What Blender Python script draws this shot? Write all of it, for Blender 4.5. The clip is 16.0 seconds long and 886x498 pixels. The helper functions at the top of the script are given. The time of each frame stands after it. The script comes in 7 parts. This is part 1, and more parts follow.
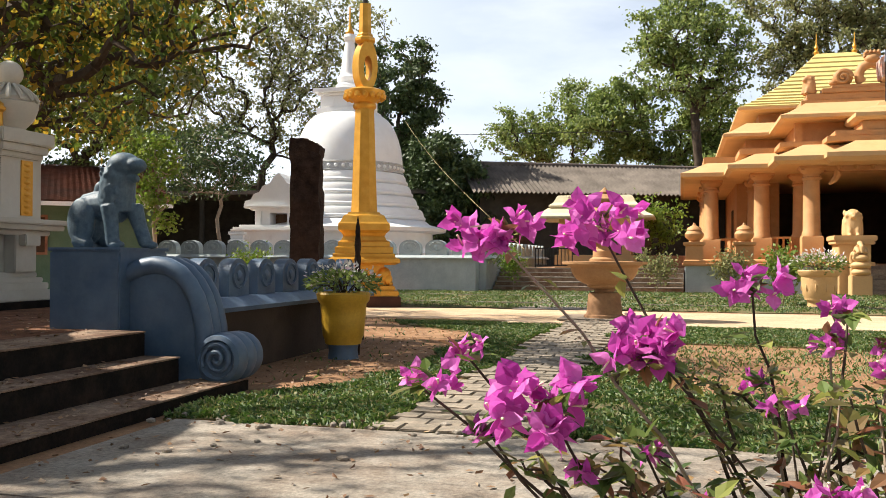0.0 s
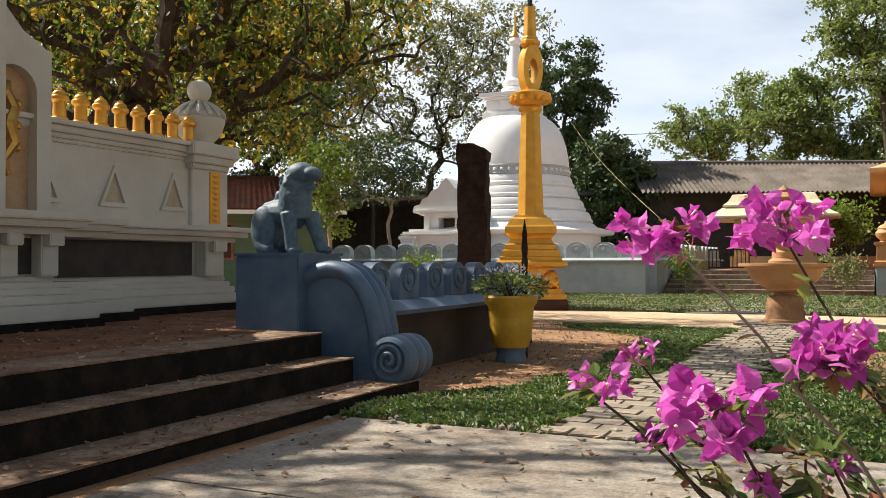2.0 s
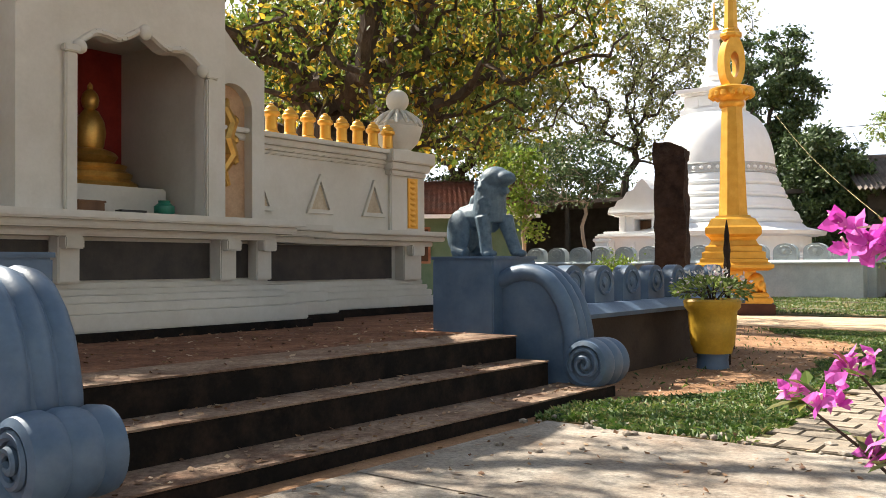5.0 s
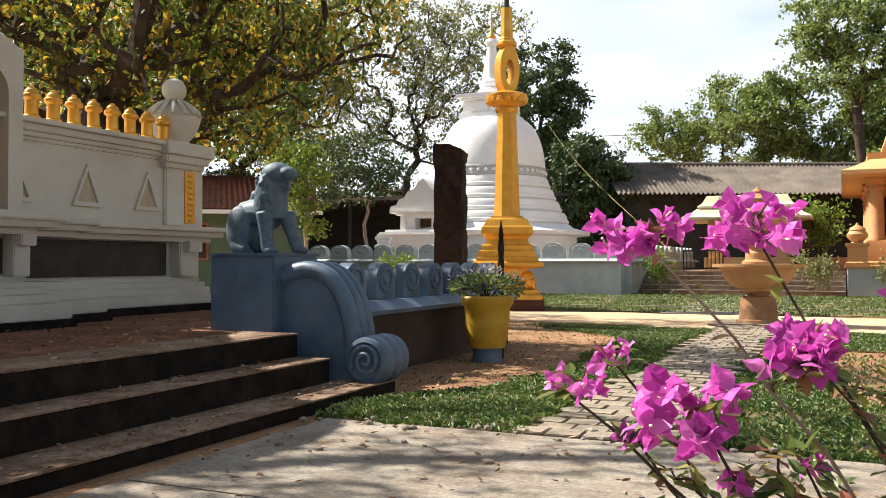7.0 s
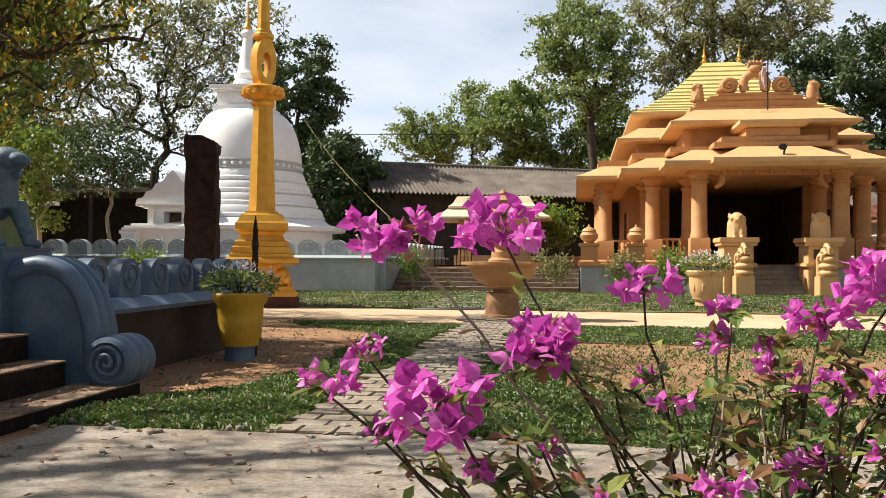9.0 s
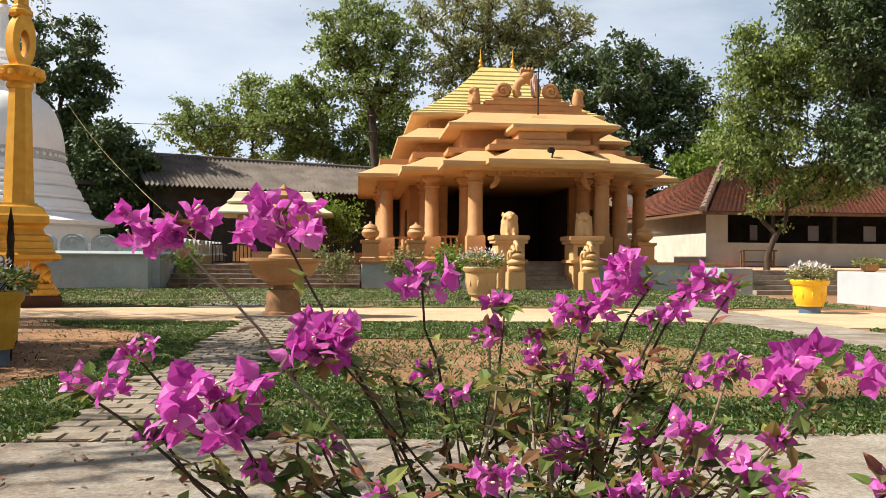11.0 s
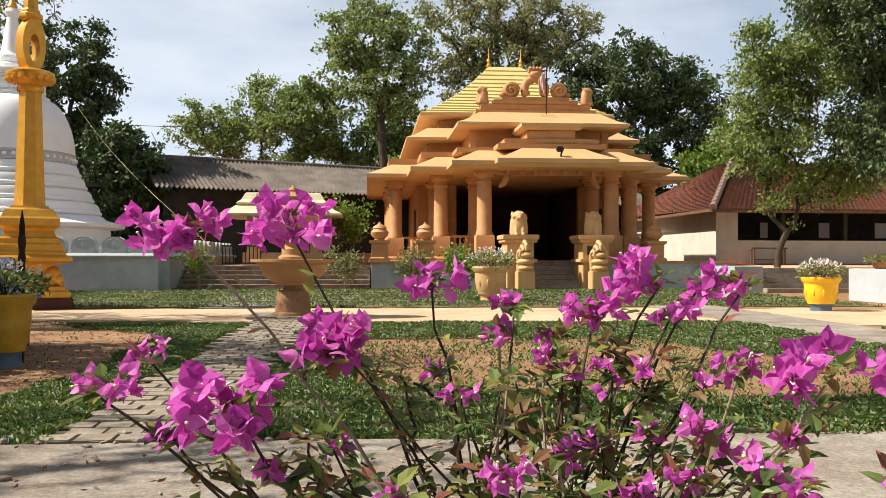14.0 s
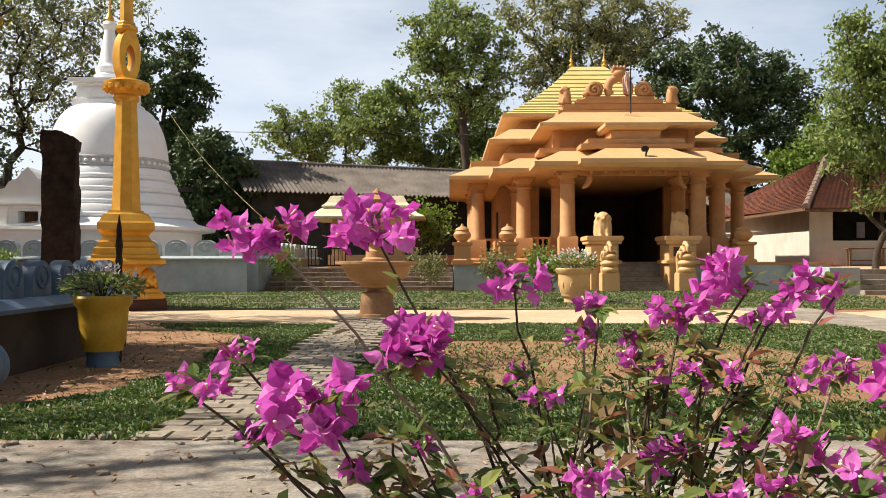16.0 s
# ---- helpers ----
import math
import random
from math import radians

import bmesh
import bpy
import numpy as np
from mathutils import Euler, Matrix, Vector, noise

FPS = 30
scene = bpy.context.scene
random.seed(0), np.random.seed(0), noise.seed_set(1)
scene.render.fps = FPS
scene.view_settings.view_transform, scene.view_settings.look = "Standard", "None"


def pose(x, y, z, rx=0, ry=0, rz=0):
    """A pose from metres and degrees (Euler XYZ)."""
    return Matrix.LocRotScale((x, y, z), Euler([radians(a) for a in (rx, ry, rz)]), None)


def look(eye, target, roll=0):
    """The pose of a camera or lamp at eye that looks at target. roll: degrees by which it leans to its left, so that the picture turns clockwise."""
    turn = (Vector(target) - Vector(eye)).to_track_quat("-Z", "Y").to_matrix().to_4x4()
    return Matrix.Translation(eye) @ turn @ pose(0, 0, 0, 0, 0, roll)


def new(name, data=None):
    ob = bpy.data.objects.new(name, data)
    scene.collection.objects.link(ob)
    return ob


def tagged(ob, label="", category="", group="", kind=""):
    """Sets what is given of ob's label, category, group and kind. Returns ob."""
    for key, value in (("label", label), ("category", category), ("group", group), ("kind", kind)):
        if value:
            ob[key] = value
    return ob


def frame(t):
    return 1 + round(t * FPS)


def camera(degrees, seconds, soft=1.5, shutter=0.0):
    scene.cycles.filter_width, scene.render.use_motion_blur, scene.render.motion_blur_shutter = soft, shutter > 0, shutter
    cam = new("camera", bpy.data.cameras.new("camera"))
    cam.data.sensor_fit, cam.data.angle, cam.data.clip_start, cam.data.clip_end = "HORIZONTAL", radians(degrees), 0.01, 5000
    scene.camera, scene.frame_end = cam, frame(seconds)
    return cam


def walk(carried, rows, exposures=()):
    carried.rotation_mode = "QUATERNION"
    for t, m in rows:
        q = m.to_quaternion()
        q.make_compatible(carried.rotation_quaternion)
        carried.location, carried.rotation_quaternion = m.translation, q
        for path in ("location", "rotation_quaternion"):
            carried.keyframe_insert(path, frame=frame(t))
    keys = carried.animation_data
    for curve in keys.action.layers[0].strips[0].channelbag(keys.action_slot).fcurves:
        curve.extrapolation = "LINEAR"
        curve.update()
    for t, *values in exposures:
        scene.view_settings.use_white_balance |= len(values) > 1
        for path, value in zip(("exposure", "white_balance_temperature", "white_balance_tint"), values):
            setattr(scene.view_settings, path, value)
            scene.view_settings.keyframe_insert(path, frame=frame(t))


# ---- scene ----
cam = camera(53.13, 16.0, soft=0.85)
EYE, ARM = 1.05, 0.003
# seconds, yaw, pitch, roll: the camera turns almost on the spot, a little off its own axis
TURNS = [
    (0.0, 15.00, 0.66, -0.25), (0.5, 17.54, 0.70, -0.11), (1.0, 21.63, 0.81, 0.07), (1.5, 23.89, 0.82, 0.06),
    (2.0, 25.76, 0.85, 0.12), (2.5, 29.01, 0.95, 0.26), (3.0, 31.91, 0.99, 0.33), (3.5, 34.98, 1.08, 0.38),
    (3.7, 35.65, 1.09, 0.37), (4.7, 38.3, 1.10, 0.33), (5.8, 36.23, 1.06, 0.26), (6.0, 34.63, 1.00, 0.23),
    (6.5, 29.22, 0.92, 0.14), (7.0, 24.24, 0.88, 0.04), (7.5, 20.82, 0.82, -0.02), (8.0, 16.91, 0.84, -0.24),
    (8.5, 13.10, 0.71, -0.23), (9.0, 8.53, 0.71, -0.37), (9.5, 4.99, 0.63, -0.41), (10.0, 0.38, 0.60, -0.55),
    (10.2, -0.78, 0.62, -0.60), (11.2, -6.6, 0.56, -0.42), (12.3, -9.45, 0.52, -0.25), (12.5, -9.34, 0.53, -0.27),
    (13.0, -8.98, 0.53, -0.26), (13.5, -7.69, 0.49, -0.16), (14.0, -4.92, 0.57, -0.10), (14.5, -2.39, 0.70, 0.00),
    (15.0, -0.54, 0.72, -0.02), (15.5, 0.40, 0.71, 0.09), (16.0, 0.42, 0.69, 0.07),
]


def eye_at(yaw):
    a = radians(yaw - 15)
    return -ARM * math.sin(a), ARM * (math.cos(a) - 1)


walk(cam, [(t, pose(*eye_at(y), EYE, 90 + p, r, y)) for t, y, p, r in TURNS],
     exposures=((0.0, 0.95), (1.0, 0.80), (2.0, 0.82), (3.7, 1.12), (5.0, 1.45), (5.8, 1.5), (6.4, 1.38), (7.2, 1.02), (8.2, 0.80), (10.2, 0.76), (12.3, 0.68), (16.0, 0.70)))

# ---------------------------------------------------------------- light
SUN_AZ, SUN_EL = 90.0, 46.0  # degrees to the left of +Y, and above the ground
SUN_DIR = Vector((-math.sin(radians(SUN_AZ)) * math.cos(radians(SUN_EL)), math.cos(radians(SUN_AZ)) * math.cos(radians(SUN_EL)), math.sin(radians(SUN_EL))))
sun = new("sun", bpy.data.lights.new("sun", "SUN"))
sun.data.energy, sun.data.angle, sun.data.color = 5.0, radians(0.55), (1.0, 0.93, 0.81)
sun.matrix_world = look((0, 0, 30), Vector((0, 0, 30)) - SUN_DIR)
world = bpy.data.worlds.new("sky")
world.use_nodes = True
scene.world = world
wn = world.node_tree
sky = wn.nodes.new("ShaderNodeTexSky")
sky.sky_type, sky.sun_disc = "NISHITA", False
sky.sun_elevation, sky.sun_rotation = radians(SUN_EL), radians(-SUN_AZ)
sky.dust_density, sky.air_density, sky.ozone_density = 1.2, 1.0, 1.4
# thin bright cloud drawn over the sky
tc = wn.nodes.new("ShaderNodeTexCoord")
mp = wn.nodes.new("ShaderNodeMapping")
mp.inputs["Scale"].default_value = (1.4, 1.4, 4.5)
cl = wn.nodes.new("ShaderNodeTexNoise")
cl.inputs["Scale"].default_value, cl.inputs["Detail"].default_value, cl.inputs["Roughness"].default_value = 1.6, 7, 0.55
ramp = wn.nodes.new("ShaderNodeValToRGB")
ramp.color_ramp.elements[0].position, ramp.color_ramp.elements[1].position = 0.47, 0.85
mix = wn.nodes.new("ShaderNodeMixRGB")
mix.inputs["Color2"].default_value = (13.0, 13.5, 14.2, 1)
wn.links.new(tc.outputs["Generated"], mp.inputs["Vector"])
wn.links.new(mp.outputs["Vector"], cl.inputs["Vector"])
wn.links.new(cl.outputs["Fac"], ramp.inputs["Fac"])
# haze whitens the sky towards the horizon
sep = wn.nodes.new("ShaderNodeSeparateXYZ")
hz = wn.nodes.new("ShaderNodeMapRange")
hz.inputs["From Min"].default_value, hz.inputs["From Max"].default_value = 0.02, 0.48
hz.inputs["To Min"].default_value, hz.inputs["To Max"].default_value = 1.0, 0.0
veil = wn.nodes.new("ShaderNodeMixRGB")
veil.inputs["Color2"].default_value = (9.8, 11.2, 13.4, 1)
wn.links.new(tc.outputs["Generated"], sep.inputs["Vector"])
wn.links.new(sep.outputs["Z"], hz.inputs["Value"])
wn.links.new(hz.outputs["Result"], veil.inputs["Fac"])
wn.links.new(sky.outputs["Color"], veil.inputs["Color1"])
# the air is whiter on the sun's side
dot = wn.nodes.new("ShaderNodeVectorMath")
dot.operation = "DOT_PRODUCT"
dot.inputs[1].default_value = SUN_DIR
gl = wn.nodes.new("ShaderNodeMapRange")
gl.inputs["From Min"].default_value, gl.inputs["From Max"].default_value = 0.22, 0.56
gl.inputs["To Min"].default_value, gl.inputs["To Max"].default_value = 0.0, 0.9
glow = wn.nodes.new("ShaderNodeMixRGB")
glow.inputs["Color2"].default_value = (13.0, 13.6, 14.4, 1)
wn.links.new(tc.outputs["Generated"], dot.inputs[0])
wn.links.new(dot.outputs["Value"], gl.inputs["Value"])
low = wn.nodes.new("ShaderNodeMapRange")
low.inputs["From Min"].default_value, low.inputs["From Max"].default_value = 0.25, 0.65
low.inputs["To Min"].default_value, low.inputs["To Max"].default_value = 1.0, 0.15
thin = wn.nodes.new("ShaderNodeMath")
thin.operation = "MULTIPLY"
wn.links.new(sep.outputs["Z"], low.inputs["Value"])
wn.links.new(gl.outputs["Result"], thin.inputs[0])
wn.links.new(low.outputs["Result"], thin.inputs[1])
wn.links.new(thin.outputs["Value"], glow.inputs["Fac"])
wn.links.new(veil.outputs["Color"], glow.inputs["Color1"])
wn.links.new(glow.outputs["Color"], mix.inputs["Color1"])
wn.links.new(ramp.outputs["Color"], mix.inputs["Fac"])
wn.links.new(mix.outputs["Color"], wn.nodes["Background"].inputs["Color"])
wn.nodes["Background"].inputs["Strength"].default_value = 0.050


# ---------------------------------------------------------------- materials
def surf(name, a, b, scale=6.0, rough=0.8, bump=0.3, metal=0.0, stain=None, stain_scale=0.8, stain_amt=0.5, fine=60.0, vary=0.0, stretch=(1, 1, 1), dist=0.01, translucent=0.0, grain=0.12):
    """A surface of two colours mixed by noise, stains at a larger scale, fine relief, and a change from piece to piece."""
    m = bpy.data.materials.new(name)
    m.use_nodes = True
    n, l = m.node_tree.nodes, m.node_tree.links
    p = n["Principled BSDF"]
    co, mapping = n.new("ShaderNodeTexCoord"), n.new("ShaderNodeMapping")
    mapping.inputs["Scale"].default_value = stretch
    l.new(co.outputs["Object"], mapping.inputs["Vector"])

    def noise_tex(s, detail=6, r=0.6):
        t = n.new("ShaderNodeTexNoise")
        t.inputs["Scale"].default_value, t.inputs["Detail"].default_value, t.inputs["Roughness"].default_value = s, detail, r
        l.new(mapping.outputs["Vector"], t.inputs["Vector"])
        return t

    def blend(f, c1, c2, lo=0.35, hi=0.65):
        r, x = n.new("ShaderNodeMapRange"), n.new("ShaderNodeMixRGB")
        r.inputs["From Min"].default_value, r.inputs["From Max"].default_value = lo, hi
        l.new(f, r.inputs["Value"])
        l.new(r.outputs["Result"], x.inputs["Fac"])
        for key, c in (("Color1", c1), ("Color2", c2)):
            if isinstance(c, tuple):
                x.inputs[key].default_value = (*c, 1)
            else:
                l.new(c, x.inputs[key])
        return x.outputs["Color"]

    col = blend(noise_tex(scale).outputs["Fac"], a, b)
    if stain:
        s = blend(noise_tex(stain_scale, 9, 0.68).outputs["Fac"], (0, 0, 0), (stain_amt,) * 3, 0.45, 0.72)
        x = n.new("ShaderNodeMixRGB")
        l.new(s, x.inputs["Fac"])
        l.new(col, x.inputs["Color1"])
        x.inputs["Color2"].default_value = (*stain, 1)
        col = x.outputs["Color"]
    if vary:
        info, r, h = n.new("ShaderNodeObjectInfo"), n.new("ShaderNodeMapRange"), n.new("ShaderNodeHueSaturation")
        r.inputs["To Min"].default_value, r.inputs["To Max"].default_value = 1 - vary, 1 + vary
        l.new(info.outputs["Random"], r.inputs["Value"])
        l.new(r.outputs["Result"], h.inputs["Value"])
        l.new(col, h.inputs["Color"])
        col = h.outputs["Color"]
    if grain:
        gn, gr, gh = noise_tex(fine * 0.6, 5, 0.75), n.new("ShaderNodeMapRange"), n.new("ShaderNodeHueSaturation")
        gr.inputs["From Min"].default_value, gr.inputs["From Max"].default_value = 0.3, 0.7
        gr.inputs["To Min"].default_value, gr.inputs["To Max"].default_value = 1 - grain, 1 + grain
        l.new(gn.outputs["Fac"], gr.inputs["Value"])
        l.new(gr.outputs["Result"], gh.inputs["Value"])
        l.new(col, gh.inputs["Color"])
        col = gh.outputs["Color"]
    l.new(col, p.inputs["Base Color"])
    p.inputs["Roughness"].default_value, p.inputs["Metallic"].default_value = rough, metal
    p.inputs["Specular IOR Level"].default_value = 0.5 if rough < 0.66 else 0.15
    rr = n.new("ShaderNodeMapRange")
    rr.inputs["To Min"].default_value, rr.inputs["To Max"].default_value = max(rough - 0.12, 0.05), min(rough + 0.12, 1)
    f = noise_tex(fine, 4, 0.65)
    l.new(f.outputs["Fac"], rr.inputs["Value"])
    l.new(rr.outputs["Result"], p.inputs["Roughness"])
    if bump:
        bp = n.new("ShaderNodeBump")
        bp.inputs["Strength"].default_value, bp.inputs["Distance"].default_value = bump, dist
        l.new(f.outputs["Fac"], bp.inputs["Height"])
        l.new(bp.outputs["Normal"], p.inputs["Normal"])
    if translucent:
        tr, ms = n.new("ShaderNodeBsdfTranslucent"), n.new("ShaderNodeMixShader")
        l.new(col, tr.inputs["Color"])
        ms.inputs["Fac"].default_value = translucent
        l.new(p.outputs["BSDF"], ms.inputs[1])
        l.new(tr.outputs["BSDF"], ms.inputs[2])
        l.new(ms.outputs["Shader"], n["Material Output"].inputs["Surface"])
    return m


def leafy(name, cols, rough=0.55, translucent=0.45):
    """Leaves: each small island takes one of a few colours."""
    m = bpy.data.materials.new(name)
    m.use_nodes = True
    n, l = m.node_tree.nodes, m.node_tree.links
    p = n["Principled BSDF"]
    g, r = n.new("ShaderNodeNewGeometry"), n.new("ShaderNodeValToRGB")
    e = r.color_ramp.elements
    while len(e) < len(cols):
        e.new(0.5)
    for i, c in enumerate(cols):
        e[i].position, e[i].color = i / (len(cols) - 1), (*c, 1)
    l.new(g.outputs["Random Per Island"], r.inputs["Fac"])
    l.new(r.outputs["Color"], p.inputs["Base Color"])
    p.inputs["Roughness"].default_value = rough
    tr, ms = n.new("ShaderNodeBsdfTranslucent"), n.new("ShaderNodeMixShader")
    l.new(r.outputs["Color"], tr.inputs["Color"])
    ms.inputs["Fac"].default_value = translucent
    l.new(p.outputs["BSDF"], ms.inputs[1])
    l.new(tr.outputs["BSDF"], ms.inputs[2])
    l.new(ms.outputs["Shader"], n["Material Output"].inputs["Surface"])
    return m


DIRT = surf("red_sandy_earth", (0.25, 0.135, 0.070), (0.35, 0.205, 0.115), 2.2, 0.95, 0.6, stain=(0.20, 0.10, 0.052), stain_scale=0.35, stain_amt=0.6, fine=45, dist=0.02, grain=0.30)
SAND = surf("pale_sandy_earth", (0.50, 0.35, 0.22), (0.60, 0.45, 0.30), 1.5, 0.95, 0.5, stain=(0.44, 0.27, 0.15), stain_scale=0.5, stain_amt=0.6, fine=50, dist=0.015, grain=0.30)
SLAB = surf("weathered_concrete", (0.25, 0.215, 0.175), (0.35, 0.31, 0.26), 2.6, 0.9, 0.5, stain=(0.16, 0.105, 0.072), stain_scale=1.5, stain_amt=0.85, fine=55, vary=0.05, grain=0.40)
PAVER = surf("concrete_pavers", (0.22, 0.185, 0.145), (0.32, 0.27, 0.21), 8.0, 0.9, 0.4, stain=(0.30, 0.22, 0.16), stain_scale=2.0, stain_amt=0.5, fine=90, vary=0.13, grain=0.30)
SOIL = surf("dark_lawn_soil", (0.10, 0.095, 0.04), (0.17, 0.14, 0.07), 5.0, 0.95, 0.6, stain=(0.26, 0.17, 0.09), stain_scale=0.9, stain_amt=0.7, fine=40, dist=0.02, grain=0.30)
WHITEWASH = surf("whitewashed_plaster", (0.55, 0.515, 0.435), (0.61, 0.575, 0.50), 1.6, 0.7, 0.08, stain=(0.44, 0.39, 0.31), stain_scale=1.3, stain_amt=0.5, fine=40, grain=0.035)
STUPA_WHITE = surf("white_stupa_plaster", (0.80, 0.795, 0.78), (0.85, 0.845, 0.83), 2.0, 0.7, 0.06, stain=(0.72, 0.70, 0.66), stain_scale=0.8, stain_amt=0.35, fine=40, grain=0.02)
BLUE = surf("slate_blue_paint", (0.055, 0.095, 0.155), (0.085, 0.135, 0.205), 3.0, 0.5, 0.12, stain=(0.16, 0.20, 0.24), stain_scale=4.5, stain_amt=0.35, fine=50, grain=0.06)
GREYBLUE = surf("pale_grey_blue_paint", (0.34, 0.38, 0.39), (0.41, 0.45, 0.45), 3.0, 0.75, 0.15, stain=(0.26, 0.28, 0.27), stain_scale=1.0, stain_amt=0.5, fine=50)
BLACK = surf("black_painted_plinth", (0.007, 0.006, 0.005), (0.014, 0.011, 0.009), 5.0, 0.9, 0.3, stain=(0.07, 0.042, 0.027), stain_scale=4.5, stain_amt=0.4, fine=60)
TREAD = surf("dusty_cement_treads", (0.20, 0.125, 0.085), (0.33, 0.24, 0.17), 4.0, 0.9, 0.5, stain=(0.11, 0.052, 0.032), stain_scale=2.6, stain_amt=0.85, fine=45, dist=0.015, grain=0.45)
TERRACE = surf("swept_red_earth", (0.15, 0.065, 0.036), (0.26, 0.125, 0.07), 5.0, 0.95, 0.6, stain=(0.085, 0.04, 0.025), stain_scale=1.6, stain_amt=0.75, fine=40, dist=0.02, grain=0.45)
GOLD = surf("gold_paint", (0.68, 0.33, 0.035), (0.78, 0.41, 0.06), 5.0, 0.36, 0.08, metal=0.5, stain=(0.58, 0.29, 0.04), stain_scale=2.0, stain_amt=0.4, fine=60, grain=0.03)
OCHRE = surf("ochre_orange_paint", (0.44, 0.215, 0.080), (0.52, 0.275, 0.110), 2.0, 0.65, 0.12, stain=(0.32, 0.145, 0.055), stain_scale=0.9, stain_amt=0.55, fine=40, grain=0.06)
CREAM = surf("cream_yellow_roof_paint", (0.55, 0.335, 0.145), (0.63, 0.40, 0.185), 2.0, 0.65, 0.15, stain=(0.40, 0.235, 0.10), stain_scale=1.0, stain_amt=0.6, fine=40, grain=0.06)
# near-black base colour: the shade of rooms and window openings is painted in
ROOM_SHADE = surf("interior_shade_tone", (0.05, 0.03, 0.02), (0.09, 0.05, 0.03), 2.0, 0.9, 0.1)
CLAYTILE = surf("clay_roof_tile", (0.20, 0.065, 0.040), (0.33, 0.125, 0.075), 3.0, 0.9, 0.4, stain=(0.10, 0.085, 0.075), stain_scale=0.9, stain_amt=0.8, fine=12, vary=0.25)
SHEET = surf("weathered_asbestos_sheet", (0.10, 0.085, 0.072), (0.16, 0.135, 0.115), 1.0, 0.9, 0.3, stain=(0.06, 0.05, 0.042), stain_scale=0.6, stain_amt=0.7, fine=20)
STONE = surf("dark_old_stone", (0.020, 0.012, 0.009), (0.055, 0.034, 0.025), 5.0, 0.9, 0.8, stain=(0.10, 0.06, 0.04), stain_scale=4.0, stain_amt=0.5, fine=25, dist=0.03)
BARK = surf("tree_bark", (0.05, 0.036, 0.026), (0.095, 0.072, 0.052), 6.0, 0.95, 0.8, fine=25, dist=0.03, stretch=(1, 1, 0.3))
PALEBARK = surf("pale_twig_bark", (0.26, 0.20, 0.15), (0.36, 0.29, 0.22), 8.0, 0.9, 0.5, fine=60, stretch=(1, 1, 0.3), dist=0.004)
YELLOW = surf("yellow_painted_pot", (0.48, 0.27, 0.018), (0.58, 0.34, 0.03), 5.0, 0.5, 0.15, stain=(0.36, 0.20, 0.03), stain_scale=3.0, stain_amt=0.5, fine=50)
GREEN_WALL = surf("faded_green_wall", (0.10, 0.16, 0.10), (0.14, 0.20, 0.13), 2.0, 0.85, 0.1)
# very dark base colour that carries the shade under roofs and trees
SHADE_TONE = surf("shade_put_in_colour", (0.035, 0.035, 0.03), (0.06, 0.058, 0.05), 2.0, 0.9, 0.1)
WOOD = surf("old_brown_wood", (0.13, 0.07, 0.04), (0.20, 0.11, 0.06), 4.0, 0.7, 0.3, fine=30, stretch=(1, 1, 0.2))
BRICKRED = surf("worn_red_brick_wall", (0.24, 0.10, 0.06), (0.34, 0.17, 0.10), 5.0, 0.9, 0.5, fine=30, dist=0.02)
TERRACOTTA = surf("terracotta_clay", (0.36, 0.20, 0.095), (0.46, 0.275, 0.14), 4.0, 0.75, 0.2, stain=(0.36, 0.18, 0.08), stain_scale=2.0, stain_amt=0.5, fine=50)
METAL = surf("dark_iron", (0.03, 0.03, 0.03), (0.06, 0.055, 0.05), 8.0, 0.5, 0.2, metal=0.7)
WHITEMETAL = surf("white_painted_rail", (0.75, 0.75, 0.75), (0.82, 0.82, 0.82), 5.0, 0.5, 0.05)
BRONZE = surf("brass_statue", (0.45, 0.25, 0.06), (0.6, 0.36, 0.1), 6.0, 0.4, 0.1, metal=0.8)
REDCLOTH = surf("deep_red_backdrop", (0.20, 0.022, 0.018), (0.28, 0.035, 0.025), 4.0, 0.8, 0.2)
GREENCLOTH = surf("green_glazed_pot", (0.01, 0.12, 0.07), (0.02, 0.17, 0.10), 5.0, 0.4, 0.1)
PLATE = surf("dark_stone_panel", (0.016, 0.012, 0.010), (0.035, 0.026, 0.020), 5.0, 0.6, 0.1, stain=(0.06, 0.045, 0.035), stain_scale=2.5, stain_amt=0.4)
FLAG = surf("faded_flag_cloth", (0.60, 0.25, 0.16), (0.75, 0.62, 0.55), 7.0, 0.8, 0.0, translucent=0.3)
CORD = surf("pale_cord", (0.34, 0.27, 0.14), (0.42, 0.34, 0.18), 8.0, 0.7, 0.0)
LEAF_GREEN = leafy("green_leaves", [(0.09, 0.13, 0.035), (0.15, 0.21, 0.05), (0.23, 0.30, 0.075), (0.33, 0.38, 0.11)])
LEAF_DARK = leafy("dark_green_leaves", [(0.03, 0.055, 0.018), (0.06, 0.095, 0.028), (0.10, 0.15, 0.045)], translucent=0.2)
LEAF_OLIVE = leafy("dry_olive_leaves", [(0.13, 0.145, 0.055), (0.20, 0.22, 0.08), (0.28, 0.29, 0.11), (0.35, 0.32, 0.14)])
LEAF_BRIGHT = leafy("fresh_green_leaves", [(0.10, 0.17, 0.02), (0.16, 0.24, 0.03), (0.22, 0.29, 0.05)])
LEAF_YELLOW = leafy("yellowing_fig_leaves", [(0.04, 0.075, 0.012), (0.075, 0.115, 0.018), (0.12, 0.16, 0.022), (0.16, 0.19, 0.03), (0.34, 0.26, 0.03), (0.55, 0.32, 0.03)], translucent=0.6)
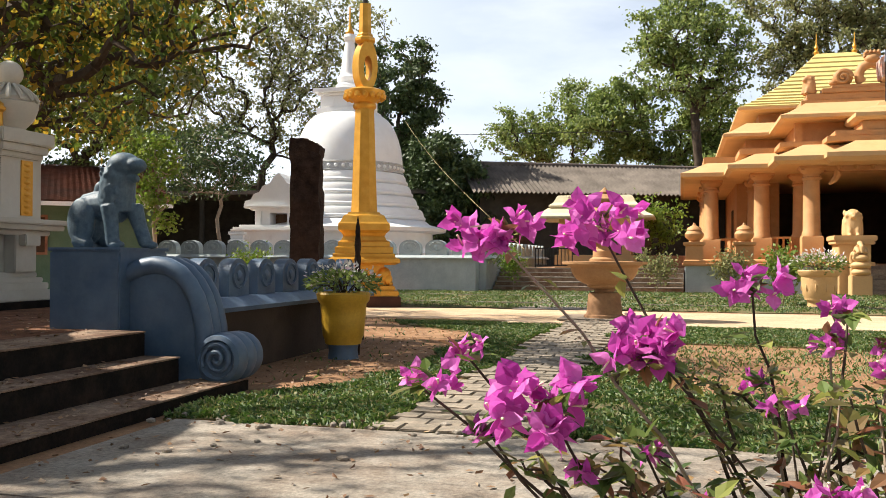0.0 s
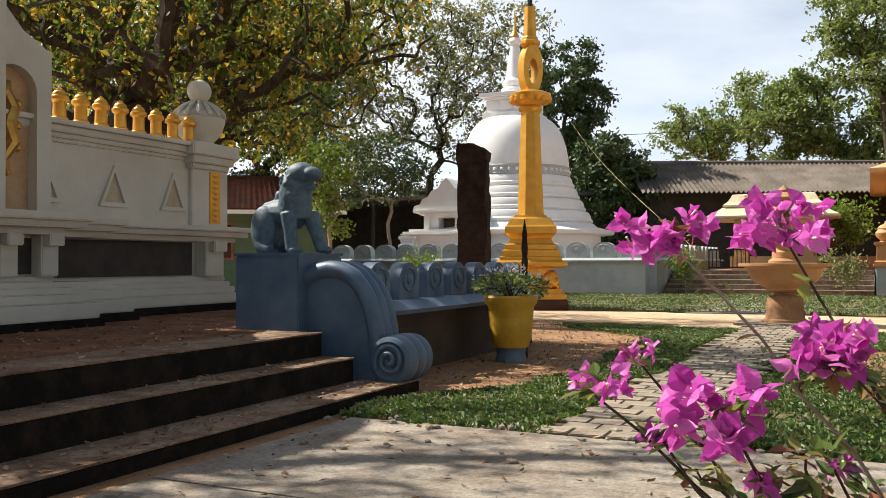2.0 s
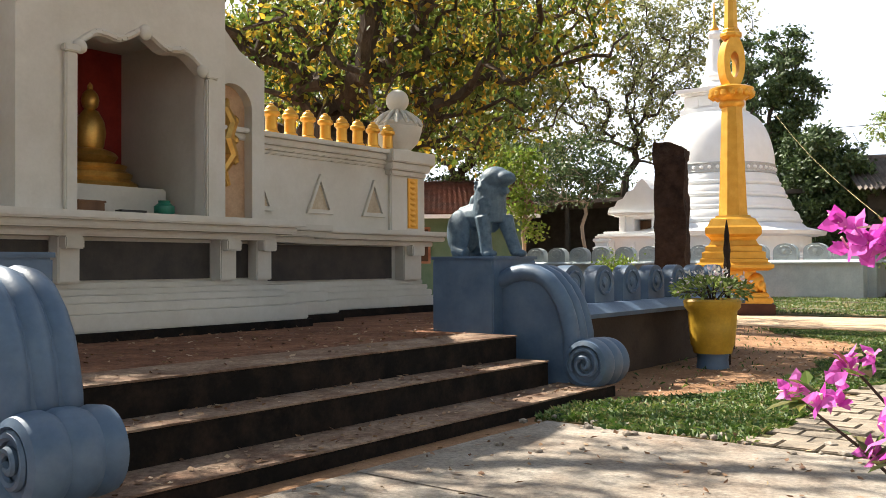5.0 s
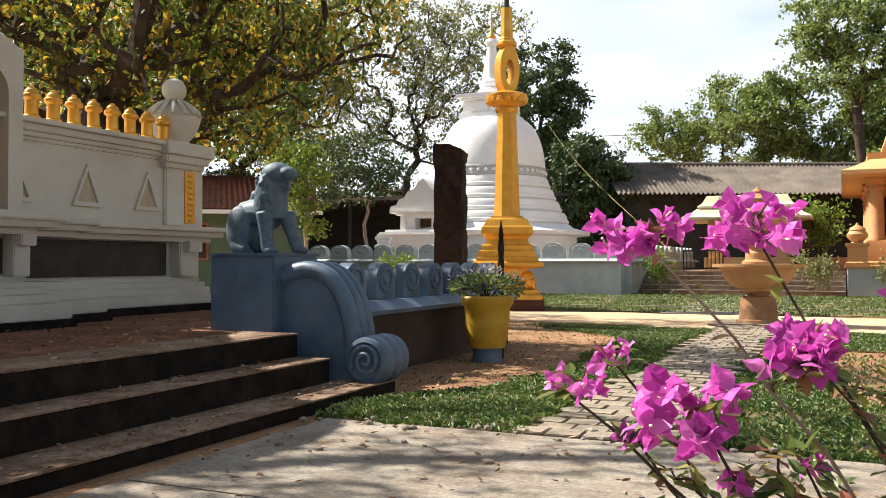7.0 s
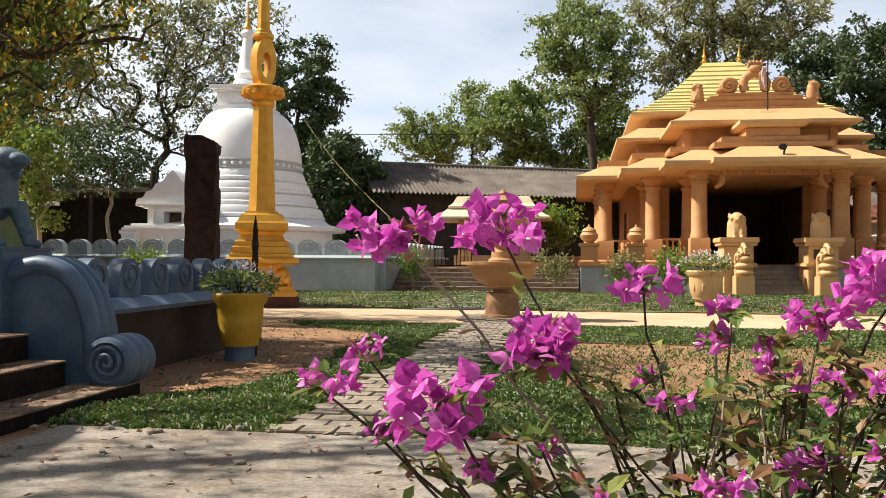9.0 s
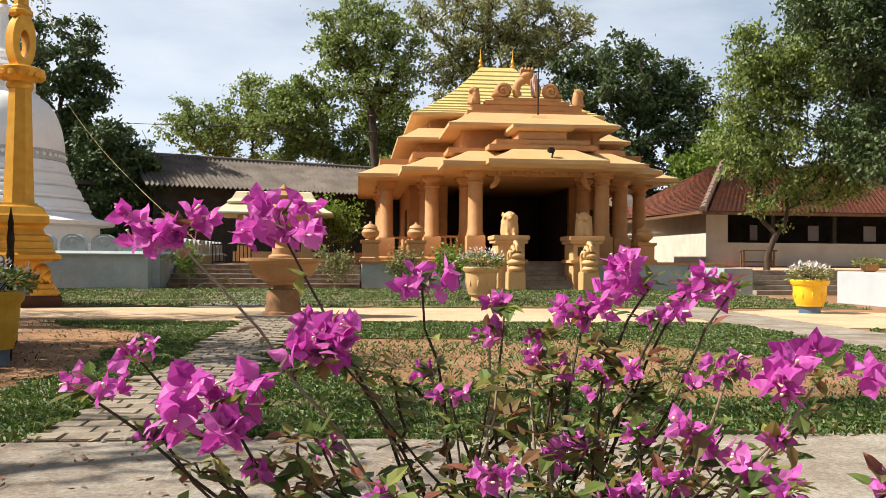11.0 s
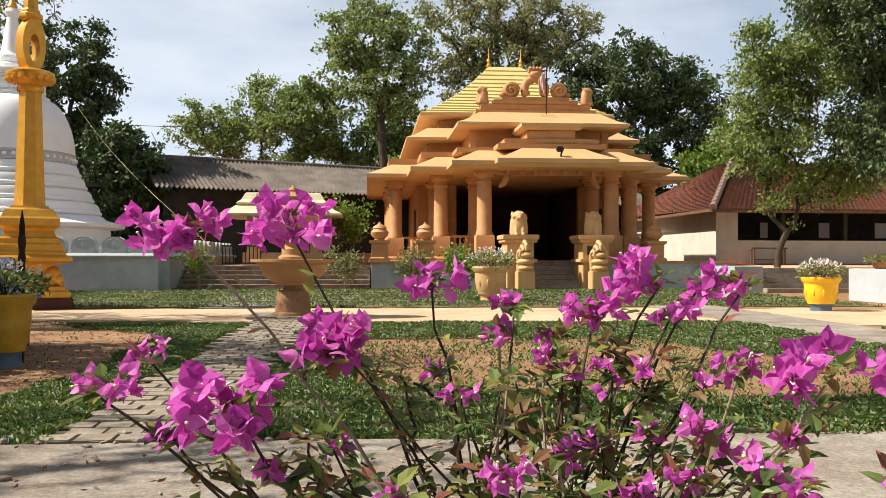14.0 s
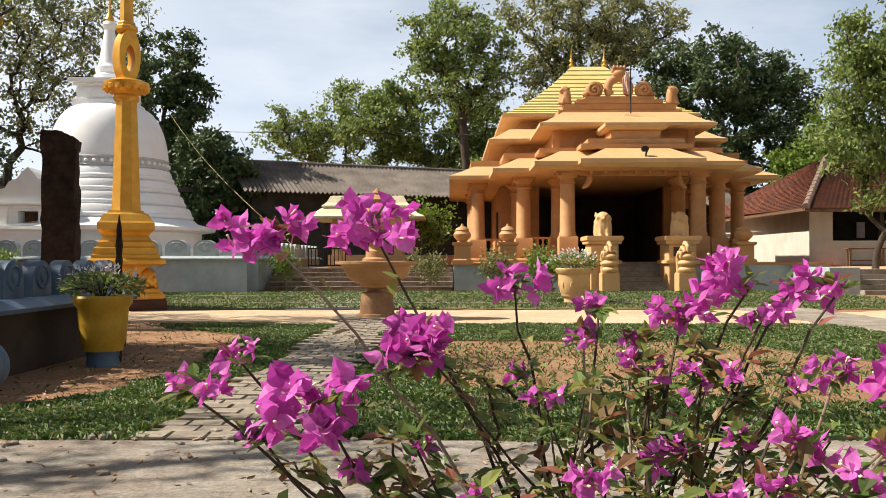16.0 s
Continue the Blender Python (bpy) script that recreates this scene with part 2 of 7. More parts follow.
GRASS = leafy("lawn_grass", [(0.025, 0.065, 0.010), (0.05, 0.105, 0.015), (0.085, 0.155, 0.025), (0.15, 0.205, 0.045), (0.25, 0.21, 0.085)], translucent=0.3)
DRYLEAF = leafy("fallen_dry_leaves", [(0.12, 0.055, 0.025), (0.22, 0.11, 0.05), (0.33, 0.19, 0.09), (0.50, 0.37, 0.24)], translucent=0.1)
BRACT = leafy("magenta_bracts", [(0.48, 0.045, 0.36), (0.58, 0.085, 0.45), (0.66, 0.13, 0.55), (0.74, 0.22, 0.60)], translucent=0.45)
BUSHLEAF = leafy("bougainvillea_leaves", [(0.06, 0.095, 0.025), (0.10, 0.16, 0.04), (0.16, 0.22, 0.055), (0.30, 0.31, 0.07), (0.30, 0.10, 0.07), (0.13, 0.18, 0.05)], rough=0.4, translucent=0.4)
BLOSSOM = surf("cream_blossom", (0.75, 0.68, 0.40), (0.85, 0.80, 0.6), 50.0, 0.6, 0.0)
WHITEBLOOM = leafy("white_small_blooms", [(0.62, 0.60, 0.55), (0.75, 0.72, 0.66), (0.70, 0.45, 0.60)], translucent=0.2)


# ---------------------------------------------------------------- mesh helpers
def mesh_of(name, bm, material, smooth=False):
    me = bpy.data.meshes.new(name)
    bmesh.ops.recalc_face_normals(bm, faces=bm.faces)
    bm.to_mesh(me)
    bm.free()
    me.materials.append(material)
    if smooth:
        me.shade_smooth()
        me.set_sharp_from_angle(angle=radians(38))
    return me


def part(name, bm, material, parent=None, label="", smooth=False, at=None):
    ob = new(name, mesh_of(name, bm, material, smooth))
    if parent is not None:
        ob.parent = parent
    if at is not None:
        ob.matrix_basis = at
    if label:
        ob["label"] = label
    return ob


def pieces(name, rows, material, parent, label="", bevel=0.0):
    """Boxes that are parts of their own."""
    for r in rows:
        part(name, box(bmesh.new(), *r, bevel=bevel), material, parent, label)


def thing(name, m, label, category, group="", kind=""):
    ob = new(name)
    ob.empty_display_size = 0.2
    ob.matrix_basis = m
    return tagged(ob, label, category, group, kind)


def box(bm, x0, x1, y0, y1, z0, z1, bevel=0.0, taper=1.0):
    """A box between two corners; taper narrows its top."""
    r = bmesh.ops.create_cube(bm, size=1.0)
    vs = r["verts"]
    cx, cy = (x0 + x1) / 2, (y0 + y1) / 2
    for v in vs:
        k = taper if v.co.z > 0 else 1.0
        v.co = Vector((cx + v.co.x * (x1 - x0) * k, cy + v.co.y * (y1 - y0) * k, z0 + (v.co.z + 0.5) * (z1 - z0)))
    if bevel:
        es = list({e for v in vs for e in v.link_edges})
        bmesh.ops.bevel(bm, geom=es, offset=bevel, segments=2, affect="EDGES")
    return bm


def boxes(*rows, bevel=0.0):
    bm = bmesh.new()
    for r in rows:
        box(bm, *r[:6], bevel=bevel)
    return bm


def lathe(bm, profile, seg=24, x=0.0, y=0.0, z=0.0, phase=0.0, squash=1.0):
    """Turns (radius, height) pairs round the upright; few segments make a prism."""
    rings = []
    for r, h in profile:
        rings.append([bm.verts.new((x + r * math.cos(phase + 2 * math.pi * i / seg), y + squash * r * math.sin(phase + 2 * math.pi * i / seg), z + h)) for i in range(seg)])
    for a, b in zip(rings, rings[1:]):
        for i in range(seg):
            j = (i + 1) % seg
            bm.faces.new((a[i], a[j], b[j], b[i]))
    bm.faces.new(rings[0][::-1])
    bm.faces.new(rings[-1])
    return bm


def extrude_poly(bm, pts, axis, a, b):
    """A prism: a polygon in the plane across axis, between a and b along it."""
    def put(p, s):
        return {"x": (s, p[0], p[1]), "y": (p[0], s, p[1]), "z": (p[0], p[1], s)}[axis]
    lo, hi = [bm.verts.new(put(p, a)) for p in pts], [bm.verts.new(put(p, b)) for p in pts]
    n = len(pts)
    for i in range(n):
        bm.faces.new((lo[i], lo[(i + 1) % n], hi[(i + 1) % n], hi[i]))
    bm.faces.new(lo[::-1])
    bm.faces.new(hi)
    return bm


def tube(bm, pts, radii, seg=6):
    """A round limb along points."""
    rings = []
    pts = [Vector(p) for p in pts]
    for i, p in enumerate(pts):
        d = (pts[min(i + 1, len(pts) - 1)] - pts[max(i - 1, 0)]).normalized()
        side = d.cross(Vector((0.31, 0.92, 0.24))).normalized()
        up = side.cross(d)
        rings.append([bm.verts.new(p + radii[i] * (math.cos(2 * math.pi * k / seg) * side + math.sin(2 * math.pi * k / seg) * up)) for k in range(seg)])
    for a, b in zip(rings, rings[1:]):
        for k in range(seg):
            j = (k + 1) % seg
            bm.faces.new((a[k], a[j], b[j], b[k]))
    bm.faces.new(rings[0][::-1])
    bm.faces.new(rings[-1])
    return bm


def ball(bm, c, r, sub=2, rot=None):
    """An ellipsoid of radii r at c."""
    res = bmesh.ops.create_icosphere(bm, subdivisions=sub, radius=1.0)
    rx, ry, rz = (r, r, r) if isinstance(r, (int, float)) else r
    for v in res["verts"]:
        q = Vector((v.co.x * rx, v.co.y * ry, v.co.z * rz))
        if rot is not None:
            q = rot @ q
        v.co = q + Vector(c)
    return bm


def remesh(ob, voxel, smooth_steps=4):
    """Melts the lumps of one carved thing into a single skin."""
    r = ob.modifiers.new("skin", "REMESH")
    r.mode, r.voxel_size, r.use_smooth_shade = "VOXEL", voxel, True
    s = ob.modifiers.new("soft", "SMOOTH")
    s.factor, s.iterations = 0.5, smooth_steps
    return ob


# ---------------------------------------------------------------- ground and paths
def sheet(name, pts, z, material, label, category, jag=0.0, h=0.02):
    """A flat patch of ground with a slightly ragged edge and a little thickness."""
    rng = random.Random(name)
    out = []
    for i, p in enumerate(pts):
        q = pts[(i + 1) % len(pts)]
        n = max(1, int(math.dist(p, q) / 0.35)) if jag else 1
        for k in range(n):
            f = k / n
            w = jag if k else jag * 0.3
            out.append((p[0] + (q[0] - p[0]) * f + rng.uniform(-w, w), p[1] + (q[1] - p[1]) * f + rng.uniform(-w, w)))
    bm = bmesh.new()
    extrude_poly(bm, out, "z", z - h, z)
    return tagged(part(name, bm, material), label, category, kind="structure"), out


bm = bmesh.new()
bmesh.ops.create_grid(bm, x_segments=60, y_segments=60, size=1.0)
for v in bm.verts:
    s = 900.0
    v.co = Vector((math.copysign(abs(v.co.x) ** 3, v.co.x) * s, math.copysign(abs(v.co.y) ** 3, v.co.y) * s + 20, 0))
tagged(part("ground", bm, DIRT), "reddish sandy earth ground of the temple yard", "ground", kind="structure")

sheet("sand_walk_1", [(-30, 15.2), (-2.9, 15.0), (-2.9, 14.2), (5.9, 14.2), (5.9, 18.2), (-30, 18.4)], 0.012, SAND, "pale sandy walk crossing the yard", "path", 0.12)
sheet("sand_walk_2", [(7.6, 13.2), (14, 12.0), (14, 15.0), (8.8, 18.0), (7.6, 17.4)], 0.012, SAND, "pale sandy patch beside the concrete walk", "path", 0.15)

LAWNS = [
    ("lawn_1", [(-3.25, 5.08), (-1.78, 5.06), (-1.8, 13.9), (-4.9, 14.2), (-3.6, 12.9), (-2.75, 12.2), (-2.45, 8.6), (-2.7, 6.6), (-3.2, 6.0)], 0.14, 420),
    ("lawn_2", [(-0.9, 5.08), (4.4, 5.0), (4.6, 6.0), (2.6, 6.3), (-0.1, 7.2), (-0.45, 9.5), (-0.9, 10.0)], 0.14, 380),
    ("lawn_3", [(-0.85, 11.4), (3.4, 11.2), (4.6, 8.4), (5.0, 6.2), (6.0, 6.0), (5.95, 13.8), (-0.85, 14.0)], 0.16, 260),
    ("lawn_4", [(-9, 18.6), (5.6, 18.6), (7.6, 18.4), (11.2, 18.4), (11.4, 29.0), (-6.2, 29.0), (-9, 27.5)], 0.2, 60),
    ("lawn_5", [(7.6, 8.0), (12, 8.0), (12, 11.6), (7.6, 12.6)], 0.16, 160),
]
lawn_shapes = []
for name, pts, jag, dens in LAWNS:
    ob, out = sheet(name, pts, 0.018, SOIL, "lawn soil under short green grass", "lawn", jag)
    lawn_shapes.append((out, dens))

# foreground slabs of cast concrete
slab = thing("concrete_apron", Matrix(), "pale weathered concrete apron of large cast slabs", "pavement", kind="structure")
xs, ys = [-3.1, 1.1, 6.4], [-3.0, 3.2, 5.02]
rng = random.Random(5)
for i in range(2):
    for j in range(2):
        part("slab", box(bmesh.new(), xs[i] + 0.006, xs[i + 1] - 0.006, ys[j] + 0.006, ys[j + 1] - 0.006, -0.05, 0.026 + rng.uniform(0, 0.006), bevel=0.006), SLAB, slab)

# concrete walk on the far side, running away from the camera
walk_r = thing("concrete_walk", Matrix(), "pale concrete walk with long slabs", "path", kind="structure")
for k in range(8):
    y = 4.6 + k * 1.8
    part("slab", box(bmesh.new(), 6.05, 7.5, y + 0.008, y + 1.8 - 0.008, -0.04, 0.028, bevel=0.006), SLAB, walk_r)
walk_c = thing("cross_walk", Matrix(), "pale concrete walk leading to the far steps", "path", kind="structure")
for k in range(6):
    y = 18.3 + k * 1.8
    part("slab", box(bmesh.new(), -3.4, -1.2, y + 0.008, y + 1.8 - 0.008, -0.04, 0.026, bevel=0.006), SLAB, walk_c)
# two thin kerbs in the far lawn
for y in (20.6, 24.8):
    tagged(part("lawn_kerb", box(bmesh.new(), -9.0, 11.0, y, y + 0.16, -0.05, 0.05, bevel=0.02), SLAB), "thin pale concrete kerb across the lawn", "kerb", kind="structure")

# ---------------------------------------------------------------- terrace with steps
STEP = [(-3.33, 0.10), (-3.73, 0.29), (-4.03, 0.48)]
TERR = 0.48
terrace = thing("terrace_steps", Matrix(), "three broad cement steps with black painted risers", "steps", kind="structure")
Y0, Y1 = 1.9, 6.45
for k, (x, z) in enumerate(STEP):
    back = STEP[k + 1][0] if k < 2 else -4.5
    part("riser", box(bmesh.new(), back - 0.03, x, Y0 if k else 1.5, Y1 if not k else 6.08, -0.05, z - 0.012, bevel=0.008), BLACK, terrace, "black painted riser")
    part("tread", box(bmesh.new(), back - 0.02, x + 0.012, Y0 if k else 1.5, Y1 if not k else 6.08, z - 0.012, z, bevel=0.005), TREAD, terrace)
tagged(part("terrace_floor", box(bmesh.new(), -16.0, -4.45, -8.0, 10.9, -0.1, TERR - 0.004, bevel=0.0), TERRACE), "terrace of swept reddish earth before the shrine", "terrace", kind="structure")


# ---------------------------------------------------------------- golden pillar
def gold_pillar():
    t = thing("golden_pillar", pose(-6.84, 18.69, 0, 0, 0, 20), "tall gold-painted ornamental pillar on a stepped base", "pillar")
    part("plinth", boxes((-0.80, 0.80, -0.80, 0.80, 0, 0.24), bevel=0.02), surf("maroon_plinth", (0.07, 0.03, 0.02), (0.10, 0.045, 0.03), 4.0, 0.7, 0.2), t, "dark maroon plinth")
    part("base_slab", boxes((-0.76, 0.76, -0.76, 0.76, 0.24, 0.36), (-0.68, 0.68, -0.68, 0.68, 0.36, 0.46), bevel=0.025), GOLD, t)
    part("carved_block", boxes((-0.44, 0.44, -0.44, 0.44, 0.46, 0.92)), GOLD, t)
    for sx, sy in ((1, 1), (1, -1), (-1, 1), (-1, -1)):
        bm = bmesh.new()
        ball(bm, (sx * 0.44, sy * 0.44, 0.68), (0.17, 0.17, 0.20))
        ball(bm, (sx * 0.53, sy * 0.53, 0.60), (0.10, 0.10, 0.13))
        ball(bm, (sx * 0.50, sy * 0.38, 0.52), (0.10, 0.12, 0.08))
        ball(bm, (sx * 0.38, sy * 0.50, 0.52), (0.12, 0.10, 0.08))
        tube(bm, [(sx * 0.55, sy * 0.55, 0.58), (sx * 0.60, sy * 0.60, 0.50), (sx * 0.58, sy * 0.58, 0.46)], [0.05, 0.045, 0.03])
        part("carved_elephant", bm, GOLD, t, smooth=True)
    sq = math.sqrt(2)
    prof = [(0.60, 0.92), (0.70, 0.97), (0.70, 1.04), (0.60, 1.10), (0.60, 1.16), (0.56, 1.18), (0.56, 1.30), (0.50, 1.33), (0.50, 1.42), (0.44, 1.46), (0.40, 1.55), (0.44, 1.62), (0.50, 1.68), (0.50, 1.82), (0.46, 1.86), (0.44, 2.0), (0.36, 2.04), (0.34, 2.08)]
    part("stepped_base", lathe(bmesh.new(), [(r * sq * (1.12 if z < 2.0 else 1.0), z) for r, z in prof], 4, phase=math.pi / 4), GOLD, t)
    part("shaft", lathe(bmesh.new(), [(0.32, 2.06), (0.305, 2.25), (0.225, 4.42)], 8, phase=math.pi / 8), GOLD, t)
    bm = lathe(bmesh.new(), [(0.235, 4.40), (0.26, 4.44), (0.26, 4.50), (0.24, 4.54), (0.30, 4.60), (0.42, 4.66), (0.46, 4.74), (0.46, 4.80), (0.34, 4.85), (0.20, 4.88)], 32)
    bowl = part("lotus_capital", bm, GOLD, t, smooth=True)
    for k in range(16):
        a = 2 * math.pi * k / 16
        bm = bmesh.new()
        ball(bm, (0.41 * math.cos(a), 0.41 * math.sin(a), 4.68), (0.085, 0.085, 0.10), 1)
        part("petal", bm, GOLD, bowl, smooth=True)
    # pierced ring on the capital
    bm = bmesh.new()
    n = 32
    out, inn = [], []
    for k in range(n):
        a = 2 * math.pi * k / n
        out.append((0.235 * math.sin(a), 5.36 + 0.56 * math.cos(a)))
        inn.append((0.105 * math.sin(a), 5.30 + 0.28 * math.cos(a)))
    for s in (-0.17, 0.17):
        vo, vi = [bm.verts.new((x, s, z)) for x, z in out], [bm.verts.new((x, s, z)) for x, z in inn]
        for k in range(n):
            j = (k + 1) % n
            bm.faces.new((vo[k], vo[j], vi[j], vi[k]))
        if s < 0:
            keep = vo, vi
    for a, b in zip(keep, (vo, vi)):
        for k in range(n):
            j = (k + 1) % n
            bm.faces.new((a[k], a[j], b[j], b[k]))
    part("pierced_ring", bm, GOLD, t, smooth=True, at=pose(0, 0, 0, 0, 0, 25))
    part("finial_neck", lathe(bmesh.new(), [(0.16, 5.86), (0.24, 5.92), (0.24, 5.98), (0.19, 6.02), (0.19, 6.06), (0.15, 6.10), (0.13, 6.76)], 8, phase=math.pi / 8), GOLD, t)
    part("finial_rod", lathe(bmesh.new(), [(0.06, 6.76), (0.045, 7.25), (0.02, 7.5)], 8), METAL, t, "dark iron rod")


gold_pillar()


# ---------------------------------------------------------------- stupa
def stupa():
    t = thing("white_stupa", pose(-14.26, 37, 0), "large white plastered stupa with a bell dome and spire", "stupa")
    part("platform", lathe(bmesh.new(), [(4.9, 0), (4.9, 1.3), (4.7, 1.35), (4.7, 1.5)], 8, phase=math.pi / 8), STUPA_WHITE, t)
    part("base_drum", lathe(bmesh.new(), [(3.75, 1.5), (3.75, 2.15), (4.3, 2.22), (4.35, 2.36), (3.6, 2.55), (3.45, 2.7)], 48), STUPA_WHITE, t, smooth=True)
    for k, (r, z) in enumerate(((3.42, 2.70), (3.12, 3.22), (2.86, 3.74), (2.62, 4.26))):
        part("terrace_ring", lathe(bmesh.new(), [(r - 0.16, z - 0.02), (r - 0.05, z + 0.03), (r, z + 0.10), (r - 0.01, z + 0.17), (r - 0.08, z + 0.22), (r - 0.11, z + 0.38), (r - 0.19, z + 0.50), (r - 0.30, z + 0.53)], 64), STUPA_WHITE, t, smooth=True)
    band = part("frieze_band", lathe(bmesh.new(), [(2.42, 4.78), (2.44, 4.82), (2.40, 4.86), (2.38, 5.12), (2.42, 5.16), (2.40, 5.2)], 64), surf("grey_relief_frieze", (0.42, 0.42, 0.41), (0.55, 0.55, 0.53), 9.0, 0.8, 0.5, fine=12, dist=0.03), t, "grey relief frieze band", smooth=True)
    for k in range(48):
        a = 2 * math.pi * k / 48
        bm = bmesh.new()
        ball(bm, (2.39 * math.cos(a), 2.39 * math.sin(a), 4.99), (0.09, 0.09, 0.085), 1)
        part("relief_boss", bm, STUPA_WHITE, band)
    dome = [(2.38, 5.2)]
    for k in range(1, 17):
        a = k / 16 * math.pi / 2
        dome.append((1.0 + 1.38 * math.cos(a) ** 0.80 if k < 16 else 1.0, 5.2 + 2.25 * math.sin(a) ** 1.15))
    part("dome", lathe(bmesh.new(), dome + [(0.6, 7.5)], 64), STUPA_WHITE, t, smooth=True)
    part("square_chamber", boxes((-1.12, 1.12, -1.12, 1.12, 7.35, 7.62), (-0.98, 0.98, -0.98, 0.98, 7.62, 8.18), (-1.08, 1.08, -1.08, 1.08, 8.18, 8.30), (-1.24, 1.24, -1.24, 1.24, 8.30, 8.48), bevel=0.02), STUPA_WHITE, t)
    for s in range(4):
        for k in range(3):
            part("chamber_panel", boxes((-0.80 + k * 0.57, -0.34 + k * 0.57, -1.01, -0.975, 7.70, 8.10)), STUPA_WHITE, t, at=pose(0, 0, 0, 0, 0, 90 * s))
    part("spire", lathe(bmesh.new(), [(0.52, 8.5), (0.62, 8.62), (0.62, 8.75), (0.5, 8.85), (0.56, 8.95), (0.56, 9.1), (0.46, 9.2), (0.42, 9.3), (0.20, 10.7), (0.26, 10.78), (0.30, 10.9), (0.22, 11.05)], 32), STUPA_WHITE, t, smooth=True)
    part("finial", lathe(bmesh.new(), [(0.16, 11.05), (0.2, 11.15), (0.12, 11.3), (0.05, 11.5), (0.03, 12.3)], 16), GOLD, t, "gilded finial", smooth=True)
    # entrance shrine on the camera's side
    s = thing("stupa_shrine", pose(-15.9, 34.0, 0.1, 0, 0, 6), "small white shrine porch with a pointed pediment", "shrine")
    part("base", boxes((-1.75, 1.75, -1.3, 1.6, -0.1, 2.06), (-1.88, 1.88, -1.4, 1.6, 2.06, 2.14), (-1.80, 1.80, -1.34, 1.6, 2.14, 2.22), (-1.6, 1.6, -1.15, 1.6, 2.22, 2.32), bevel=0.02), STUPA_WHITE, s)
    part("wall", boxes((-1.0, -0.36, -0.9, 1.6, 2.32, 2.92), (0.36, 1.0, -0.9, 1.6, 2.32, 2.92), (-0.36, 0.36, -0.9, 1.6, 2.80, 2.92), (-0.36, 0.36, -0.2, 1.6, 2.32, 2.80)), STUPA_WHITE, s)
    part("niche_panel", boxes((-0.34, 0.34, -0.26, -0.2, 2.32, 2.78)), WOOD, s, "dark brown recessed panel")
    part("cornice", boxes((-1.2, 1.2, -1.05, 1.6, 2.92, 3.0), (-1.42, 1.42, -1.15, 1.6, 3.0, 3.12), bevel=0.03), STUPA_WHITE, s)
    edge = [(1.46, 3.12), (1.40, 3.30), (1.16, 3.36), (1.04, 3.58), (0.80, 3.66), (0.66, 3.90), (0.36, 4.02), (0.20, 4.26), (0.0, 4.44)]
    part("pediment", extrude_poly(bmesh.new(), [(-x, z) for x, z in edge[:-1]] + edge[::-1], "y", -1.0, 0.6), STUPA_WHITE, s)
    for x in (-0.85, 0.85):
        part("pilaster", boxes((x - 0.13, x + 0.13, -1.0, -0.9, 2.32, 2.92), bevel=0.02), STUPA_WHITE, s)
    for x in (-1.3, -0.45, 0.45, 1.3):
        part("base_panel", boxes((x - 0.28, x + 0.28, -1.36, -1.3, 1.0, 1.9), (x - 0.18, x + 0.18, -1.40, -1.36, 1.15, 1.75), bevel=0.03), STUPA_WHITE, s)
    # white pedestal planter beside it
    p = tagged(part("white_urn_stand", lathe(bmesh.new(), [(0.44, 0), (0.44, 1.12), (0.40, 1.2), (0.24, 1.26), (0.22, 1.46), (0.30, 1.56), (0.44, 1.62), (0.44, 1.70), (0.30, 1.76), (0.34, 1.9), (0.42, 1.94), (0.42, 2.04), (0.3, 2.05)], 4, phase=math.pi / 4), STUPA_WHITE), "white plaster pedestal planter with a waisted stem", "planter")
    p.matrix_basis = pose(-16.0, 30.0, 0, 0, 0, 20)


stupa()


# ---------------------------------------------------------------- walls crowned with rounded merlons
def merlon_mesh(w, h, d, boss=False):
    bm = bmesh.new()
    pts = [(-w / 2, 0), (w / 2, 0), (w / 2, h * 0.5)] + [(w / 2 * math.cos(a), h * 0.5 + h * 0.5 * math.sin(a)) for a in [math.pi * k / 12 for k in range(1, 12)]] + [(-w / 2, h * 0.5)]
    extrude_poly(bm, pts, "x", -d / 2, d / 2)
    if boss:
        for s in (-1, 1):
            ball(bm, (s * d / 2, 0, h * 0.55), (0.03, w * 0.15, w * 0.15), 1)
            ring = [(s * (d / 2 + 0.002), w * 0.32 * math.cos(k * 0.5236), h * 0.55 + h * 0.3 * math.sin(k * 0.5236)) for k in range(13)]
            tube(bm, ring, [0.018] * 13, 5)
    return bm


def merlon_wall(name, a, b, thick, base, mh, mw, step, body, cap, label, boss=False):
    """A low wall from a to b with a ledge and a row of round merlons on it."""
    a, b = Vector(a), Vector(b)
    n = (b - a).length
    t = thing(name, Matrix.Translation((a.x, a.y, 0)) @ pose(0, 0, 0, 0, 0, math.degrees(math.atan2(b.y - a.y, b.x - a.x)) - 90), label, "wall", kind="structure")
    part("wall_body", boxes((-thick / 2, thick / 2, 0, n, -0.02, base - 0.06)), body, t)
    bm = bmesh.new()
    w = thick / 2
    extrude_poly(bm, [(-w - 0.12, base - 0.06), (w + 0.12, base - 0.06), (w + 0.13, base - 0.02), (w - 0.02, base + 0.06), (-w + 0.02, base + 0.06), (-w - 0.13, base - 0.02)], "y", -0.02, n + 0.02)
    part("ledge", bm, cap, t)
    me = mesh_of("merlon", merlon_mesh(mw, mh, thick * (0.62 if thick > 0.4 else 0.40), boss), cap, True)
    k = int(n / step)
    for i in range(k):
        ob = new("merlon", me)
        ob.parent = t
        ob.matrix_basis = pose(0, (i + 0.5) * n / k, base + 0.05, 0, 0, 0)
    return t


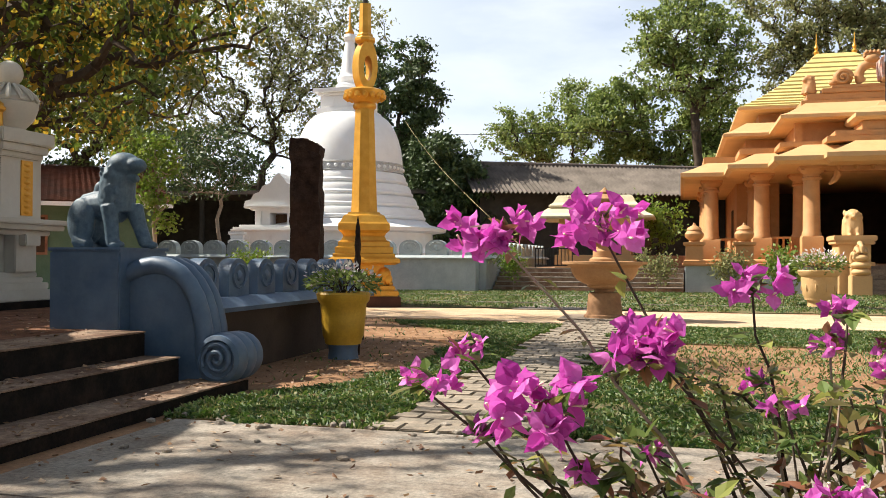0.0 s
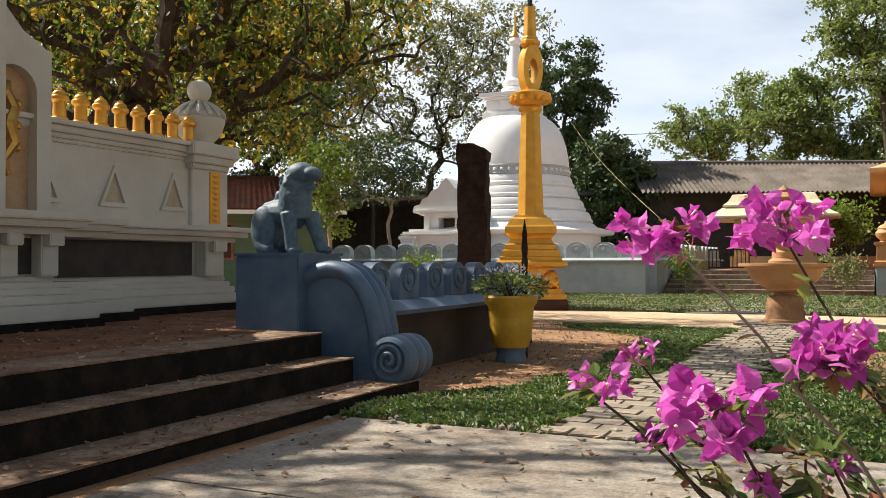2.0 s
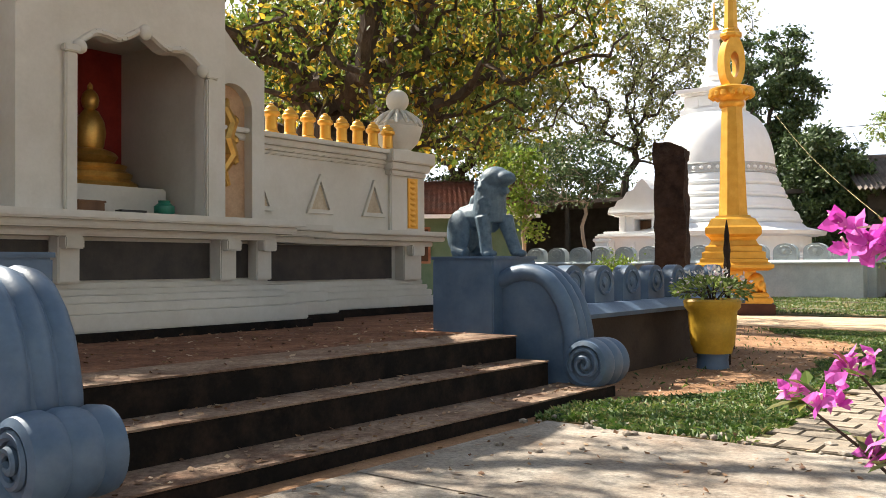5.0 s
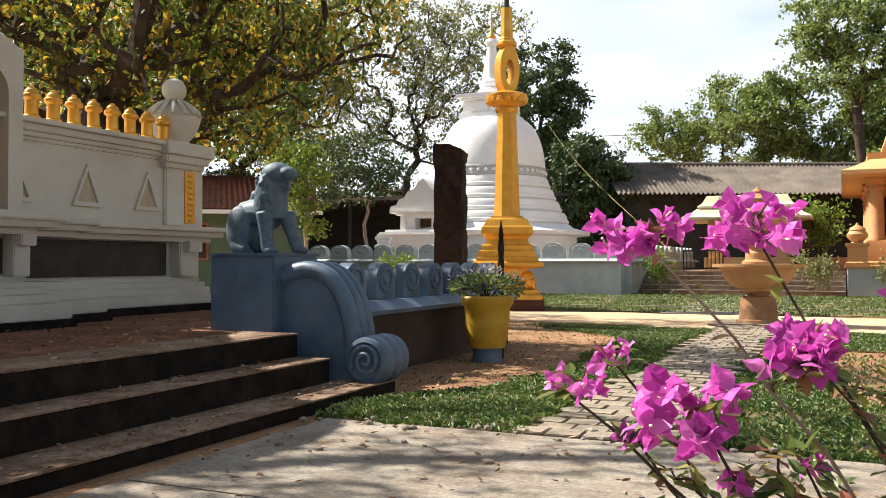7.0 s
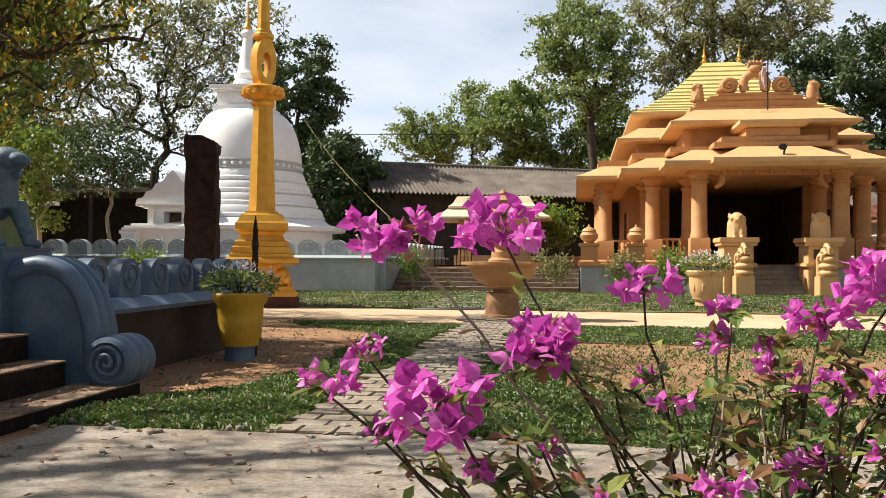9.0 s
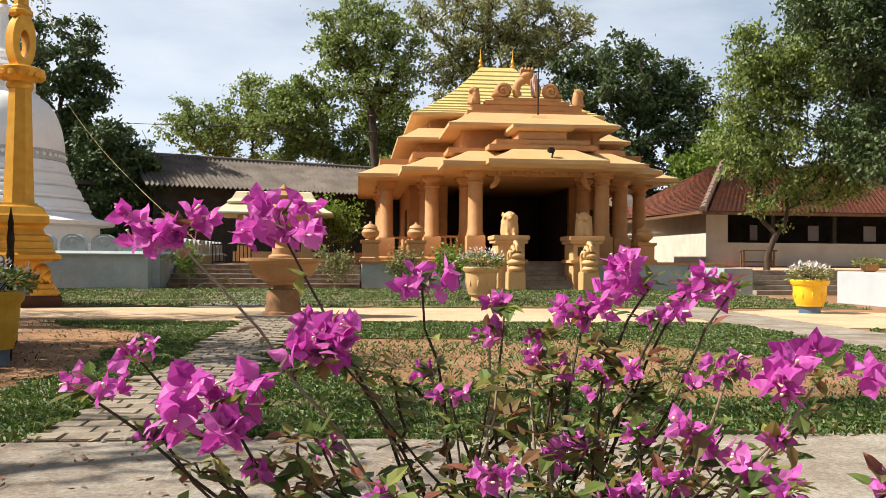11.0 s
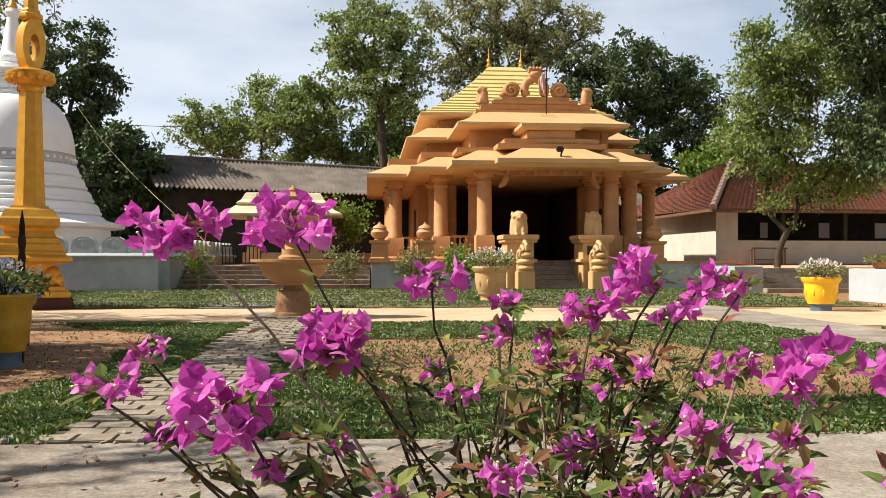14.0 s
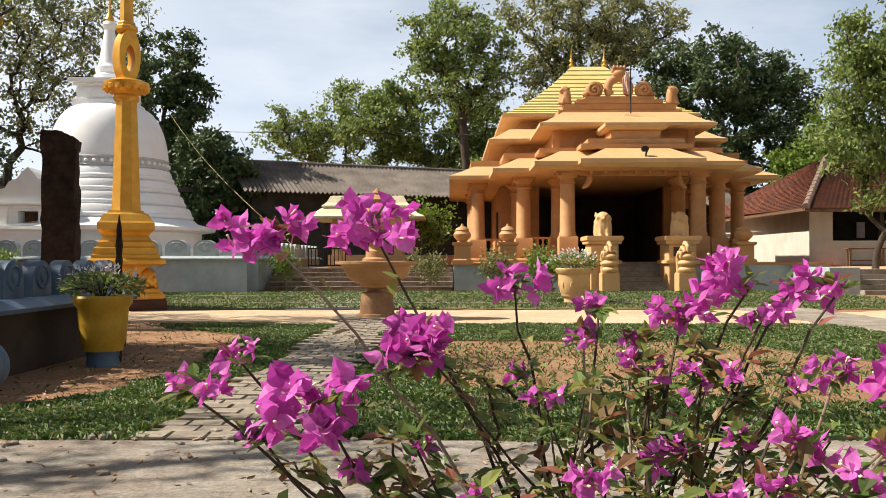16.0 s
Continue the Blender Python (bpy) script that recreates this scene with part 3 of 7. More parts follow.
merlon_wall("merlon_wall_1", (-4.15, 6.82), (-4.15, 10.9), 0.34, 0.63, 0.37, 0.40, 0.58, surf("dusty_brown_wall_base", (0.05, 0.036, 0.028), (0.09, 0.065, 0.05), 3.0, 0.9, 0.3, stain=(0.02, 0.017, 0.015), stain_scale=1.5, stain_amt=0.6), BLUE, "low slate-blue wall crowned with rounded merlons", True)
merlon_wall("merlon_wall_2", (-20.0, 28.2), (-6.4, 28.2), 0.5, 1.12, 0.52, 0.72, 0.86, GREYBLUE, GREYBLUE, "pale grey wall crowned with rounded bossed merlons", True)
merlon_wall("merlon_wall_3", (-6.4, 28.45), (-6.4, 42.0), 0.5, 1.12, 0.52, 0.72, 0.86, GREYBLUE, GREYBLUE, "pale grey wall crowned with rounded bossed merlons", True)


# ---------------------------------------------------------------- old stone pillar
def stone_pillar():
    bm = bmesh.new()
    box(bm, -0.24, 0.24, -0.2, 0.2, 0, 2.98)
    bmesh.ops.subdivide_edges(bm, edges=bm.edges[:], cuts=19, use_grid_fill=True)
    for v in bm.verts:
        d = noise.noise_vector(v.co * 2.6) * 0.035 + noise.noise_vector(v.co * 8) * 0.028
        v.co += d
        if v.co.z > 2.8:
            v.co.z -= 0.10 * max(0, v.co.x / 0.24) + 0.03 * abs(noise.noise(v.co * 7))
    ob = tagged(part("stone_pillar", bm, STONE), "dark weathered upright stone pillar", "pillar")
    ob.matrix_basis = pose(-5.85, 13.3, 0, 0, 0, 14)


stone_pillar()


# ---------------------------------------------------------------- flower pots
def leaf_tuft(bm, c, spread, n, size, rng, up=0.5):
    for _ in range(n):
        d = Vector((rng.gauss(0, 1), rng.gauss(0, 1), rng.gauss(0, 1) * 0.7 + up)).normalized()
        p = Vector(c) + Vector((d.x * spread[0], d.y * spread[1], d.z * spread[2])) * rng.uniform(0.55, 1.0)
        leaf(bm, p, d + Vector((rng.uniform(-1, 1), rng.uniform(-1, 1), rng.uniform(-0.6, 0.6))), size * rng.uniform(0.6, 1.2), rng)


def leaf(bm, p, d, s, rng, wide=0.5):
    """One pointed, folded leaf of four corners."""
    d = d.normalized()
    side = d.cross(Vector((rng.uniform(-1, 1), rng.uniform(-1, 1), rng.uniform(-1, 1)))).normalized()
    n = side.cross(d)
    a, b, c, e = bm.verts.new(p), bm.verts.new(p + d * s * 0.45 + side * s * wide * 0.5 + n * s * 0.08), bm.verts.new(p + d * s), bm.verts.new(p + d * s * 0.45 - side * s * wide * 0.5 + n * s * 0.08)
    bm.faces.new((a, b, c))
    bm.faces.new((a, c, e))


def flower_pot(m, label, s, h, mat, foliage, leaf_size, bloom=None, square=False, seed=1, spread=1.25, foot=BLUE, blooms=300, flat=0.28):
    t = thing("flower_pot", m, label, "flower pot")
    rng = random.Random(seed)
    k = 4 if square else 28
    ph = math.pi / 4
    q = math.sqrt(2) if square else 1.0
    body = part("pot_body", lathe(bmesh.new(), [(r * s * q, z * h) for r, z in ((0.70, 0.22), (0.74, 0.30), (0.80, 0.34), (0.87, 0.62), (0.90, 0.82), (1.02, 0.88), (1.06, 0.97), (1.0, 1.0), (0.88, 1.0), (0.84, 0.93))], k, phase=ph), mat, t, smooth=not square)
    part("pot_foot", lathe(bmesh.new(), [(0.60 * s * q, 0), (0.56 * s * q, 0.12 * h), (0.60 * s * q, 0.22 * h)], k, phase=ph), foot, t, smooth=not square)
    if not square and seed != 3:
        for i in range(10):
            a = 2 * math.pi * i / 10
            bm = bmesh.new()
            ball(bm, (0.84 * s * math.cos(a), 0.84 * s * math.sin(a), 0.56 * h), (0.07 * s, 0.07 * s, 0.12 * h), 1)
            part("relief_boss", bm, mat, body, smooth=True)
    bm = bmesh.new()
    leaf_tuft(bm, (0, 0, h * 1.12), (s * spread, s * spread, h * flat), 620, leaf_size, rng)
    part("plant", bm, foliage, t, "green potted plant")["kind"] = "stuff"
    bm = bmesh.new()
    for _ in range(24):
        a = rng.uniform(0, 6.28)
        r = rng.uniform(0.2, 0.9) * s * spread
        tube(bm, [(0, 0, h * 0.9), (0.5 * r * math.cos(a), 0.5 * r * math.sin(a), h * 1.1), (r * math.cos(a), r * math.sin(a), h * rng.uniform(1.05, 1.35))], [0.008, 0.006, 0.003], 4)
    part("stems", bm, BARK, t)
    if bloom:
        bm = bmesh.new()
        leaf_tuft(bm, (0, 0, h * 1.2), (s * spread * 1.02, s * spread * 1.02, h * (flat + 0.04)), blooms, leaf_size * 0.8, rng, 0.8)
        part("blooms", bm, bloom, t, "clusters of small flowers")["kind"] = "stuff"
    return t


flower_pot(pose(-3.44, 8.78, 0), "yellow square cement pot with a leafy green plant", 0.27, 0.70, YELLOW, LEAF_GREEN, 0.075, WHITEBLOOM, seed=3, spread=1.5, blooms=120, flat=0.20)
flower_pot(pose(2.95, 21.0, 0), "terracotta-coloured pot with white and pink flowers", 0.42, 0.85, CREAM, LEAF_GREEN, 0.10, WHITEBLOOM, seed=4, spread=1.4, foot=CREAM)
flower_pot(pose(9.02, 16.95, 0), "bright yellow pot with pale dry flowers", 0.36, 0.68, surf("bright_yellow_pot", (0.80, 0.44, 0.01), (0.86, 0.52, 0.02), 5.0, 0.5, 0.15), LEAF_OLIVE, 0.09, WHITEBLOOM, seed=5)


# ---------------------------------------------------------------- bird-bath fountain
def fountain():
    t = thing("stone_fountain", pose(-1.28, 15.65, 0), "terracotta-coloured stone fountain with a wide shallow bowl", "fountain")
    part("paving_square", boxes((-0.75, 0.75, -0.6, 0.75, 0.02, 0.05), bevel=0.01), PAVER, t)
    part("pedestal", lathe(bmesh.new(), [(0.36, 0.05), (0.35, 0.09), (0.31, 0.11), (0.28, 0.44), (0.26, 0.48), (0.17, 0.49), (0.17, 0.54), (0.24, 0.57)], 28), surf("brown_stone_pedestal", (0.24, 0.13, 0.07), (0.33, 0.19, 0.10), 5.0, 0.85, 0.4, fine=40), t, "brown carved pedestal", smooth=True)
    part("bowl", lathe(bmesh.new(), [(0.20, 0.55), (0.30, 0.585), (0.30, 0.62), (0.40, 0.66), (0.50, 0.73), (0.56, 0.82), (0.585, 0.92), (0.64, 0.955), (0.73, 0.975), (0.735, 1.02), (0.66, 1.025), (0.56, 0.96), (0.2, 0.88)], 40), TERRACOTTA, t, smooth=True)
    part("upper_stem", lathe(bmesh.new(), [(0.26, 0.84), (0.26, 1.06), (0.20, 1.10), (0.20, 1.2), (0.15, 1.24), (0.14, 1.34), (0.24, 1.38), (0.24, 1.42)], 24), TERRACOTTA, t, smooth=True)
    part("urn", lathe(bmesh.new(), [(0.14, 1.40), (0.24, 1.45), (0.34, 1.54), (0.40, 1.64), (0.47, 1.72), (0.48, 1.76), (0.38, 1.80), (0.30, 1.9), (0.24, 1.98), (0.22, 2.04)], 36), TERRACOTTA, t, "round-bodied urn", smooth=True)
    part("lid", lathe(bmesh.new(), [(0.22, 2.03), (0.33, 2.06), (0.33, 2.10), (0.24, 2.14), (0.14, 2.18), (0.08, 2.2), (0.10, 2.23), (0.04, 2.28), (0.01, 2.32)], 32), TERRACOTTA, t, "stepped lid with a knob", smooth=True)


fountain()


# ---------------------------------------------------------------- ochre image house (temple)
AX = 6.35


def tier(bm, half, yf, yb, prof):
    """A hipped eave over a rectangle: loops of (inset, height), closed below and above."""
    loops = []
    for i, z in prof:
        x0, x1, y0, y1 = -half + i, half - i, yf + i, yb - i
        loops.append([bm.verts.new(p) for p in ((x0, y0, z), (x1, y0, z), (x1, y1, z), (x0, y1, z))])
    for a, b in zip(loops, loops[1:]):
        for k in range(4):
            j = (k + 1) % 4
            bm.faces.new((a[k], a[j], b[j], b[k]))
    bm.faces.new(loops[0][::-1])
    bm.faces.new(loops[-1])
    return bm


def column(bm, h):
    sq = math.sqrt(2)
    lathe(bm, [(0.42 * sq, 0), (0.42 * sq, 0.07), (0.36 * sq, 0.13), (0.32 * sq, 0.15), (0.32 * sq, 0.85), (0.29 * sq, 0.9)], 4, phase=math.pi / 4)
    lathe(bm, [(0.31, 0.88), (0.30, 1.0), (0.27, 1.05), (0.255, h - 0.5), (0.30, h - 0.47), (0.30, h - 0.42), (0.26, h - 0.39), (0.27, h - 0.3), (0.38, h - 0.2), (0.40, h - 0.14)], 20)
    box(bm, -0.40, 0.40, -0.40, 0.40, h - 0.14, h)
    return bm


def urn_post(bm):
    sq = math.sqrt(2)
    lathe(bm, [(0.34 * sq, 0), (0.34 * sq, 0.08), (0.27 * sq, 0.12), (0.27 * sq, 0.55), (0.34 * sq, 0.60), (0.34 * sq, 0.68)], 4, phase=math.pi / 4)
    lathe(bm, [(0.2, 0.68), (0.15, 0.72), (0.28, 0.84), (0.30, 0.95), (0.22, 1.05), (0.24, 1.08), (0.20, 1.15), (0.06, 1.22), (0.03, 1.3)], 20)
    return bm


def lion_lump(bm, s=1.0, z=0.0):
    """A sitting guardian lion with a heavy mane (faces -Y)."""
    lathe(bm, [(0.34 * s, 0), (0.36 * s, 0.12 * s), (0.35 * s, 0.42 * s), (0.31 * s, 0.66 * s), (0.22 * s, 0.86 * s), (0.08 * s, 0.97 * s)], 20, z=z, squash=0.8)
    ball(bm, (0, -0.06 * s, z + 0.74 * s), (0.27 * s, 0.22 * s, 0.24 * s))
    ball(bm, (0, -0.22 * s, z + 0.74 * s), (0.14 * s, 0.13 * s, 0.15 * s))
    ball(bm, (0, -0.33 * s, z + 0.69 * s), (0.09 * s, 0.07 * s, 0.07 * s))
    for k in range(22):
        a = 0.5 + k * 1.9
        h = 0.34 + 0.026 * k
        w = 0.30 * (1.0 - 0.5 * max(0.0, h - 0.72))
        ball(bm, (w * math.cos(a) * s, (0.22 * math.sin(a) - 0.02) * s, z + h * s), (0.06 * s, 0.06 * s, 0.09 * s), 1)
    for x in (-0.13, 0.13):
        tube(bm, [(x * s, -0.16 * s, z + 0.42 * s), (x * s, -0.26 * s, z + 0.2 * s), (x * s, -0.28 * s, z)], [0.09 * s, 0.075 * s, 0.08 * s], 8)
        ball(bm, (x * 1.8 * s, 0.04 * s, z + 0.14 * s), (0.11 * s, 0.22 * s, 0.15 * s))
        ball(bm, (x * s, -0.33 * s, z + 0.04 * s), (0.08 * s, 0.1 * s, 0.05 * s))
        ball(bm, (x * 0.55 * s, -0.33 * s, z + 0.80 * s), (0.028 * s, 0.02 * s, 0.028 * s), 1)
    return bm


def temple():
    t = thing("image_house", pose(AX, 0, 0), "ochre-painted temple image house with stepped tiers of roofs", "temple")
    P = 0.95
    pieces("platform", ((-6.2, -1.75, 29.3, 46.5, 0, P - 0.08), (1.75, 6.2, 29.3, 46.5, 0, P - 0.08), (-1.75, 1.75, 31.1, 46.5, 0, P - 0.08),), GREYBLUE, t, "grey-blue painted platform")
    pieces("platform_edge", ((-6.28, -1.75, 29.22, 46.5, P - 0.08, P), (1.75, 6.28, 29.22, 46.5, P - 0.08, P), (-1.75, 1.75, 31.1, 46.5, P - 0.08, P),), OCHRE, t, bevel=0.015)
    for k in range(6):
        part("step", boxes((-1.75, 1.75, 29.3 + 0.3 * k, 31.1, 0.158 * k, 0.158 * (k + 1) - 0.002), bevel=0.01), SLAB, t, "grey cement step")
    h = 4.15 - P
    me = mesh_of("column", column(bmesh.new(), h), OCHRE, True)
    for x, y in ((2.26, 30.7), (3.6, 32.9), (5.2, 35.6), (5.2, 38.6), (5.2, 41.6), (5.2, 44.6), (2.26, 33.4), (3.6, 35.9)):
        for s in (-1, 1):
            ob = new("column", me)
            ob.parent = t
            ob.matrix_basis = pose(s * x, y, P)
    # balustrades between the columns
    bal = mesh_of("baluster", lathe(bmesh.new(), [(0.05, 0), (0.05, 0.06), (0.03, 0.1), (0.06, 0.22), (0.03, 0.34), (0.05, 0.38), (0.05, 0.44)], 8), OCHRE, True)
    for (x0, y0), (x1, y1) in (((2.26, 30.7), (3.6, 32.9)), ((3.6, 32.9), (5.2, 35.6)), ((5.2, 35.6), (5.2, 38.6)), ((5.2, 38.6), (5.2, 41.6))):
        for s in (-1, 1):
            a, b = Vector((s * x0, y0, 0)), Vector((s * x1, y1, 0))
            runs = [(a, Vector((a.x, b.y, 0))), (Vector((a.x, b.y, 0)), b)] if x0 != x1 else [(a, b)]
            for p, q in runs:
                d = q - p
                m = Matrix.Translation((p.x, p.y, P)) @ pose(0, 0, 0, 0, 0, math.degrees(math.atan2(d.y, d.x)))
                rail = part("parapet", boxes((0.3, d.length - 0.3, -0.1, 0.1, 0, 0.42), (0.3, d.length - 0.3, -0.12, 0.12, 0.86, 0.94), bevel=0.01), OCHRE, t, at=m)
                for k in range(int((d.length - 0.6) / 0.22)):
                    ob = new("baluster", bal)
                    ob.parent = rail
                    ob.matrix_basis = pose(0.4 + 0.22 * k, 0, 0.42)
    # hall behind the porch
    pieces("hall_wall", ((-4.2, -2.6, 37.0, 37.3, P, 4.2), (2.6, 4.2, 37.0, 37.3, P, 4.2), (-4.2, -3.9, 37.3, 46, P, 4.2), (3.9, 4.2, 37.3, 46, P, 4.2), (-4.2, 4.2, 45.7, 46, P, 4.2),), OCHRE, t)
    # windows are flat panels coloured like shaded recesses
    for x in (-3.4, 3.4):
        part("window", boxes((x - 0.35, x + 0.35, 36.96, 37.0, P + 1.0, P + 2.2)), ROOM_SHADE, t, "flat window panel with recess shade put into its colour")
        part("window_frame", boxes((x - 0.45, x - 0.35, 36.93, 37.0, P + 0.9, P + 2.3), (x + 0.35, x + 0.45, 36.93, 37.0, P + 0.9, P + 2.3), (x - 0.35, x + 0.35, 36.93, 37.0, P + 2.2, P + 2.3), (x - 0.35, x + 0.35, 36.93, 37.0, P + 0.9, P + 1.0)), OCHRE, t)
    part("side_window", boxes((-4.24, -4.2, 39.0, 40.0, P + 1.0, P + 2.2)), ROOM_SHADE, t, "flat window panel with recess shade put into its colour")
    # lining of the inner room: its darkness is put into the colour
    pieces("inner_wall", ((-3.9, 3.9, 43.0, 43.2, P, 4.2), (-2.75, -2.6, 37.3, 43, P, 4.2), (2.6, 2.75, 37.3, 43, P, 4.2), (-2.6, 2.6, 37.3, 43, P + 0.002, P + 0.01),), ROOM_SHADE, t, "inner room surface with shade put into its colour")
    # lower roof: four stepped eaves
    eave = [(0.16, 4.10), (0.0, 4.16), (0.0, 4.30), (0.25, 4.40), (0.60, 4.56), (0.95, 4.74), (1.05, 4.76), (1.4, 4.76)]
    for name, half, yf, dz in (("eave_front", 2.05, 28.95, 0.06), ("eave_porch", 3.5, 29.6, 0.04), ("eave_middle", 4.8, 31.6, 0.02), ("eave_hall", 6.35, 34.2, 0.0)):
        part(name, tier(bmesh.new(), half, yf, 46.8, [(i, z + dz * (1 if z > 4.12 else -0.3)) for i, z in eave]), CREAM, t)
    pieces("lintel", ((-2.6, -1.86, 30.4, 31.0, 3.96, 4.1), (1.86, 2.6, 30.4, 31.0, 3.96, 4.1), (-1.86, 1.86, 30.45, 30.95, 3.92, 4.1), (-3.9, -3.3, 32.6, 37, 3.96, 4.1), (3.3, 3.9, 32.6, 37, 3.96, 4.1), (-5.5, -4.9, 35.3, 46, 3.96, 4.1), (4.9, 5.5, 35.3, 46, 3.96, 4.1),), OCHRE, t)
    for k in range(7):
        part("drop_ornament", lathe(bmesh.new(), [(0.02, -0.16), (0.07, -0.08), (0.10, 0)], 8, x=-1.5 + 0.5 * k, y=30.3, z=4.09), OCHRE, t)
    # low blocks above the eaves
    for half, yf, z0, z1 in ((1.9, 29.95, 4.8, 4.98), (1.65, 30.05, 4.98, 5.16), (3.2, 31.0, 4.78, 4.96), (4.35, 32.7, 4.76, 4.98), (5.5, 35.2, 4.74, 4.98)):
        part("parapet_block", boxes((-half, half, yf, 46, z0, z1), bevel=0.02), OCHRE, t)
    # small pavilion roof over the entrance
    pav = part("entrance_turret", boxes((-0.85, 0.85, 30.15, 31.6, 5.16, 5.46), bevel=0.02), OCHRE, t)
    part("turret_roof", tier(bmesh.new(), 1.08, 29.9, 31.9, [(0.1, 5.46), (0.0, 5.56), (0.0, 5.68), (0.3, 5.86), (0.75, 6.0), (0.85, 6.12), (0.97, 6.14)]), CREAM, pav)
    # upper storey
    pieces("upper_wall", ((-2.5, 2.5, 32.3, 45, 4.9, 5.9), (-3.9, 3.9, 36.2, 45, 4.9, 6.0),), OCHRE, t)
    for s in (-1, 1):
        part("upper_pilaster", boxes((s * 2.45 - 0.14, s * 2.45 + 0.14, 32.22, 32.5, 4.98, 5.85), bevel=0.02), OCHRE, t)
    ue = [(0.15, 5.74), (0.0, 5.80), (0.0, 5.92), (0.30, 6.04), (0.62, 6.24), (0.9, 6.42), (1.2, 6.44)]
    part("upper_eave", tier(bmesh.new(), 3.13, 31.4, 45.5, ue), CREAM, t)
    part("upper_side_eave", tier(bmesh.new(), 4.78, 35.4, 46.2, [(i, z - 0.03) for i, z in ue]), CREAM, t)
    pieces("upper_parapet", ((-2.3, 2.3, 32.9, 37, 6.42, 6.62), (-2.1, 2.1, 33.0, 37, 6.62, 6.86),), OCHRE, t, bevel=0.02)
    part("top_wall", boxes((-3.3, 3.3, 37.9, 43.4, 6.3, 7.1)), OCHRE, t)
    # tiled hip roof, in courses
    n = 14
    mustard = surf("mustard_roof_tiles", (0.55, 0.44, 0.16), (0.66, 0.53, 0.22), 2.0, 0.7, 0.2, stain=(0.40, 0.33, 0.13), stain_scale=1.0, stain_amt=0.6)
    for k in range(n):
        bm = bmesh.new()
        f0, f1 = k / n, (k + 1) / n
        def at(f):
            return 4.1 + (0.75 - 4.1) * f, 3.6 + (0.12 - 3.6) * f, 7.12 + 2.75 * (0.62 * f + 0.38 * f * f)
        w0, d0, z0 = at(f0)
        w1, d1, z1 = at(f1)
        a = [bm.verts.new(p) for p in ((-w0, 40.6 - d0, z0 + 0.06), (w0, 40.6 - d0, z0 + 0.06), (w0, 40.6 + d0, z0 + 0.06), (-w0, 40.6 + d0, z0 + 0.06))]
        b = [bm.verts.new(p) for p in ((-w1, 40.6 - d1, z1), (w1, 40.6 - d1, z1), (w1, 40.6 + d1, z1), (-w1, 40.6 + d1, z1))]
        c = [bm.verts.new((v.co.x, v.co.y, v.co.z - 0.08)) for v in a]
        for i in range(4):
            j = (i + 1) % 4
            bm.faces.new((a[i], a[j], b[j], b[i]))
            bm.faces.new((c[i], c[j], a[j], a[i]))
        if k == n - 1:
            bm.faces.new(b)
        part("roof_course", bm, mustard, t, "mustard-yellow roof course")
    part("hip_eave", tier(bmesh.new(), 4.15, 36.95, 44.2, [(0.25, 6.95), (0, 7.02), (0, 7.12), (0.2, 7.13)]), CREAM, t)
    for s in (-1, 1):
        part("roof_spire", lathe(bmesh.new(), [(0.09, 9.85), (0.12, 9.95), (0.05, 10.05), (0.09, 10.15), (0.03, 10.3), (0.015, 10.75)], 10, x=s * 0.75, y=40.6), GOLD, t, smooth=True)
    # carved gate ornament on the parapet
    part("ornament_plinth", boxes((-1.62, 1.62, 32.95, 33.5, 6.86, 7.02), (-1.30, 1.30, 33.0, 33.45, 7.02, 7.14), bevel=0.02), OCHRE, t)
    arch = [(0.40 * math.cos(a), 33.2, 7.46 + 0.40 * math.sin(a)) for a in [-0.7 + k * (math.pi + 1.4) / 16 for k in range(17)]]
    orn = part("gate_ornament", tube(bmesh.new(), arch, [0.15 + 0.02 * (k % 2) for k in range(17)], 10), OCHRE, t, "carved ochre dragon arch", smooth=True)
    bm = bmesh.new()
    ball(bm, (0, 33.12, 8.0), (0.25, 0.2, 0.17))
    box(bm, -0.25, 0.25, 33.05, 33.35, 8.08, 8.24)
    for k in range(4):
        ball(bm, (-0.19 + 0.127 * k, 33.08, 8.24), (0.065, 0.1, 0.08), 1)
    part("carved_mask", bm, OCHRE, orn, smooth=True)
    for s in (-1, 1):
        spin = [(s * 0.92 + (0.27 - 0.010 * k) * math.cos(0.5 * k) * -s, 33.08 - 0.002 * k, 7.40 + (0.27 - 0.010 * k) * math.sin(0.5 * k)) for k in range(24)]
        bm = tube(bmesh.new(), spin, [0.085 - 0.0015 * k for k in range(24)], 8)
        ball(bm, (s * 0.92, 33.2, 7.40), (0.33, 0.13, 0.31), 3)
        ball(bm, (s * 1.22, 33.2, 7.24), (0.16, 0.12, 0.12), 2)
        part("side_scroll", bm, OCHRE, orn, smooth=True)
    for s in (-1, 1):
        part("eave_bracket", tube(bmesh.new(), [(s * 1.78, 30.45, 3.5), (s * 1.62, 30.45, 3.62), (s * 1.52, 30.45, 3.80), (s * 1.56, 30.45, 3.96)], [0.05, 0.10, 0.12, 0.08], 8), OCHRE, t, smooth=True)
    for s in (-1, 1):
        bm = bmesh.new()
        lion_lump(bm, 0.72)
        remesh(part("parapet_lion", bm, OCHRE, t, smooth=True, at=pose(s * 2.0, 33.25, 6.86, 0, 0, s * 55)), 0.035, 1)
    # unidentified dark shape on the eave, given a floodlight's form
    lamp = thing("eave_dark_shape", pose(AX + 0.1, 29.15, 4.52), "small dark shape of unknown kind on the roof edge", "floodlight")
    part("lamp_body", boxes((-0.14, 0.10, -0.1, 0.1, 0.08, 0.26), bevel=0.04), METAL, lamp)
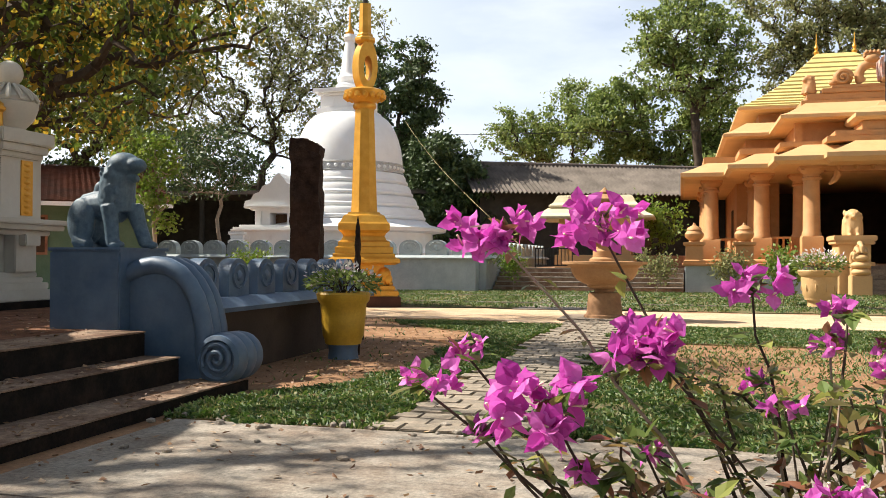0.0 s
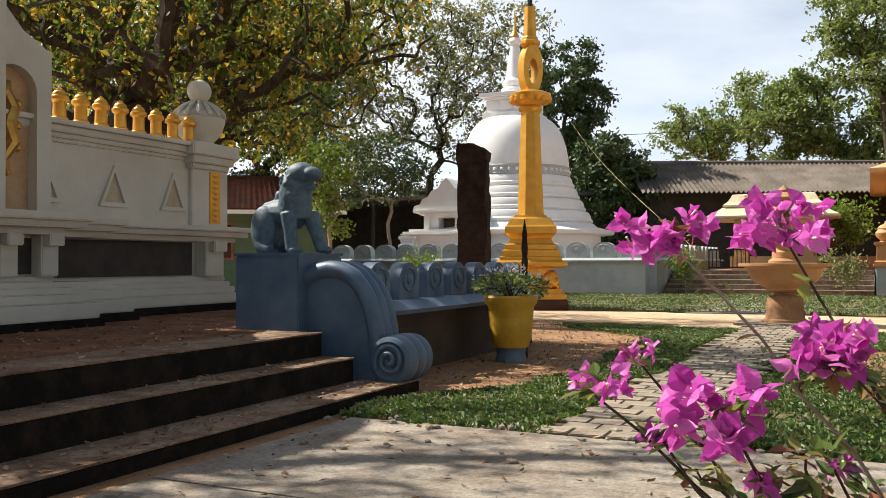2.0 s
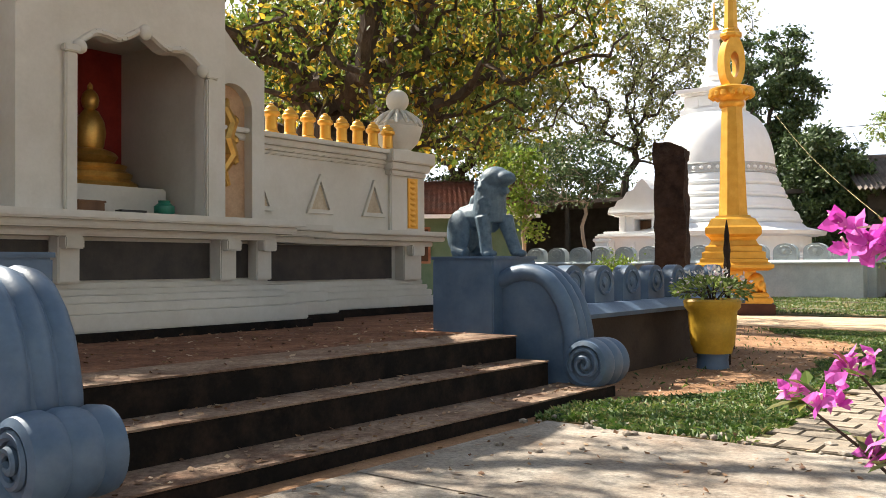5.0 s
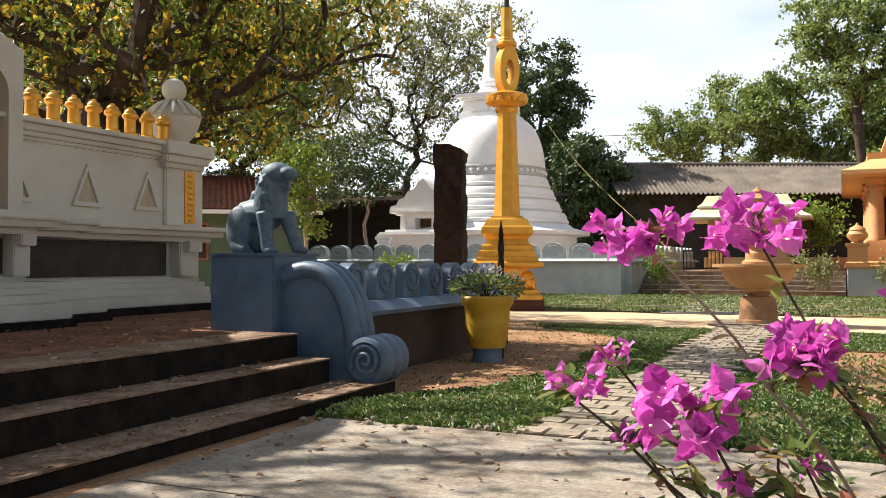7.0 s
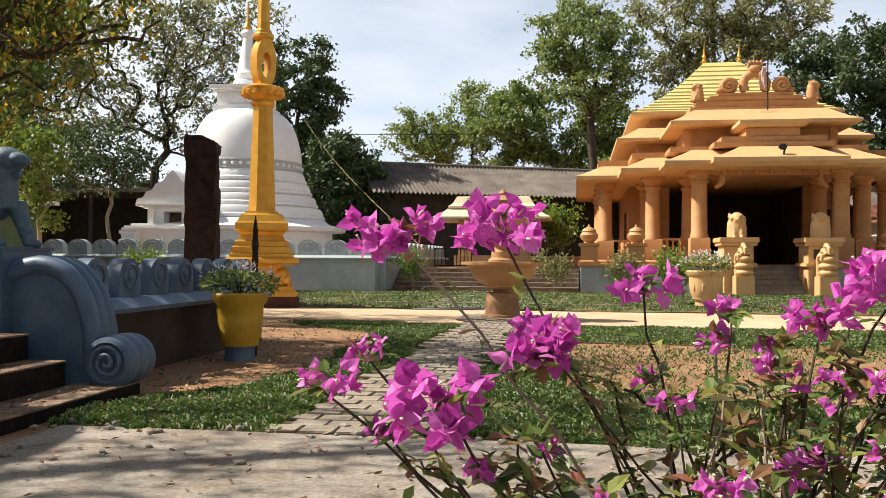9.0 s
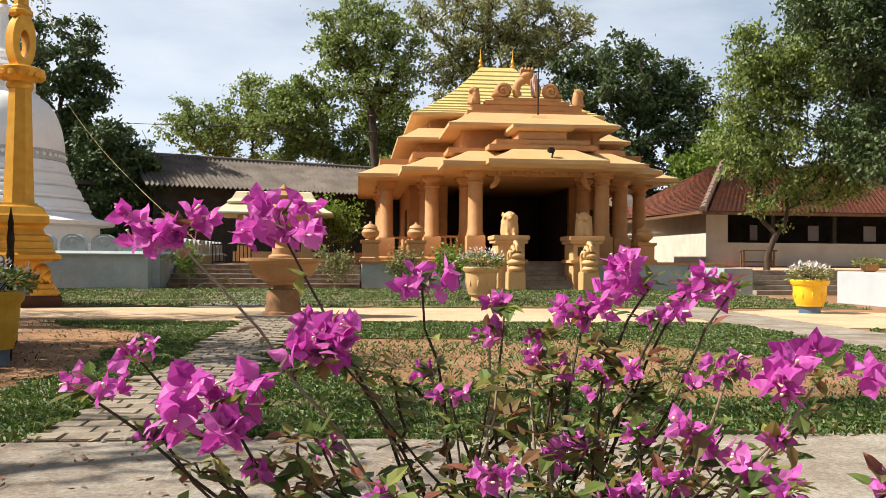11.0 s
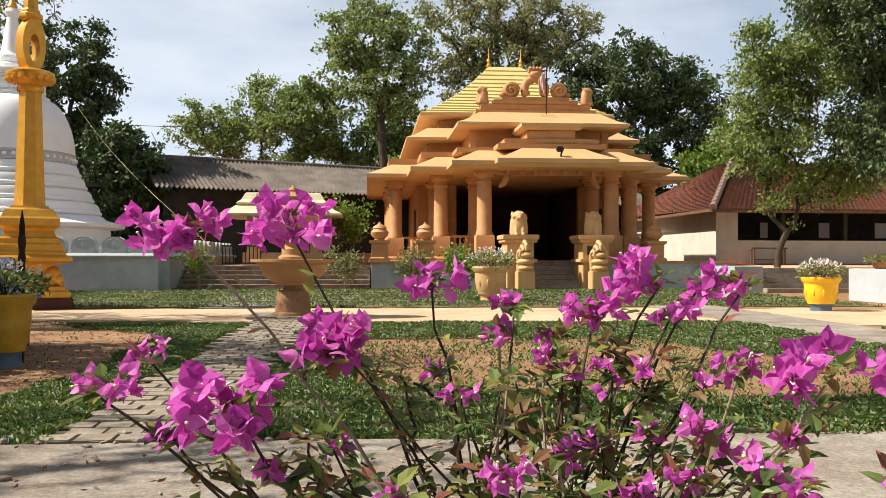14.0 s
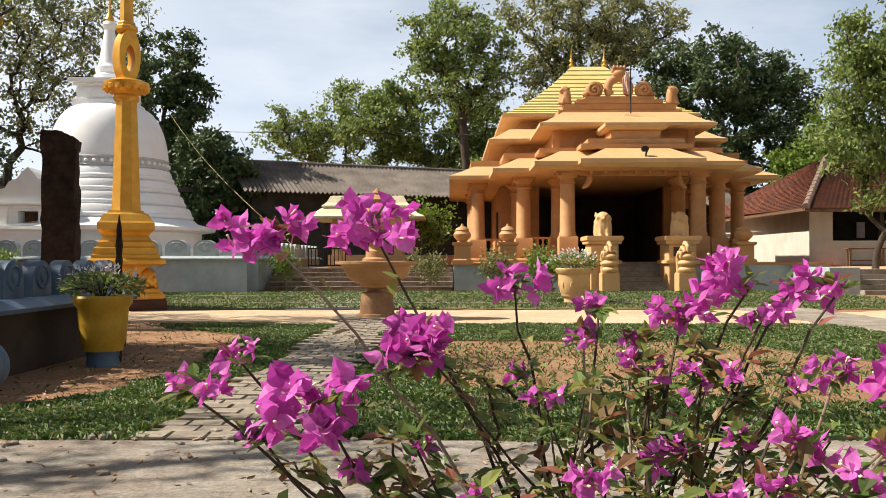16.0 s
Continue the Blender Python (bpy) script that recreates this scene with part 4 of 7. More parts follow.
    part("lamp_foot", tube(bmesh.new(), [(0, 0, -0.12), (0.02, 0, 0.0), (0.05, 0, 0.12)], [0.03, 0.03, 0.04], 8), METAL, lamp)
    # flag
    tagged(part("flag_pole", lathe(bmesh.new(), [(0.025, 6.1), (0.02, 7.75)], 8, x=AX - 0.08, y=30.6), METAL), "thin iron flag pole on the entrance turret", "flag pole")
    bm = bmesh.new()
    g = [[bm.verts.new((AX - 0.1 - 0.05 * i - 0.02 * math.sin(j), 30.6 + 0.05 * math.sin(i * 1.7 + j * 0.6), 7.6 - 0.16 * j - 0.05 * i)) for i in range(6)] for j in range(5)]
    for j in range(4):
        for i in range(5):
            bm.faces.new((g[j][i], g[j][i + 1], g[j + 1][i + 1], g[j + 1][i]))
    f = part("flag", bm, FLAG)
    f.modifiers.new("cloth", "SOLIDIFY").thickness = 0.006
    tagged(f, "faded striped flag hanging from its pole", "flag")
    # guardian lions and newel scrolls at the stair
    for s in (-1, 1):
        p = thing("lion_pedestal", pose(AX + s * 1.27, 29.35, 0), "cream pedestal beside the temple stair", "pedestal", "pedestals at the temple stair")
        part("pedestal_body", boxes((-0.45, 0.45, -0.35, 0.9, 0.0, 1.55), bevel=0.02), CREAM, p)
        part("pedestal_cap", boxes((-0.55, 0.55, -0.45, 0.95, 1.55, 1.66), (-0.6, 0.6, -0.5, 1.0, 1.66, 1.82), bevel=0.025), CREAM, p)
        part("pedestal_foot", boxes((-0.55, 0.55, -0.45, 0.95, 0.9, 1.02), bevel=0.02), CREAM, p)
        if s > 0:
            part("plaque", boxes((-0.3, -0.02, -0.372, -0.352, 1.15, 1.45)), METAL, p, "small dark plaque")
        bm = bmesh.new()
        lion_lump(bm, 0.86)
        li = tagged(part("guardian_lion", bm, CREAM, smooth=True), "cream-painted sitting guardian lion on its pedestal", "statue", "lions at the temple stair")
        li.matrix_basis = pose(AX + s * 1.27, 29.4, 1.80)
        remesh(li, 0.03, 1)
        q = thing("newel_post", pose(AX + s * 1.22, 28.45, 0), "cream newel post with a carved scrolling plume", "newel post", "newel posts of the stair")
        part("post", boxes((-0.28, 0.28, -0.28, 0.35, 0, 0.62), bevel=0.02), CREAM, q)
        bm = bmesh.new()
        for i in range(5):
            x = -0.18 + 0.09 * i
            k = 1.0 - 0.10 * abs(i - 2)
            tube(bm, [(x, 0.22, 0.62), (x, 0.26, 1.1), (x, 0.18, 1.42 * k + 0.06), (x, 0.04, 1.56 * k + 0.02), (x, -0.12, 1.56 * k), (x, -0.23, 1.45 * k), (x, -0.25, 1.28)], [0.07, 0.075, 0.08, 0.08, 0.08, 0.07, 0.05], 10)
        for z, w in ((1.14, 0.24), (0.93, 0.28), (0.72, 0.27)):
            ball(bm, (0, -0.1, z), (w, 0.25, 0.125), 3)
        part("carved_plume", bm, CREAM, q, smooth=True)
    for x, y in ((0.43, 29.6), (1.95, 29.6), (9.8, 29.6)):
        u = tagged(part("urn_post", urn_post(bmesh.new()), OCHRE, smooth=True), "ochre post topped with a round urn", "urn post", "urn posts on the platform")
        u.matrix_basis = pose(x, y, P)


temple()


# ---------------------------------------------------------------- far steps and small shrine between the platforms
far = thing("far_steps", Matrix(), "long pale cement steps between the two platforms", "steps", kind="structure")
for k in range(5):
    part("step", boxes((-6.1, 0.1, 29.3 + 0.35 * k, 33.5, 0.15 * k, 0.15 * (k + 1) - 0.01), bevel=0.01), TREAD, far)
    part("nosing", boxes((-6.1, 0.1, 29.27 + 0.35 * k, 29.6 + 0.35 * k, 0.15 * (k + 1) - 0.01, 0.15 * (k + 1) + 0.02)), SLAB, far)
tagged(part("rear_yard", boxes((-6.1, 0.1, 31.0, 43.0, 0, 0.74)), DIRT), "raised earth yard behind the far steps", "ground", kind="structure")


def small_shrine():
    t = thing("small_shrine", pose(-3.2, 35.5, 0.74), "small yellow shrine with a two-tiered cream roof", "shrine")
    part("base", boxes((-1.5, 1.5, -1.3, 1.3, 0, 0.5), bevel=0.02), CREAM, t)
    for x in (-1.2, 1.2):
        for y in (-1.0, 1.0):
            part("post", boxes((x - 0.16, x + 0.16, y - 0.16, y + 0.16, 0.5, 1.95)), CREAM, t)
    # solid block; the shade inside the cell is its colour
    part("inner_cell", boxes((-0.9, 0.9, -0.7, 1.0, 0.5, 1.95)), SHADE_TONE, t, "solid cell block with its inner shade put into the colour")
    pale = surf("pale_cream_roof", (0.62, 0.54, 0.36), (0.70, 0.62, 0.43), 3.0, 0.8, 0.15, stain=(0.5, 0.42, 0.28), stain_scale=1.2, stain_amt=0.5)
    part("roof_lower", tier(bmesh.new(), 2.25, -1.9, 1.9, [(0.05, 1.88), (0, 1.92), (0, 1.98), (0.25, 2.10), (0.5, 2.30), (0.8, 2.34)]), pale, t)
    part("roof_upper", tier(bmesh.new(), 1.72, -1.45, 1.45, [(0.1, 2.30), (0, 2.34), (0, 2.40), (0.16, 2.52), (0.30, 2.78), (0.34, 2.80)]), pale, t)
    part("roof_deck", boxes((-1.36, 1.36, -1.1, 1.1, 2.70, 2.796)), pale, t)


small_shrine()
tagged(part("brick_wall", boxes((-1.3, 0.6, 33.4, 33.7, 0.6, 1.15), (-1.35, 0.65, 33.35, 33.75, 1.15, 1.22)), BRICKRED), "low worn red brick wall with a cement coping", "wall", kind="structure")
g = thing("iron_gate", pose(-5.2, 32.5, 0.74), "low dark iron gate leaning between the walls", "gate")
part("gate_frame", boxes((0, 0.04, 0, 0.04, 0, 0.75), (1.36, 1.4, 0, 0.04, 0, 0.75), (0.04, 1.36, 0, 0.04, 0.7, 0.75), (0.04, 1.36, 0, 0.04, 0.08, 0.13)), METAL, g)
for k in range(9):
    part("bar", boxes((0.12 + 0.14 * k, 0.15 + 0.14 * k, 0.005, 0.035, 0.13, 0.7)), METAL, g)


# ---------------------------------------------------------------- white shrine building on the terrace
def arch_pts(w, z0, spring, top, n=14):
    """Half-round arch outline, from the lower left round to the lower right."""
    return [(-w, z0)] + [(-w * math.cos(math.pi * k / n), spring + (top - spring) * math.sin(math.pi * k / n)) for k in range(n + 1)] + [(w, z0)]


def wall_with_hole(bm, x0, x1, ya, yb, za, zb, hole):
    """A wall across X between two heights with an opening whose outline runs up one side and down the other."""
    outline = hole + []
    left, right = hole[0], hole[-1]
    pts = [(ya, za), (left[0], za)] + ([left] if abs(left[1] - za) > 1e-6 else []) + outline[1:-1] + ([right] if abs(right[1] - za) > 1e-6 else []) + [(right[0], za), (yb, za), (yb, zb), (ya, zb)]
    extrude_poly(bm, pts, "x", x0, x1)
    return bm


SOOT = surf("sooty_niche_back", (0.42, 0.33, 0.22), (0.52, 0.43, 0.31), 8.0, 0.9, 0.1)


def white_building():
    t = thing("shrine_building", Matrix(), "whitewashed shrine building with niches, ledges and a crested wall", "shrine")
    G = TERR
    # long rear wall and its mouldings
    XB = -7.2
    pieces("rear_wall", ((-9.2, XB, -4.0, 3.2, 1.48, 2.28), (-9.2, XB, 5.13, 8.75, 1.48, 2.28),), WHITEWASH, t)
    pieces("base_course", ((-9.2, XB + 0.13, -4.0, 8.86, 0.56, 0.68), (-9.2, XB + 0.07, -4.0, 8.82, 0.68, 0.76), (-9.2, XB + 0.02, -4.0, 8.79, 0.76, 0.82), (-9.2, XB - 0.04, -4.0, 8.76, 0.82, 0.88), (-9.2, XB - 0.14, -4.0, 8.7, 0.88, 1.32),), WHITEWASH, t, bevel=0.012)
    part("black_plinth", boxes((-9.2, XB + 0.16, -4.0, 8.9, G - 0.02, 0.56)), BLACK, t, "black painted plinth strip")
    pieces("ledge_course", ((-9.2, XB + 0.18, -4.0, 8.95, 1.36, 1.42), (-9.2, XB + 0.24, -4.0, 9.0, 1.42, 1.48), (-9.2, XB + 0.06, -4.0, 8.85, 1.30, 1.36),), WHITEWASH, t, bevel=0.012)
    part("stone_panel", boxes((XB - 0.14, XB - 0.12, 6.15, 8.25, 0.90, 1.29)), PLATE, t, "dark brown polished stone panel")
    for y in (5.98, 8.5):
        part("bracket_pier", boxes((XB - 0.14, XB + 0.02, y - 0.17, y + 0.17, 0.88, 1.31), (XB - 0.14, XB + 0.12, y - 0.12, y + 0.12, 1.18, 1.31), bevel=0.012), WHITEWASH, t)
    pieces("cornice_course", ((-9.2, XB + 0.03, 5.13, 8.66, 2.24, 2.28), (-9.2, XB + 0.06, 5.13, 8.68, 2.28, 2.33), (-9.2, XB + 0.10, 5.13, 8.71, 2.33, 2.40), (-9.2, XB + 0.16, 5.13, 8.75, 2.40, 2.45), (-9.2, XB + 0.04, -4.0, 3.2, 2.28, 2.33), (-9.2, XB + 0.10, -4.0, 3.2, 2.33, 2.40), (-9.2, XB + 0.18, -4.0, 3.2, 2.40, 2.45),), WHITEWASH, t, bevel=0.01)
    # corner pier with a gilt strip and an urn
    part("corner_pier", boxes((XB - 0.2, XB + 0.05, 8.05, 8.62, 1.48, 2.26), (XB - 0.2, XB + 0.10, 8.0, 8.67, 2.16, 2.22), (XB - 0.2, XB + 0.15, 7.97, 8.70, 2.22, 2.31), (XB - 0.2, XB + 0.20, 7.92, 8.74, 2.31, 2.46), bevel=0.012), WHITEWASH, t)
    gs = part("gilt_strip", boxes((XB + 0.05, XB + 0.065, 8.36, 8.54, 1.52, 2.14)), GOLD, t, "gilt carved strip")
    for k in range(9):
        bm = bmesh.new()
        ball(bm, (XB + 0.066, 8.45, 1.56 + 0.067 * k), (0.014, 0.065, 0.028), 1)
        part("gilt_boss", bm, GOLD, gs, smooth=True)
    part("corner_urn", lathe(bmesh.new(), [(0.20, 2.46), (0.17, 2.50), (0.26, 2.60), (0.30, 2.72), (0.31, 2.78), (0.26, 2.80), (0.27, 2.84), (0.16, 2.92), (0.09, 2.97), (0.11, 3.0)], 28, x=XB - 0.1, y=8.35), WHITEWASH, t, smooth=True)
    for k in range(14):
        a = 2 * math.pi * k / 14
        part("urn_petal", tube(bmesh.new(), [(XB - 0.1 + r * math.cos(a), 8.35 + r * math.sin(a), z) for r, z in ((0.11, 2.985), (0.19, 2.93), (0.27, 2.86), (0.315, 2.80))], [0.02, 0.028, 0.030, 0.018], 6), WHITEWASH, t, smooth=True)
    bm = bmesh.new()
    ball(bm, (XB - 0.1, 8.35, 3.12), 0.145, 3)
    part("urn_ball", bm, WHITEWASH, t, smooth=True)
    # gilt posts on the crest
    prof = [(0.085, 2.45), (0.085, 2.475), (0.065, 2.49), (0.062, 2.63), (0.075, 2.645), (0.09, 2.655), (0.09, 2.685), (0.07, 2.70), (0.065, 2.725), (0.045, 2.745), (0.03, 2.75), (0.03, 2.765), (0.01, 2.775)]
    me = mesh_of("gilt_post", lathe(bmesh.new(), prof, 12), GOLD, True)
    for k in range(22):
        y = 8.03 - 0.262 * k
        if y > 6.0 or y < 2.4:
            ob = new("gilt_post", me)
            ob.parent = t
            ob.matrix_basis = pose(XB + 0.02, y, 0)
    # triangular lamp niches
    for y in (6.02, 6.90, 7.78):
        bm = bmesh.new()
        w, h, z = 0.2, 0.44, 1.64
        o = [(y - w, z), (y + w, z), (y, z + h)]
        i = [(y - w * 0.72, z + 0.045), (y + w * 0.72, z + 0.045), (y, z + h * 0.84)]
        vo, vi = [bm.verts.new((XB + 0.035, *p)) for p in o], [bm.verts.new((XB + 0.035, *p)) for p in i]
        bo, bi = [bm.verts.new((XB - 0.01, *p)) for p in o], [bm.verts.new((XB + 0.003, *p)) for p in i]
        for k in range(3):
            j = (k + 1) % 3
            bm.faces.new((vo[k], vo[j], vi[j], vi[k]))
            bm.faces.new((vo[k], vo[j], bo[j], bo[k]))
            bm.faces.new((vi[k], vi[j], bi[j], bi[k]))
        bm.faces.new(bi)
        n = part("lamp_niche", bm, WHITEWASH, t, "raised triangular lamp niche")
        bm = bmesh.new()
        extrude_poly(bm, [(y - w * 0.68, z + 0.05), (y + w * 0.68, z + 0.05), (y, z + h * 0.80)], "x", XB + 0.004, XB + 0.006)
        part("niche_back", bm, SOOT, n, "smoke-stained back")
    # the step between the wall and the tower
    XM = -6.78
    pieces("ledge_course", ((-8.4, XM - 0.06, 5.3, 6.50, 1.30, 1.36), (-8.4, XM + 0.04, 5.3, 6.58, 1.36, 1.42), (-8.4, XM + 0.09, 5.3, 6.63, 1.42, 1.485)), WHITEWASH, t, bevel=0.012)
    pieces("base_course", ((-8.4, XM + 0.11, 5.3, 6.69, 0.56, 0.69), (-8.4, XM + 0.03, 5.3, 6.60, 0.69, 0.79), (-8.4, XM - 0.03, 5.3, 6.54, 0.79, 0.87)), WHITEWASH, t, bevel=0.012)
    part("black_plinth", boxes((-8.4, XM + 0.14, 5.3, 6.72, G - 0.02, 0.56)), BLACK, t, "black painted plinth strip")
    # front tower with the image niche
    XF = -6.58
    pieces("base_course", ((-8.5, XF + 0.26, 2.35, 5.92, 0.55, 0.69), (-8.5, XF + 0.17, 2.35, 5.84, 0.69, 0.77), (-8.5, XF + 0.10, 2.35, 5.78, 0.77, 0.83), (-8.5, XF + 0.04, 2.35, 5.72, 0.83, 0.88), (-8.5, XF - 0.03, 2.35, 5.66, 0.88, 0.93), (-8.5, XF - 0.1, 2.35, 5.58, 0.93, 1.36),), WHITEWASH, t, bevel=0.012)
    part("black_plinth", boxes((-8.5, XF + 0.28, 2.35, 5.95, G - 0.02, 0.55)), BLACK, t, "black painted plinth strip")
    pieces("ledge_course", ((-8.5, XF + 0.12, 2.35, 5.66, 1.30, 1.36), (-8.5, XF + 0.26, 2.35, 5.78, 1.36, 1.42), (-8.5, XF + 0.32, 2.35, 5.84, 1.42, 1.49),), WHITEWASH, t, bevel=0.014)
    for ya, yb in ((3.72, 5.02), (5.24, 5.48), (2.5, 3.5)):
        part("stone_panel", boxes((XF - 0.1, XF - 0.085, ya, yb, 0.95, 1.27)), PLATE, t, "dark brown polished stone panel")
    for y in (5.13, 5.55, 3.6):
        part("bracket_pier", boxes((XF - 0.1, XF + 0.05, y - 0.09, y + 0.09, 0.93, 1.30), (XF - 0.1, XF + 0.14, y - 0.08, y + 0.08, 1.20, 1.30), bevel=0.01), WHITEWASH, t)
    # cusped arch outline of the niche
    y0, y1 = 3.67, 4.90
    top = []
    for k in range(29):
        f = k / 28
        y = y0 + (y1 - y0) * f
        u = abs(f - 0.5) * 2
        z = 2.98 - 0.16 * u ** 1.5 + 0.035 * math.cos(u * 9.0)
        top.append((y, z))
    hole = [(y0, 1.52)] + top + [(y1, 1.52)]
    part("front_wall", wall_with_hole(bmesh.new(), XF - 0.14, XF, 3.2, 5.13, 1.49, 3.55, hole), WHITEWASH, t)
    bm = bmesh.new()
    for k in range(28):
        (ya, za), (yb, zb) = top[k], top[k + 1]
        tube(bm, [(XF + 0.005, ya, za + 0.03), (XF + 0.005, yb, zb + 0.03)], [0.028, 0.028], 6)
    for y in (y0, y1):
        ball(bm, (XF + 0.02, y + (0.03 if y < 4 else -0.03), 2.80), (0.05, 0.06, 0.06), 2)
    ball(bm, (XF + 0.02, 4.285, 3.03), (0.04, 0.06, 0.07), 2)
    part("arch_moulding", bm, WHITEWASH, t, smooth=True)
    for y in (y0 - 0.05, y1 + 0.05):
        part("niche_pilaster", boxes((XF, XF + 0.05, y - 0.05, y + 0.05, 1.49, 2.74), (XF, XF + 0.07, y - 0.07, y + 0.07, 2.74, 2.80), bevel=0.01), WHITEWASH, t)
    pieces("niche_wall", ((-8.3, XF - 0.14, 3.2, 3.55, 1.49, 3.55), (-8.3, XF - 0.14, 5.0, 5.13, 1.49, 3.55), (-8.3, XF - 0.14, 3.55, 5.0, 3.2, 3.55), (-8.3, -8.1, 3.55, 5.0, 1.49, 3.2),), WHITEWASH, t)
    part("niche_backdrop", boxes((-8.1, -8.07, 3.55, 5.0, 1.78, 3.2)), REDCLOTH, t, "deep red painted backdrop")
    part("altar_step", boxes((-8.07, -7.15, 3.55, 4.9, 1.49, 1.78), bevel=0.015), WHITEWASH, t)
    pieces("tower_course", ((-8.4, XF + 0.08, 3.1, 5.22, 3.55, 3.64), (-8.4, XF + 0.02, 3.15, 5.17, 3.64, 3.72)), WHITEWASH, t, bevel=0.015)
    part("tower_pediment", extrude_poly(bmesh.new(), [(3.3, 3.72), (5.02, 3.72)] + [(4.16 + 0.86 * math.cos(math.pi * k / 12), 3.72 + 0.3 * math.sin(math.pi * k / 12)) for k in range(1, 12)], "x", -7.1, XF - 0.02), WHITEWASH, t)
    # side wings with arched painted niches
    for s, yc in ((1, 5.55), (-1, 2.78)):
        hole = [(yc + w, z) for w, z in arch_pts(0.24, 1.52, 2.62, 2.86)]
        part("wing_wall", wall_with_hole(bmesh.new(), -7.12, -7.0, yc - 0.42, yc + 0.40, 1.49, 3.05, hole), WHITEWASH, t)
        part("wing_back", boxes((-7.2, -7.12, yc - 0.42, yc + 0.40, 1.49, 3.05)), surf("niche_relief_ground", (0.45, 0.28, 0.16), (0.55, 0.36, 0.22), 6.0, 0.8, 0.1), t, "ochre-tinted niche back")
        bm = bmesh.new()
        tube(bm, [(-7.10, yc + 0.02, 1.86), (-7.10, yc - 0.05, 2.0), (-7.09, yc + 0.05, 2.16), (-7.09, yc - 0.02, 2.32), (-7.09, yc + 0.04, 2.48), (-7.10, yc - 0.03, 2.62), (-7.11, yc + 0.02, 2.72)], [0.03, 0.055, 0.075, 0.085, 0.075, 0.06, 0.02], 9)
        for k in range(7):
            ball(bm, (-7.09, yc + (0.10 if k % 2 else -0.10), 2.02 + 0.10 * k), (0.035, 0.05, 0.05), 1)
        part("relief", bm, BRONZE, t, "gilded relief")
        bm = bmesh.new()
        pts = [(yc - 0.5 * s + 0.0, 3.05), (yc + 0.40 * s, 3.05), (yc + 0.1 * s, 3.2), (yc - 0.2 * s, 3.5), (yc - 0.42 * s, 3.6)]
        extrude_poly(bm, pts, "x", -7.18, -7.02)
        part("scroll_shoulder", bm, WHITEWASH, t)
    return t


white_building()
# things in the niche
bm = bmesh.new()
lathe(bm, [(0.34, 0), (0.36, 0.05), (0.30, 0.09), (0.32, 0.14), (0.26, 0.18), (0.28, 0.22)], 28, squash=1.25)
tagged(part("gilt_throne", bm, BRONZE, smooth=True), "gilded lotus throne in the niche", "throne").matrix_basis = pose(-7.62, 4.40, 1.78)
bm = bmesh.new()
ball(bm, (0, 0, 0.08), (0.20, 0.27, 0.09))
ball(bm, (0, 0, 0.30), (0.12, 0.15, 0.24))
ball(bm, (0, 0, 0.60), (0.085, 0.08, 0.11))
ball(bm, (0, 0, 0.72), (0.03, 0.03, 0.05), 1)
tagged(part("gilt_statue", bm, BRONZE, smooth=True), "gilded seated statue on a lotus throne", "statue").matrix_basis = pose(-7.62, 4.40, 2.0)
bm = lathe(bmesh.new(), [(0.06, 0), (0.09, 0.04), (0.09, 0.10), (0.05, 0.13), (0.055, 0.15)], 16)
tagged(part("green_vase", bm, GREENCLOTH, smooth=True), "small glazed green vase on the niche ledge", "vase").matrix_basis = pose(-6.78, 4.62, 1.49)
tagged(part("offering_box", boxes((-0.09, 0.09, -0.12, 0.12, 0, 0.09), (-0.10, 0.10, -0.13, 0.13, 0.09, 0.11), bevel=0.006), WOOD), "small brown wooden box on the niche ledge", "box").matrix_basis = pose(-6.75, 3.86, 1.49)
tagged(part("oil_lamp_tray", boxes((-0.07, 0.07, -0.2, 0.2, 0, 0.03), (-0.05, 0.05, -0.15, 0.1, 0.03, 0.05), bevel=0.005), METAL), "flat dark oil lamp tray on the niche ledge", "tray").matrix_basis = pose(-6.75, 4.3, 1.49)


